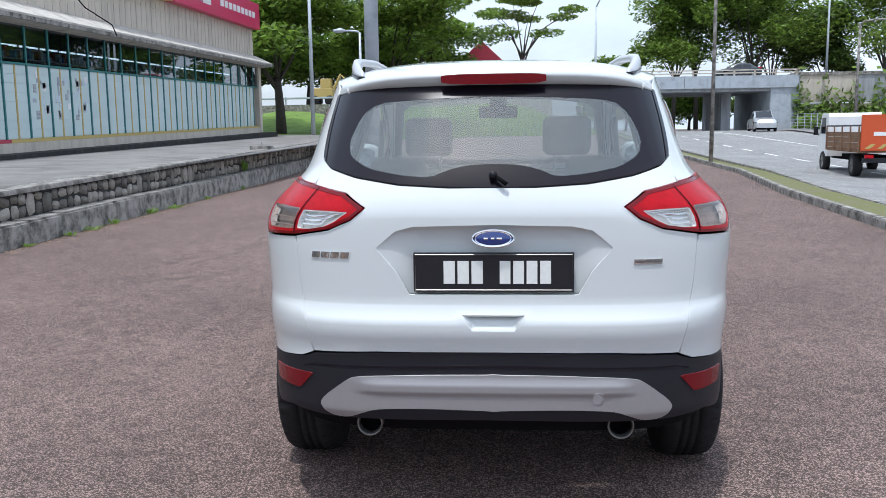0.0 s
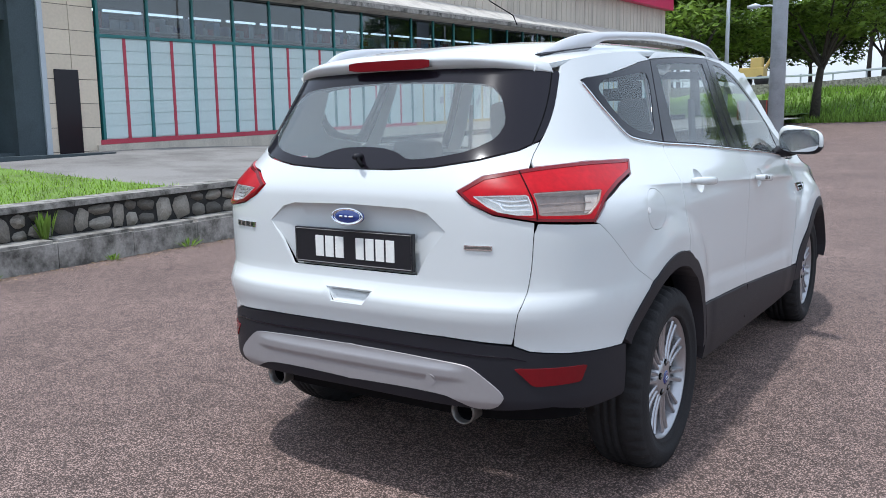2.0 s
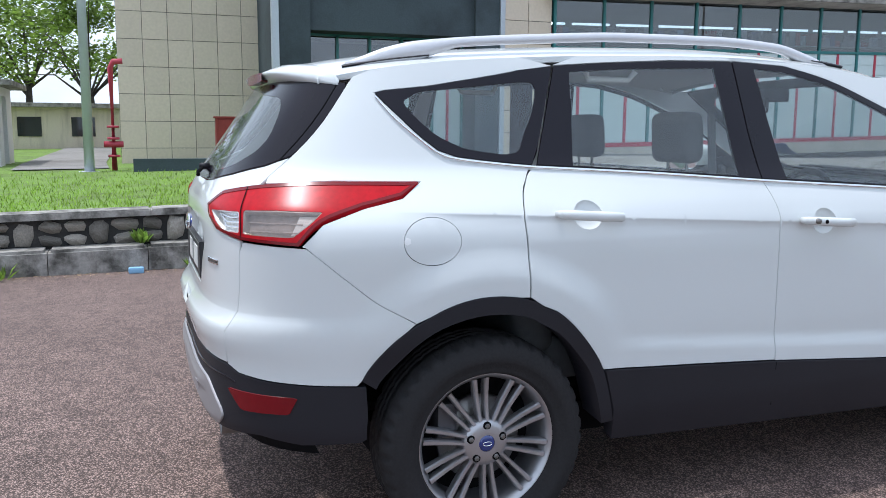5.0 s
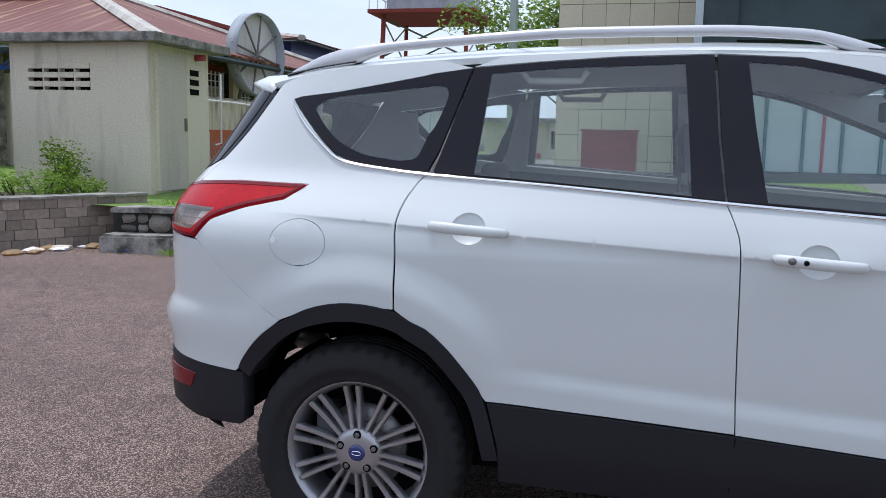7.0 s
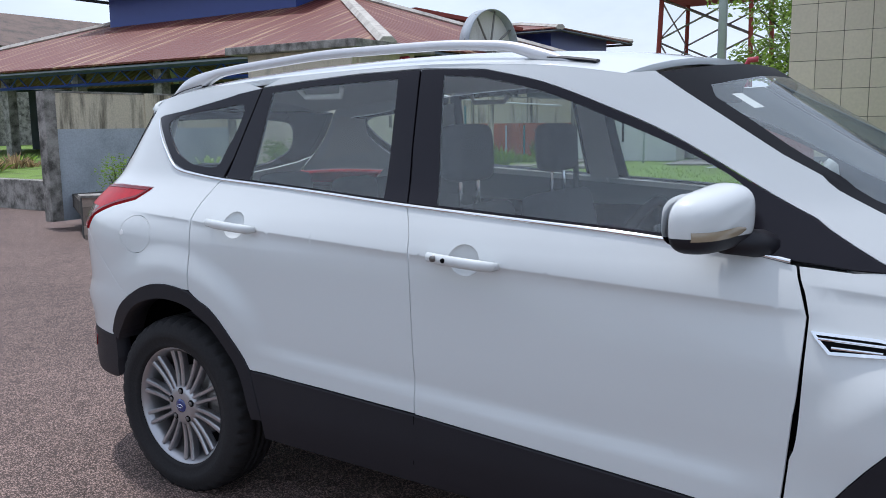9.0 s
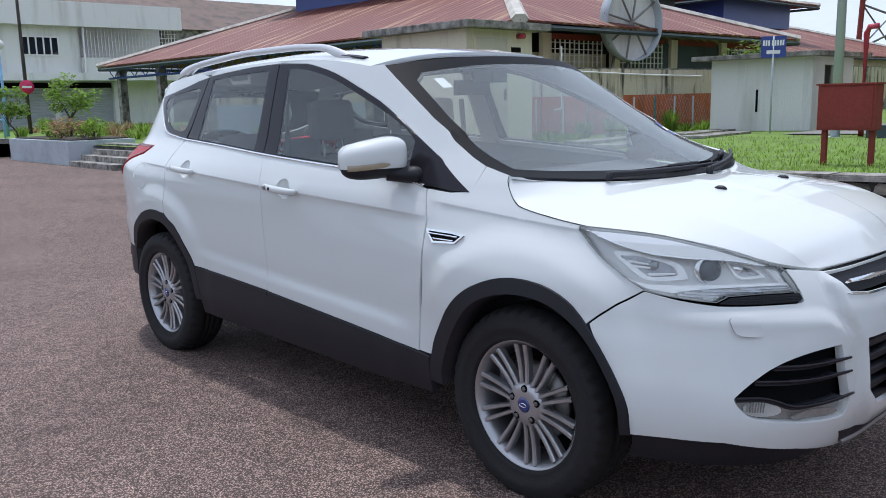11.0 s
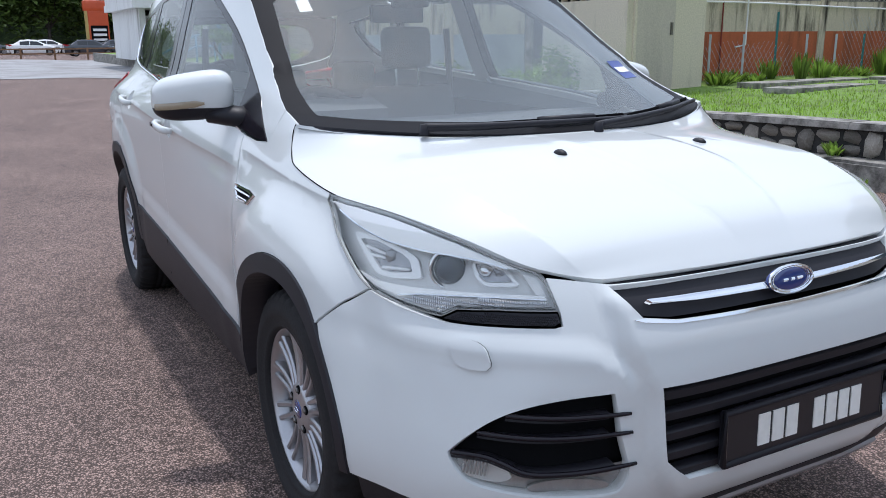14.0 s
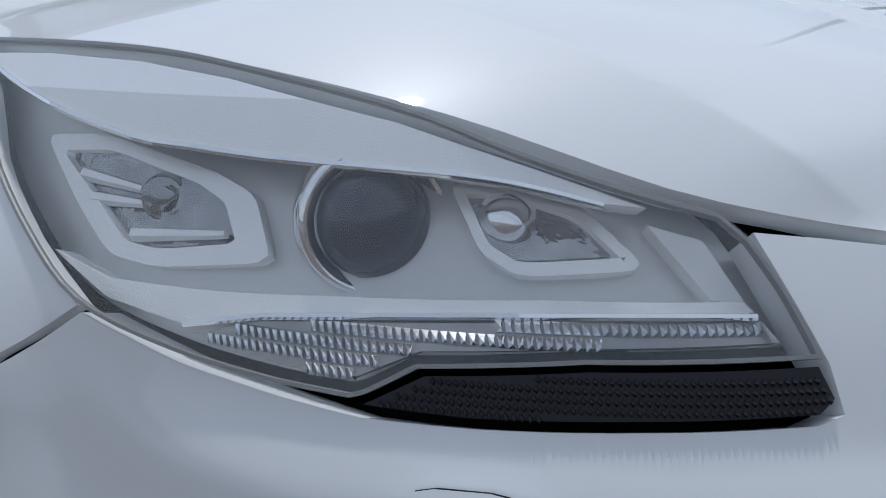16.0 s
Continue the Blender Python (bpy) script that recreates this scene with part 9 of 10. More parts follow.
block_edge = lerp_table([(0.44, 0.27), (0.49, 0.30), (0.62, 0.36), (0.666, 0.394), (0.722, 0.43), (0.793, 0.446), (0.851, 0.462)])
ledge_z = lerp_table([(4.5, 0.768), (4.7, 0.764), (4.97, 0.766), (5.083, 0.761), (5.19, 0.716)])
NOSE_CREASES = [[(A - block_edge(v) - e, v) for v in np.linspace(0.44, 0.85, 24)] for e in (-0.015, 0.035)]
NOSE_CREASES += [[(2 * A - u, v) for u, v in c] for c in NOSE_CREASES]


def nose_fn(u, v):
    """The nose: a shelf under the lamps and a raised centre block."""
    p = shell(u, v)
    t = abs(u - A)
    te = block_edge(v)
    out = 0.027 * (1 - smooth(te - 0.015, te + 0.035, t)) * smooth(0.30, 0.40, v) * (1 - smooth(0.81, 0.86, v))
    zl = ledge_z(A - t)
    shelf = 0.013 * (1 - smooth(zl - 0.05, zl + 0.006, v)) * math.exp(-max(0.0, zl - 0.05 - v) / 0.07) * smooth(te, te + 0.05, t) * (1 - smooth(0.85, 1.05, t))
    n = Vector((p.x * 0.55, 1, 0.2)).normalized()
    return p + n * (out + shelf)


fb = skin("front_bumper", full(bump_half, True), M_PAINT, car, "white front bumper", fn=nose_fn, step=0.016, creases=NOSE_CREASES, holes=[full(up_grille, True), full(low_grille, True), fog_open, [(2 * A - u, v) for u, v in fog_open]], thick=0.03)


def inset(depth):
    def f(u, v):
        p = nose_fn(u, v)
        return p - Vector((p.x * 0.5, 1, 0)).normalized() * depth
    return f


ug = skin("upper_grille", full(up_grille, True), M_CLAD, fb, "black upper grille", fn=inset(0.03), gap=-0.004, thick=0, step=0.03)
lg = skin("lower_grille", full(low_grille, True), M_DARK, fb, "black lower grille", fn=inset(0.05), gap=-0.01, thick=0, step=0.03)


def bar(name, poly_half, mat, parent, label, depth, thick, nose=True, **kw):
    return skin(name, full(poly_half, True) if nose else poly_half, mat, parent, label, fn=inset(depth), gap=0, thick=thick, **kw)


bar("chrome_bar", [(5.235, 0.819), (5.36, 0.819), (A, 0.815), (A, 0.802), (5.36, 0.807), (5.245, 0.812)], M_CHROME, ug, "chrome grille bar", 0.004, 0.02, step=0.02)
bar("grille_lip", [(5.195, 0.786), (5.215, 0.780), (5.29, 0.7715), (A, 0.7665), (A, 0.772), (5.29, 0.777), (5.220, 0.787)], M_CHROME, ug, "chrome lower lip", -0.003, 0.02, step=0.02)
for k in range(5):
    zt = 0.636 - k * 0.045
    bar("grille_slat", [(5.27 + 0.018 * k, zt), (A, zt + 0.002), (A, zt - 0.014), (5.275 + 0.018 * k, zt - 0.016)], M_CLAD, lg, "black slat", 0.012, 0.03, step=0.03)
bar("chin_bar", [(5.30, 0.325), (5.44, 0.312), (A, 0.318), (A, 0.304), (5.44, 0.296), (5.31, 0.312)], M_SILVER, fb, "silver chin strip", -0.012, 0.03, step=0.03)
bar("chin_dark", [(5.25, 0.375), (5.44, 0.352), (A, 0.352), (A, 0.318), (5.44, 0.312), (5.29, 0.327)], M_CLAD, fb, "black chin", -0.002, 0.01, step=0.03)
for sgn in (1, -1):
    dam = [(4.50, 0.365), (4.79, 0.385), (5.06, 0.362), (5.30, 0.32), (5.42, 0.30), (5.42, 0.27), (5.0, 0.285), (4.52, 0.27)]
    skin("air_dam", dam if sgn > 0 else [(2 * A - u, v) for u, v in dam], M_CLAD, fb, "black lower air dam", fn=inset(0.03), gap=0, thick=0.02, step=0.03)
    def nm_(pl):
        return pl if sgn > 0 else [(2 * A - u, v) for u, v in pl]
    fv = skin("fog_surround", nm_(fog_open), M_DARK, fb, "black corner vent", fn=inset(0.045), gap=-0.008, thick=0, step=0.025)
    blades = ([(4.945, 0.600), (5.06, 0.600), (5.205, 0.606)], [(4.885, 0.560), (5.05, 0.560), (5.225, 0.566)], [(4.822, 0.511), (4.90, 0.515), (4.955, 0.505), (5.01, 0.490), (5.10, 0.490), (5.262, 0.497)])
    for knots in blades:
        cur = spl(knots, 6)
        poly = cur[:-2] + [(u, v - 0.011) for u, v in cur[:-2][::-1]]
        skin("vent_blade", nm_(poly), M_CLAD, fv, "black blade", fn=inset(0.008), gap=0, thick=0.035, step=0.02)
        m = len(cur)
        edge_ = [inset(0.006 - 0.012 * (i / m) ** 2)(*nm_([q])[0]) for i, q in enumerate(cur)]
        tube("blade_tip", edge_, [0.0058 - 0.0022 * max(0, i - m + 4) / 3 for i in range(m)], M_GLOSSBLACK, fv, "gloss black blade edge", sides=8)
    fogp = spl([(4.818, 0.502), (4.90, 0.506), (4.955, 0.496), (5.01, 0.480), (5.10, 0.480), (5.248, 0.484)], 4) + spl([(5.252, 0.468), (5.242, 0.444), (5.220, 0.436), (5.129, 0.440), (4.898, 0.458), (4.844, 0.478)], 3)
    fg = skin("fog_lamp", nm_(fogp), M_CLEAR, fv, "clear fog lamp with grey inside", fn=inset(0.030), gap=-0.002, thick=0, step=0.015)
    for nm2, uc, ra, rb in (("fog_reflector", 4.915, 0.062, 0.022), ("day_lamp_bowl", 5.12, 0.10, 0.015)):
        ell = [(uc + ra * math.cos(t_), 0.479 - 0.14 * (uc - 4.915) + rb * math.sin(t_) - 0.03 * ra * math.cos(t_)) for t_ in np.linspace(0, math.tau, 25)[:-1]]
        skin(nm2, nm_(ell), M_LAMPBACK if uc < 5 else M_CLEAR, fg, fn=lambda u, v, c=uc, w=ra: inset(0.012 + 0.014 * max(0.0, 1 - ((A - abs(u - A) - c) / w) ** 2))(u, v), gap=0, thick=0.01, step=0.012)
    for k in range(7):
        us_ = 4.858 + 0.009 * k
        tube("fog_flute", [inset(0.010)(*nm_([(us_, 0.474)])[0]), inset(0.010)(*nm_([(us_ + 0.004, 0.503)])[0])], 0.0022, M_CLEAR, fg, sides=5)
    skin("fog_glass", nm_(fogp), M_LENS, fg, "clear lens", fn=inset(0.0), gap=0.001, thick=0, step=0.015).visible_shadow = False
    wc = soften([(4.817, 0.737), (4.893, 0.739), (4.911, 0.684), (4.834, 0.684)], 0.2, 2)
    skin("washer_cover", nm_(wc), M_PAINT, fb, "white lamp washer cover", fn=nose_fn, off=0.011, gap=0, thick=0.016, step=0.012)
    # Dark ring painted for the shaded gap round the washer cover.
    skin("washer_seam", nm_(shrink(wc, -0.0010)), M_CLAD, fb, "dark seam", fn=nose_fn, off=0.0012, gap=0, thick=0.001, step=0.012)

# --- head lamps
hl_out = spl([(4.425, 0.972), (4.55, 0.968), (4.66, 0.962), (4.737, 0.952), (4.85, 0.928), (4.917, 0.904), (4.972, 0.886), (5.021, 0.873)], 4) + spl([(5.034, 0.86), (5.045, 0.836), (5.055, 0.803)], 4)[:-1] + [(5.055, 0.802)] + [(4.932, 0.800)] + spl([(4.844, 0.793), (4.815, 0.779), (4.803, 0.775)], 3) + spl([(4.759, 0.777), (4.687, 0.784), (4.602, 0.8), (4.541, 0.835), (4.472, 0.886), (4.43, 0.93), (4.414, 0.957)], 4)
mesh_p = [(4.808, 0.773), (4.846, 0.791), (4.932, 0.798), (5.052, 0.80), (5.056, 0.784), (5.045, 0.777), (4.956, 0.775), (4.867, 0.772)]


def deep(depth, tilt=0.0):
    def f(u, v):
        p = shell(u, v)
        n = Vector((0.55 * (1 if p.x > 0 else -1), 0.8, 0.1)).normalized()
        return p - n * (depth + tilt * (v - 0.86))
    return f


for sgn in (1, -1):
    def hm(pl):
        return pl if sgn > 0 else [(2 * A - u, v) for u, v in pl]
    hl = skin("head_lamp", hm(hl_out), M_LAMPBACK, car, "clear head lamp with grey inner bezel", fn=deep(0.042), gap=-0.001, thick=0, step=0.012)
    skin("lens", hm(hl_out), M_LENS, hl, "clear plastic lens", off=0.006, gap=0.001, thick=0.0, step=0.012).visible_shadow = False
    ring = shrink(hl_out, 0.0032)
    skin("lens_edge", hm(shrink(hl_out, 0.001)), M_GASKET, hl, "grey lens gasket", holes=[hm(ring)], off=0.0045, gap=0, thick=0.005, step=0.012)
    # upper brow
    brow = [(4.44, 0.958), (4.55, 0.957), (4.66, 0.951), (4.737, 0.941), (4.85, 0.918), (4.93, 0.894), (4.985, 0.876), (4.961, 0.878), (4.914, 0.888), (4.863, 0.893), (4.761, 0.897), (4.70, 0.901), (4.647, 0.905), (4.55, 0.924), (4.476, 0.946)]
    skin("upper_bezel", hm(brow), M_BEZEL, hl, "ribbed silver bezel", fn=deep(0.010, -0.25), gap=0, thick=0.02, step=0.01)
    sq_o = soften([(4.528, 0.902), (4.61, 0.905), (4.712, 0.887), (4.746, 0.874), (4.756, 0.836), (4.66, 0.825), (4.617, 0.828), (4.58, 0.856)], 0.12, 2)
    sq_i = soften([(4.553, 0.892), (4.615, 0.895), (4.698, 0.879), (4.722, 0.868), (4.730, 0.845), (4.665, 0.836), (4.633, 0.838), (4.604, 0.86)], 0.1, 1)
    skin("square_bezel", hm(sq_o), M_BEZEL, hl, "silver square lamp frame", fn=deep(0.03), holes=[hm(sq_i)], gap=0, thick=0.05, step=0.01)
    skin("square_reflector", hm(sq_i), M_REFLECTOR2, hl, "dark faceted reflector", fn=deep(0.04), gap=0, thick=0, step=0.01)
    for a, b in (((4.583, 0.877), (4.648, 0.871)), ((4.597, 0.862), (4.652, 0.862)), ((4.64, 0.842), (4.722, 0.849))):
        tube("reflector_fin", [deep(0.036)(*hm([a])[0]), deep(0.034)(*hm([b])[0])], [0.0055, 0.003], M_BEZEL, hl, sides=6)
    sb = deep(0.042)(*hm([(4.668, 0.867)])[0])
    rim = lathe("side_bulb", [(0.0, 0.010), (0.008, 0.009), (0.010, 0.004), (0.014, 0.006), (0.0165, 0.002), (0.0175, -0.008)], M_REFLECTOR2, hl, axis="z", steps=24)
    rim.data.transform(Matrix.Translation(sb) @ Vector((0.5 * (1 if sb.x > 0 else -1), 0.85, 0.05)).to_track_quat("Z", "Y").to_matrix().to_4x4())
    # bright rims along the brow and above the daytime strip
    brow_rim = spl([(4.476, 0.945), (4.55, 0.923), (4.647, 0.904), (4.70, 0.900), (4.761, 0.896), (4.863, 0.892), (4.914, 0.887), (4.961, 0.877)], 3)
    tube("brow_rim", [deep(0.010, -0.25)(*q) for q in hm(brow_rim)], 0.0024, M_CHROME, hl, "bright rim", sides=6)
    low_rim = [(4.69, 0.797), (4.748, 0.808), (4.786, 0.812), (4.904, 0.820), (5.034, 0.821)]
    tube("strip_rim", [deep(0.0165)(*q) for q in hm(low_rim)], 0.0022, M_CHROME, hl, "bright rim", sides=6)
    # projector
    cq = hm([(4.829, 0.863)])[0]
    c0 = deep(0.036)(*cq)
    ax = Vector((0.42 * (1 if c0.x > 0 else -1), 0.88, 0.05)).normalized()
    rot = ax.to_track_quat("Z", "Y").to_matrix().to_4x4()
    for nm, prof, mt in (("projector_shroud", [(0.048, -0.012), (0.046, 0.002), (0.043, 0.006), (0.039, 0.002), (0.036, -0.004)], M_CHROME), ("projector_lens", [(0.0, 0.022), (0.016, 0.0205), (0.028, 0.015), (0.0345, 0.004), (0.035, -0.01)], M_PROJ)):
        o = lathe(nm, prof, mt, hl, axis="z", steps=40)
        o.data.transform(Matrix.Translation(c0) @ rot)
        o.data.update()
    b3_o = soften([(4.878, 0.888), (4.915, 0.888), (4.955, 0.876), (4.985, 0.843), (4.91, 0.838), (4.890, 0.85)], 0.12, 2)
    b3_i = shrink(b3_o, 0.007)
    skin("inner_bezel", hm(b3_o), M_BEZEL, hl, "silver lamp frame", fn=deep(0.03), holes=[hm(b3_i)], gap=0, thick=0.04, step=0.01)
    skin("inner_reflector", hm(b3_i), M_REFLECTOR2, hl, "dark reflector", fn=deep(0.0385), gap=0, thick=0, step=0.008)
    bq = deep(0.04)(*hm([(4.915, 0.866)])[0])
    o = lathe("inner_bulb", [(0.0, 0.014), (0.010, 0.010), (0.017, 0.0), (0.02, -0.008)], M_REFLECTOR, hl, axis="z", steps=20)
    o.data.transform(Matrix.Translation(bq) @ rot)
    fin = [(4.99, 0.866), (5.02, 0.858), (5.035, 0.825), (5.015, 0.828)]
    skin("inner_fin", hm(fin), M_BEZEL2, hl, fn=deep(0.028), gap=0, thick=0.02, step=0.01)
    # daytime strip
    band = [(4.56, 0.826), (4.62, 0.815), (4.72, 0.818), (4.80, 0.823), (4.92, 0.828), (5.03, 0.828), (5.037, 0.82), (4.904, 0.819), (4.786, 0.811), (4.748, 0.807), (4.69, 0.796), (4.62, 0.803)]
    skin("lower_bezel", hm(band), M_BEZEL, hl, "ribbed silver lower bezel", fn=deep(0.02), gap=0, thick=0.03, step=0.01)
    drl = [(4.695, 0.792), (4.748, 0.805), (4.786, 0.809), (4.904, 0.817), (5.037, 0.818), (5.044, 0.808), (4.93, 0.805), (4.846, 0.799), (4.812, 0.785), (4.80, 0.78), (4.76, 0.783)]
    dr = skin("daytime_lamp", hm(drl), M_CLEAR, hl, "clear faceted daytime lamp", fn=deep(0.018), gap=0, thick=0.01, step=0.01)
    cells_v, cells_f = [], []
    for i in range(68):
        for j in range(5):
            u, v = 4.70 + i * 0.0052, 0.7835 + j * 0.0078
            if inside((u, v), shrink(drl, 0.0015)):
                n0 = len(cells_v)
                for du, dv, d in ((-0.0022, -0.0034, 0.0175), (0.0022, -0.0034, 0.0175), (0.0022, 0.0034, 0.0175), (-0.0022, 0.0034, 0.0175), (0, 0, 0.0125)):
                    cells_v.append(deep(d)(*hm([(u + du, v + dv)])[0]))
                cells_f += [(n0 + k, n0 + (k + 1) % 4, n0 + 4) for k in range(4)]
    mesh_ob("daytime_facets", cells_v, cells_f, M_REFLECTOR, dr, "silver facets")
    # black mesh strip below
    ms = skin("lamp_mesh_strip", hm(mesh_p), M_CLAD, hl, "black diamond mesh strip", off=0.002, gap=0.0005, thick=0.02, step=0.012)
    mv, mf = [], []
    for i in range(60):
        for j in range(5):
            u, v = 4.815 + i * 0.0041 + (j % 2) * 0.002, 0.7752 + j * 0.0046
            if inside((u, v), shrink(mesh_p, 0.002)):
                n0 = len(mv)
                for du, dv, d in ((-0.0019, 0, -0.0022), (0, -0.0023, -0.0022), (0.0019, 0, -0.0022), (0, 0.0023, -0.0022), (0, 0, -0.0052)):
                    mv.append(deep(d)(*hm([(u + du, v + dv)])[0]))
                mf += [(n0 + k, n0 + (k + 1) % 4, n0 + 4) for k in range(4)]
    mesh_ob("mesh_studs", mv, mf, M_CLAD, ms)

# added inner body, coloured near black as the shade behind panel gaps
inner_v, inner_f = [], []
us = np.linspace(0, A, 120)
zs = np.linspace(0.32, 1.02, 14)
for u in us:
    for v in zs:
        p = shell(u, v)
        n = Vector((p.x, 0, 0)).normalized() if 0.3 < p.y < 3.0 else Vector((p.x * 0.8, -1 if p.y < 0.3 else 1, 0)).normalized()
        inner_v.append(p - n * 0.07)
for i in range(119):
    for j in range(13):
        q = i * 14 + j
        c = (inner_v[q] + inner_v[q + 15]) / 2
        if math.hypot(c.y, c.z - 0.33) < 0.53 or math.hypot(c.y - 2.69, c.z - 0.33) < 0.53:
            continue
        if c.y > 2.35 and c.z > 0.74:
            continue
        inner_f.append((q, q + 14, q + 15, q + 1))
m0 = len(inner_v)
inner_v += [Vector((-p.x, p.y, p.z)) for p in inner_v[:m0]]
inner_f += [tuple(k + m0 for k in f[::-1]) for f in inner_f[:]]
mesh_ob("inner_body", inner_v, inner_f, M_DARK, car, "added inner shell, painted dark for gap shade")
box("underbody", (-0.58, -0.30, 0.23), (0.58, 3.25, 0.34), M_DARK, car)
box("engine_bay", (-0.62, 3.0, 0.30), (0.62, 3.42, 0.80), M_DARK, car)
for sgn in (1, -1):
    for y in (0, 2.69):
        hv = [(sgn * x, y + 0.46 * math.cos(a), 0.31 + 0.46 * math.sin(a)) for a in np.linspace(0.12, math.pi - 0.12, 21) for x in (0.42, 0.76 if y == 0 else 0.82)]
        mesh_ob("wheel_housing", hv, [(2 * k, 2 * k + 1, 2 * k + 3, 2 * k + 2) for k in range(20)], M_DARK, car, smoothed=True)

# ---- the white car: wheels, mirrors, plates, cabin ----
def spoke_mesh(name, r0, r1, off0, off1, w0, w1, x0, x1, mat, parent, sgn):
    """One tapered spoke standing along +z, with chamfered front edges."""
    vs, fs = [], []
    for k in range(6):
        t = k / 5
        r = r0 + (r1 - r0) * t
        o = off0 + (off1 - off0) * t
        w = w0 + (w1 - w0) * t
        x = x0 + (x1 - x0) * t ** 1.5 - 0.006 * math.sin(math.pi * t)
        vs += [(x - 0.03, o - w / 2, r), (x - 0.006, o - w / 2, r), (x, o - w * 0.28, r), (x, o + w * 0.28, r), (x - 0.006, o + w / 2, r), (x - 0.03, o + w / 2, r)]
    for k in range(5):
        for j in range(5):
            q = k * 6 + j
            fs.append((q, q + 6, q + 7, q + 1))
    return vs, fs


def wheel(y, sgn, steer=0.0):
    """One road wheel: rim barrel with tyre, spokes, nuts and cap."""
    base = 0.60
    parts_ = []
    w = lathe("wheel", [(0.196, 0.05), (0.205, 0.08), (0.205, 0.19), (0.214, 0.222), (0.226, 0.236), (0.231, 0.2395), (0.231, 0.232), (0.224, 0.21)], M_RIM, car, "silver alloy wheel", steps=64)
    prof = [(0.222, 0.06), (0.25, 0.045), (0.29, 0.040), (0.325, 0.05), (0.338, 0.066), (0.344, 0.085)]
    for g in (0.11, 0.14, 0.17):
        prof += [(0.345, g - 0.006), (0.338, g - 0.004), (0.338, g + 0.004), (0.345, g + 0.006)]
    prof += [(0.344, 0.20), (0.341, 0.222), (0.336, 0.237), (0.328, 0.248), (0.318, 0.254), (0.312, 0.2545), (0.309, 0.257), (0.29, 0.262), (0.272, 0.2635), (0.27, 0.262), (0.255, 0.2585), (0.243, 0.252), (0.239, 0.2535), (0.233, 0.246), (0.228, 0.236)]
    n = 240
    vs, fs = [], []
    for r, x in prof:
        for k in range(n):
            a = 2 * math.pi * k / n
            rr = r
            if r > 0.33 and (x > 0.20 or x < 0.07) and k % 6 < 2:
                rr = r - 0.009
            elif r > 0.343 and (k + int(x * 200)) % 7 == 0:
                rr = r - 0.005
            elif 0.312 < r < 0.33 and x > 0.2 and k % 6 < 2:
                rr = r - 0.005
            vs.append(Vector((x, rr * math.cos(a), rr * math.sin(a))))
    for i in range(len(prof) - 1):
        for k in range(n):
            k2 = (k + 1) % n
            fs.append((i * n + k, i * n + k2, (i + 1) * n + k2, (i + 1) * n + k))
    for v in vs:
        if v.z < -0.328:
            v.z = -0.328
            v.x += 0.008 * (1 if v.x > 0.15 else -1)
    parts_.append(mesh_ob("tyre", vs, fs, M_TYRE, w, "black ribbed tyre", smoothed=True))
    for k in range(10):
        sv, sf = [], []
        for sd in (1, -1):
            a, b = spoke_mesh("spoke", 0.064, 0.214, sd * 0.0112, sd * 0.0205, 0.0145, 0.0180, 0.227, 0.231, M_RIM, w, sgn)
            n0 = len(sv)
            sv += a
            sf += [tuple(q + n0 for q in f) for f in b]
        ob = mesh_ob("spoke", sv, sf, M_RIM, w, "twin alloy spoke")
        ob.data.transform(Matrix.Rotation(k * math.tau / 10 + 0.1, 4, "X"))
        parts_.append(ob)
    parts_.append(lathe("hub", [(0.02, 0.233), (0.036, 0.2335), (0.056, 0.231), (0.070, 0.228), (0.078, 0.218), (0.08, 0.17)], M_RIM, w, steps=40))
    for k in range(5):
        a = k * math.tau / 5 + 0.3
        parts_.append(lathe("lug_hole", [(0.0, 0.2322), (0.0125, 0.2322), (0.0135, 0.2318), (0.0137, 0.225)], M_DARK, w, steps=14, centre=(0.0, 0.057 * math.cos(a), 0.057 * math.sin(a))))
        parts_.append(lathe("lug_nut", [(0.0, 0.2385), (0.006, 0.238), (0.0085, 0.2355), (0.0085, 0.22)], M_STEEL, w, steps=6, smoothed=False, centre=(0.0, 0.057 * math.cos(a), 0.057 * math.sin(a))))
    parts_.append(lathe("centre_cap", [(0.0, 0.2375), (0.02, 0.2365), (0.027, 0.234), (0.028, 0.225)], M_BLUE, w, "blue centre cap", steps=28))
    ov = [(0.2385, 0.015 * math.cos(a), 0.0065 * math.sin(a)) for a in np.linspace(0, math.tau, 25)[:-1]]
    parts_.append(tube("cap_oval", ov + [ov[0]], 0.0011, M_CHROME, w, sides=4, caps=False))
    parts_.append(lathe("brake_disc", [(0.075, 0.165), (0.14, 0.165), (0.142, 0.14), (0.075, 0.13)], M_STEEL, w, "steel brake disc", steps=40))
    # Added near-black disc in place of the shade behind the spokes.
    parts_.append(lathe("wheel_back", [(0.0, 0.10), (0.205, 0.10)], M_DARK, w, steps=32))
    parts_.append(box("caliper", (0.11, -0.15, 0.02), (0.19, -0.085, 0.13), M_RIMDARK, w, bevel=0.01))
    m = Matrix.Translation((sgn * base, y, 0.33)) @ (Matrix.Diagonal((-1, 1, 1, 1)) if sgn < 0 else Matrix.Identity(4)) @ Matrix.Rotation(steer, 4, "Z")
    for ob in [w] + parts_:
        ob.data.transform(m)
        if sgn < 0:
            ob.data.flip_normals()
        ob.data.update()
    return w


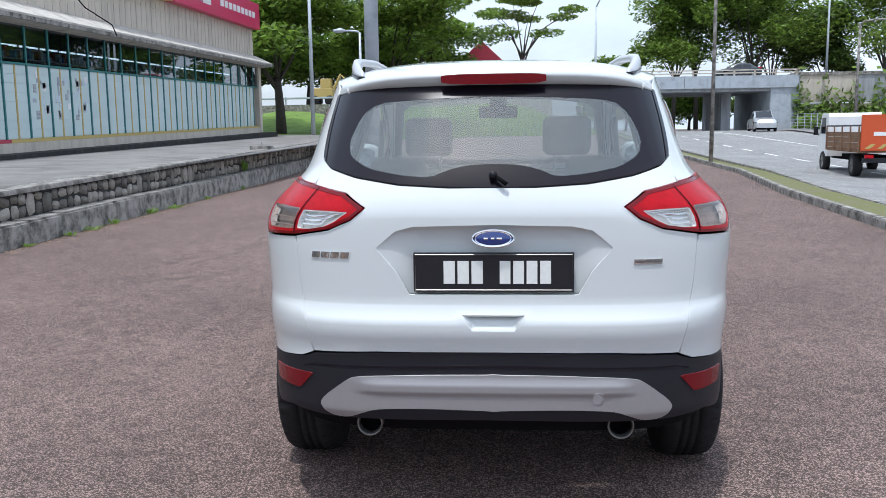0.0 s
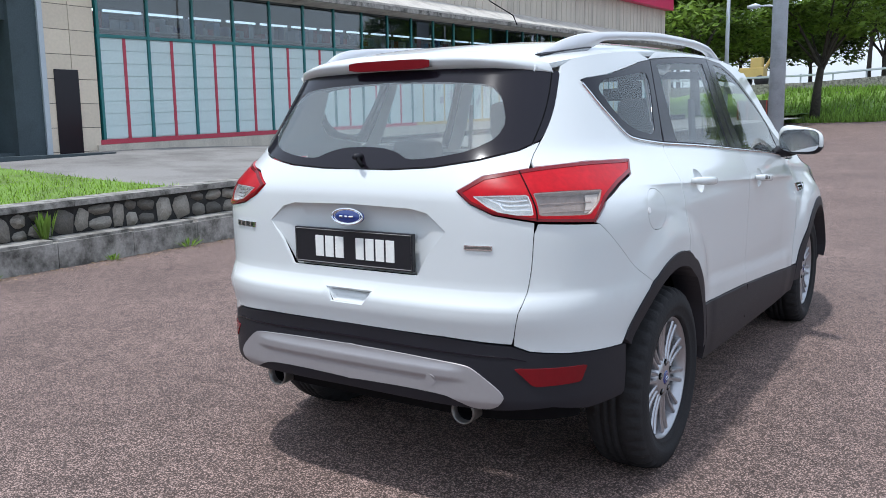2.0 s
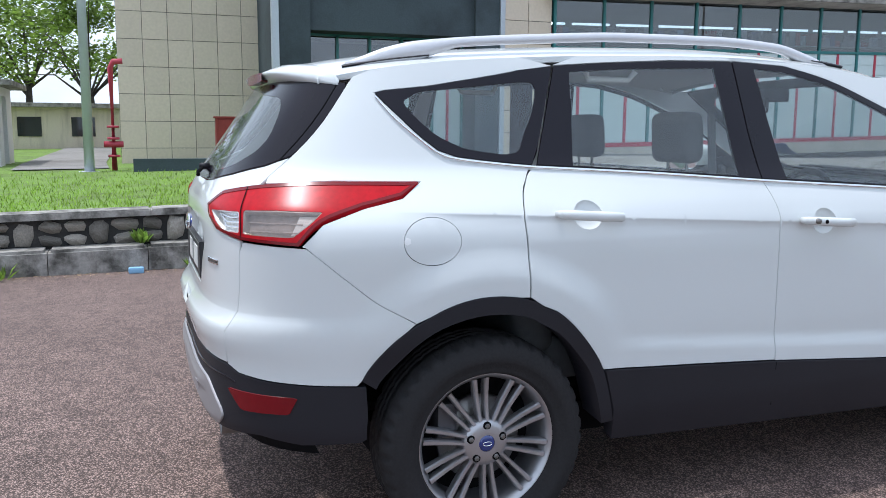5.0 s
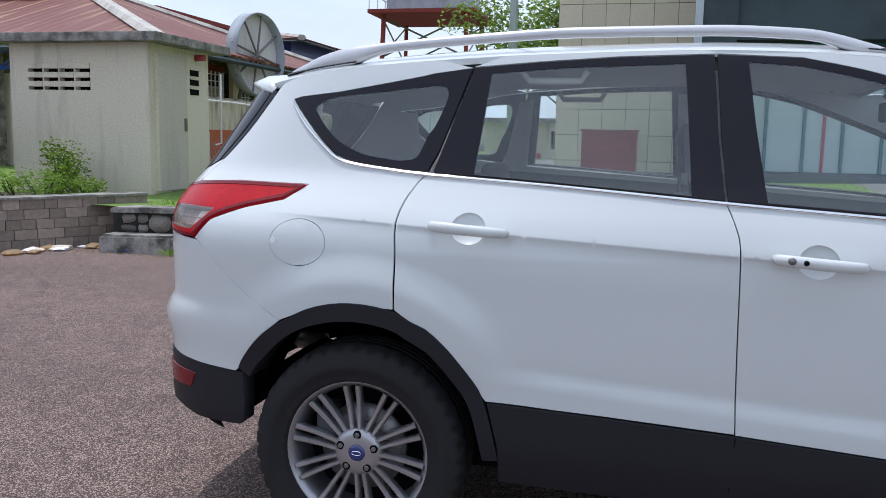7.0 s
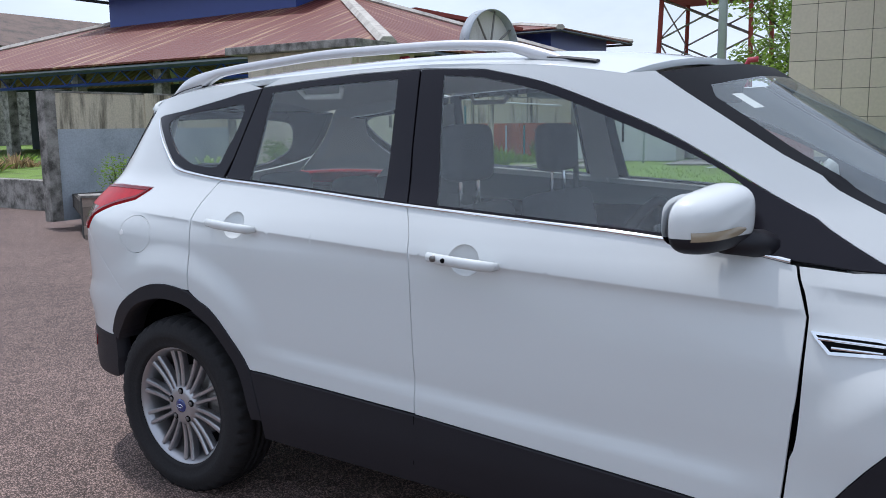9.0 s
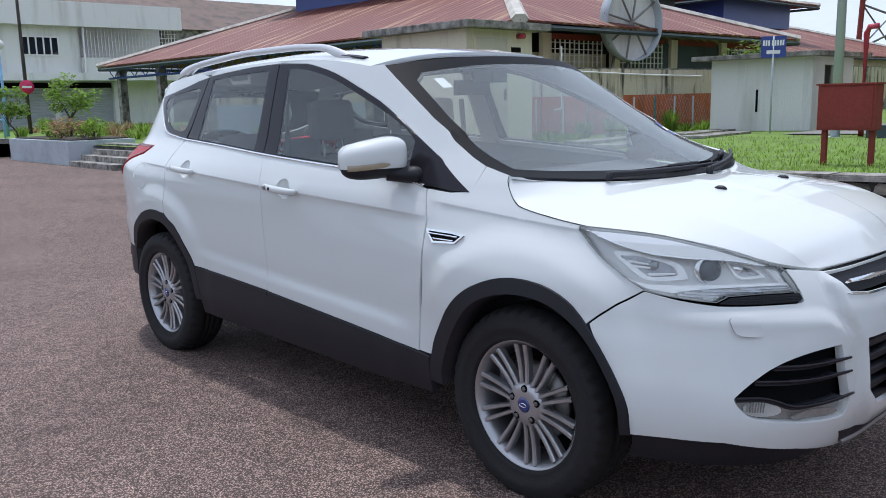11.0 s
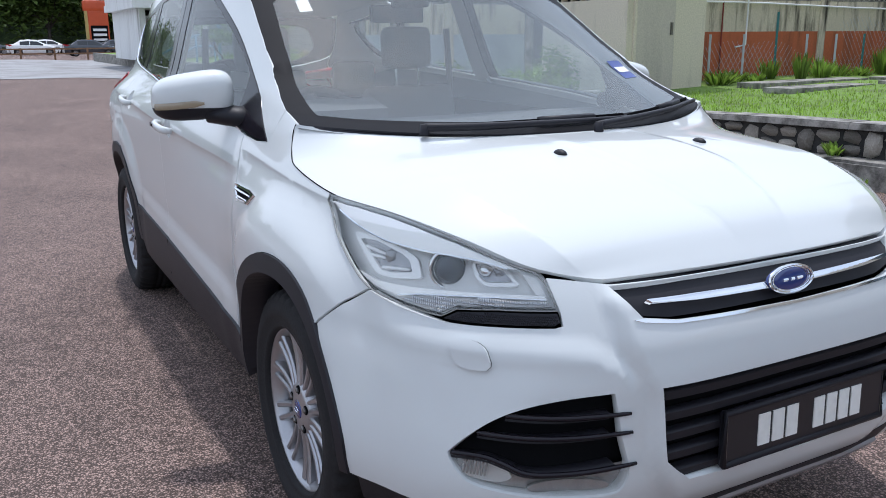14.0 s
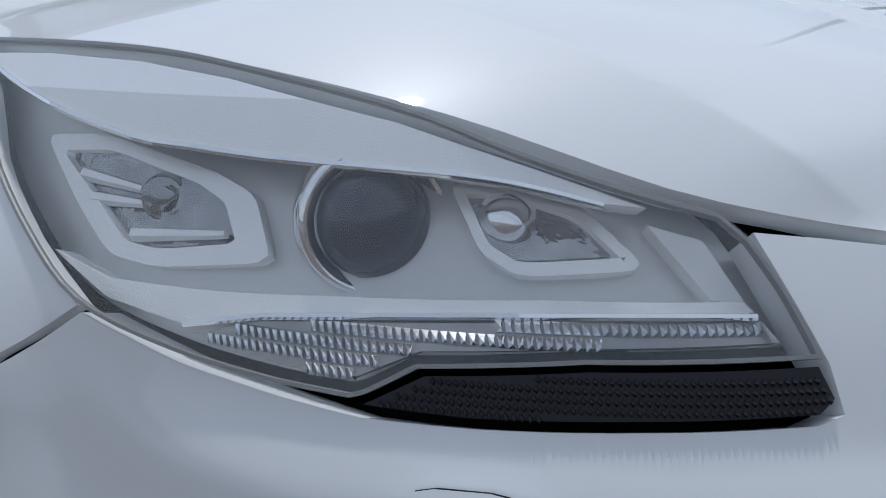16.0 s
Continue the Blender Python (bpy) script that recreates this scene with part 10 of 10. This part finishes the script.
for sgn in (1, -1):
    wheel(0.0, sgn)
    wheel(2.69, sgn)
for sgn in (1, -1):
    # door mirror
    bm = bmesh.new()
    bmesh.ops.create_uvsphere(bm, u_segments=36, v_segments=24, radius=1)
    for v in bm.verts:
        c = v.co.copy()
        x = 0.122 * math.copysign(abs(c.x) ** 0.58, c.x)
        yy = 0.075 * math.copysign(abs(c.y) ** 0.8, c.y)
        z = 0.076 * math.copysign(abs(c.z) ** 0.64, c.z)
        if c.y < 0:
            yy *= 0.55
        z += -0.012 * (x / 0.122) + 0.0
        z *= 1 - 0.10 * (x / 0.122)
        yy -= 0.035 * (x / 0.122)
        v.co = Vector((sgn * (0.905 + x), 2.0 + yy, 1.160 + z))
    if sgn < 0:
        bmesh.ops.reverse_faces(bm, faces=bm.faces)
    low = bm.copy()
    cut = 1.126
    bmesh.ops.bisect_plane(bm, geom=bm.verts[:] + bm.edges[:] + bm.faces[:], plane_co=(0, 0, cut), plane_no=(0.0, 0.0, 1), clear_inner=True)
    bmesh.ops.bisect_plane(low, geom=low.verts[:] + low.edges[:] + low.faces[:], plane_co=(0, 0, cut), plane_no=(0.0, 0.0, 1), clear_outer=True)
    mir_ = part("door_mirror", bm, M_PAINT, car, "white door mirror with black foot", smoothed=True)
    part("lower_shell", low, M_CLAD, mir_, "black lower shell", smoothed=True)
    ind = [Vector((sgn * (0.905 + 0.122 * a), 2.0 - 0.035 * a + 0.075 * max(0.0, 0.97 - abs(a) ** 3.4) ** 0.4 + 0.003, 1.140 - 0.010 * a)) for a in np.linspace(-0.15, 0.97, 18)]
    iv, jf = [], []
    for i, p_ in enumerate(ind):
        hgt = 0.0105 * min(1, (i + 1.5) / 5)
        iv += [p_ + Vector((0, 0.003, hgt)), p_ + Vector((sgn * 0.002, 0.005, 0)), p_ + Vector((0, 0.003, -hgt))]
    for i in range(17):
        for k in range(2):
            q = i * 3 + k
            jf.append((q, q + 1, q + 4, q + 3) if sgn > 0 else (q, q + 3, q + 4, q + 1))
    mesh_ob("side_indicator", iv, jf, M_AMBER, mir_, "clear amber indicator strip", smoothed=True)
    tube("mirror_foot", [(sgn * 0.735, 2.10, 1.085), (sgn * 0.79, 2.075, 1.096), (sgn * 0.86, 2.03, 1.105)], [0.042, 0.034, 0.03], M_CLAD, mir_, "black foot", sides=14, flat=1.5)
    gl_v = [(sgn * (0.905 + 0.108 * math.copysign(abs(math.cos(a)) ** 0.6, math.cos(a))), 1.957 - 0.035 * 0.88 * math.cos(a), 1.160 + 0.062 * math.copysign(abs(math.sin(a)) ** 0.6, math.sin(a))) for a in np.linspace(0, math.tau, 33)[:-1]]
    mesh_ob("mirror_glass", gl_v, [tuple(range(32)) if sgn > 0 else tuple(range(31, -1, -1))], M_CHROME, mir_, "mirror glass")
    # mud flaps and lower arms
    tube("lower_arm", [(sgn * 0.2, 0.05, 0.27), (sgn * 0.66, 0.0, 0.25)], 0.03, M_DARK, car)
    tube("lower_arm", [(sgn * 0.2, 2.6, 0.27), (sgn * 0.66, 2.69, 0.25)], 0.03, M_DARK, car)
lathe("silencer", [(0.0, -0.22), (0.08, -0.22), (0.085, -0.2), (0.085, 0.2), (0.08, 0.22), (0.0, 0.22)], M_DARK, car, axis="x", centre=(0, -0.5, 0.34))

# plates with plain bars, badges
def number_plate(cx, cz, y, face, hw, hh, tilt=0.0):
    fr = box("number_plate", (-hw, -0.008, -hh), (hw, 0.008, hh), M_PLATE, car, "black number plate with white bars", bevel=0.003)
    kids = [fr]
    rim = [(-hw + 0.006, -hh + 0.006), (hw - 0.006, -hh + 0.006), (hw - 0.006, hh - 0.006), (-hw + 0.006, hh - 0.006)]
    kids.append(tube("plate_rim", [(a, -0.009, b) for a, b in rim + rim[:1]], 0.0016, M_STEEL, fr, sides=4))
    if face > 0:
        kids.append(tube("plate_frame", [(a * 1.02, -0.006, b * 1.05) for a, b in rim + rim[:1]], 0.0085, M_CLAD, fr, "black moulded frame", sides=8))
    x = -0.62 * hw
    for k in range(7):
        if k == 3:
            x += 0.045
        ww = 0.036 if k < 3 else 0.034
        kids.append(box("plate_bar", (x, -0.0105, -0.58 * hh), (x + ww, -0.007, 0.58 * hh), M_PLATEWHITE, fr))
        x += ww + 0.0085
    m = Matrix.Translation((cx, y, cz)) @ Matrix.Rotation(0 if face < 0 else math.pi, 4, "Z") @ Matrix.Rotation(tilt, 4, "X")
    for k in kids:
        k.data.transform(m)
        k.data.update()


number_plate(0.0, 0.873, -0.806, -1, 0.255, 0.063)
number_plate(-0.03, 0.512, 3.660, 1, 0.262, 0.062, -0.03)


def oval_badge(pt, nrm, a, b):
    q = nrm.to_track_quat("Z", "Y").to_matrix().to_4x4()
    right = Vector((0, 0, 1)).cross(nrm).normalized()
    upv = nrm.cross(right)
    def ringp(k, d):
        return [pt + right * (a * k * math.cos(t)) + upv * (b * k * math.sin(t)) + nrm * d for t in np.linspace(0, math.tau, 37)[:-1]]
    vs = ringp(1, 0) + ringp(0.97, 0.008) + ringp(0.6, 0.012) + [pt + nrm * 0.0125]
    fs = []
    for i in range(2):
        for k in range(36):
            fs.append((i * 36 + k, i * 36 + (k + 1) % 36, (i + 1) * 36 + (k + 1) % 36, (i + 1) * 36 + k))
    fs += [(72 + k, 72 + (k + 1) % 36, 108) for k in range(36)]
    bd = mesh_ob("oval_badge", vs, fs, M_BLUE, car, "blue oval badge with chrome rim", smoothed=True)
    for k, r in ((0.97, 0.0035), (0.84, 0.0016)):
        rp = ringp(k, 0.0095)
        tube("badge_ring", rp + rp[:1], r, M_CHROME, bd, sides=6, caps=False)
    for dx, w_ in ((-0.34, 0.2), (-0.02, 0.16), (0.30, 0.26)):
        c = pt + right * (a * dx) + nrm * 0.0125
        tube("badge_bar", [c - right * a * w_ / 2, c + right * a * w_ / 2], b * 0.13, M_CHROME, bd, sides=6)


oval_badge(Vector((0, -0.822, 0.982)), Vector((0, -1, 0.12)).normalized(), 0.067, 0.027)
oval_badge(Vector((0, 3.603, 0.818)), Vector((0, 1, 0.25)).normalized(), 0.070, 0.030)
for u0, u1, z0, z1 in ((0.44, 0.532, 0.897, 0.912),):
    bx = skin("model_badge", [(u0, z0), (u1, z0), (u1, z1), (u0, z1)], M_CHROME, car, "small chrome badge", off=0.004, gap=0, thick=0.006, step=0.02)
    skin("badge_line", [(u0 + 0.004, z0 + 0.004), (u1 - 0.004, z0 + 0.004), (u1 - 0.004, z1 - 0.004), (u0 + 0.004, z1 - 0.004)], M_STEEL, bx, off=0.005, gap=0, thick=0, step=0.02)
for k in range(4):
    u0 = -0.595 + k * 0.034
    skin("name_badge_bar", [(u0, 0.917), (u0 + 0.028, 0.917), (u0 + 0.032, 0.936), (u0 + 0.004, 0.936)], M_CHROME, car, "chrome badge bar", off=0.004, gap=0, thick=0.006, step=0.01)

# cabin
def soft_box(name, a, b, mat, parent, label="", rot=0.0, bevel=0.04):
    bm = bmesh.new()
    c = [(p + q) / 2 for p, q in zip(a, b)]
    vs = box_bm(bm, a, b)
    bmesh.ops.bevel(bm, geom=bm.edges[:], offset=bevel, segments=3, affect="EDGES", profile=0.6)
    if rot:
        bmesh.ops.rotate(bm, verts=bm.verts, cent=(c[0], c[1], a[2]), matrix=Matrix.Rotation(rot, 3, "X"))
    return part(name, bm, mat, parent, label, smoothed=True)


def cabin_seat(x, y, w, zb=0.62, top=1.22, rest=True):
    st = soft_box("seat", (x - w / 2, y - 0.02, zb - 0.16), (x + w / 2, y + 0.5, zb), M_SEAT, car, "dark grey fabric seat", bevel=0.05)
    soft_box("backrest", (x - w / 2, y - 0.12, zb - 0.06), (x + w / 2, y + 0.02, top), M_SEAT, st, rot=0.22, bevel=0.05)
    yb = y - 0.05 - math.tan(0.22) * (top - zb)
    if rest:
        soft_box("headrest", (x - 0.125, yb - 0.055, top + 0.07), (x + 0.125, yb + 0.045, top + 0.27), M_SEAT, st, rot=0.06, bevel=0.048)
        for dx in (-0.06, 0.06):
            tube("headrest_post", [(x + dx, yb, top - 0.02), (x + dx, yb - 0.005, top + 0.12)], 0.007, M_CHROME, st, sides=6)


for x in (-0.36, 0.36):
    cabin_seat(x, 1.18, 0.46, top=1.12)
for x, w_ in ((-0.42, 0.42), (0.0, 0.36), (0.42, 0.42)):
    cabin_seat(x, 0.34, w_, zb=0.60, top=0.94 if x else 0.90, rest=True)
skin("headliner", [(-0.94, -0.42), (0.94, -0.42), (0.94, 1.60), (-0.94, 1.60)], M_HEADLINER, car, "pale grey headliner", fn=lambda u, v: roof_pt(u, v) - Vector((0, 0, 0.035)), step=0.12, gap=0, thick=0)
box("cabin_floor", (-0.60, -0.45, 0.40), (0.60, 2.20, 0.43), M_DARK, car)
box("luggage_cover", (-0.60, -0.66, 0.93), (0.60, 0.12, 0.945), M_SEAT, car, "black luggage cover")
dash_p = [(2.36, 0.45), (2.36, 0.96), (2.28, 1.035), (2.05, 1.06), (1.86, 1.03), (1.78, 0.94), (1.80, 0.80), (1.92, 0.60), (2.0, 0.45)]
dash = prism("dashboard", dash_p, -0.72, 0.72, "x", M_SEAT, car, "dark grey dashboard")
prism("instrument_hood", [(1.98, 1.04), (1.80, 1.06), (1.74, 1.09), (1.84, 1.12), (1.98, 1.09)], 0.20, 0.54, "x", M_SEAT, dash)
soft_box("centre_console", (-0.13, 0.9, 0.38), (0.13, 1.95, 0.72), M_TRIM, car, bevel=0.03)
sw = Matrix.Translation((0.36, 1.62, 0.98)) @ Matrix.Rotation(math.radians(66), 4, "X")
ring = [sw @ Vector((0.185 * math.cos(a), 0.185 * math.sin(a), 0)) for a in np.linspace(0, math.tau, 41)]
whl = tube("steering_wheel", ring, 0.015, M_CLAD, car, "black steering wheel", sides=8, caps=False)
for a in (math.pi / 2 + math.pi, 0.15, math.pi - 0.15):
    tube("wheel_spoke", [sw @ Vector((0.04 * math.cos(a), 0.04 * math.sin(a), -0.02)), sw @ Vector((0.18 * math.cos(a), 0.18 * math.sin(a), 0))], 0.016, M_CLAD, whl, sides=6)
o = lathe("airbag_cover", [(0.0, 0.012), (0.05, 0.008), (0.062, -0.02)], M_CLAD, whl, axis="z", steps=24)
o.data.transform(sw)
soft_box("rear_view_mirror", (-0.115, 1.64, 1.395), (0.115, 1.67, 1.465), M_DARK, car, bevel=0.012)
soft_box("sensor_housing", (-0.05, 1.70, 1.45), (0.05, 1.84, 1.51), M_DARK, car, bevel=0.012)
for sgn in (1, -1):
    # inner door trims and light pillar covers
    skin("door_trim", [(sgn * u, v) for u, v in [(1.0, 0.86), (1.95, 0.86), (1.95, 0.5), (3.45, 0.5), (3.45, 1.08), (2.9, 1.115), (2.0, 1.17), (1.62, 1.19), (1.0, 1.12)]], M_TRIM, car, off=-0.045, gap=0, thick=0, step=0.08)
    for pl in ([(2.44, 1.15), (2.58, 1.15), (2.53, 1.53), (2.41, 1.53)], [(1.64, 1.2), (1.75, 1.2), (1.785, 1.50), (1.72, 1.49)], [(0.86, 1.22), (1.19, 1.26), (1.12, 1.43), (0.9, 1.45)]):
        skin("pillar_trim", [(sgn * u, v) for u, v in pl], M_HEADLINER, car, "pale pillar trim", off=-0.03, gap=0, thick=0, step=0.06)
    tube("grab_handle", [(sgn * 0.60, 0.45, 1.52), (sgn * 0.585, 0.47, 1.49), (sgn * 0.585, 0.63, 1.49), (sgn * 0.60, 0.65, 1.52)], 0.011, M_HEADLINER, car, sides=8)
    tube("seat_belt", [(sgn * 0.60, 0.98, 1.38), (sgn * 0.63, 0.99, 0.9), (sgn * 0.66, 1.0, 0.5)], 0.018, M_SEAT, car, sides=6, flat=0.25)

for ob in list(bpy.data.objects):
    if ob.type == "MESH" and ob.data.materials and ob.data.materials[0] in (M_GLASS, M_WSCREEN, M_RGLASS, M_LENS, M_SMOKELENS):
        ob.visible_shadow = False
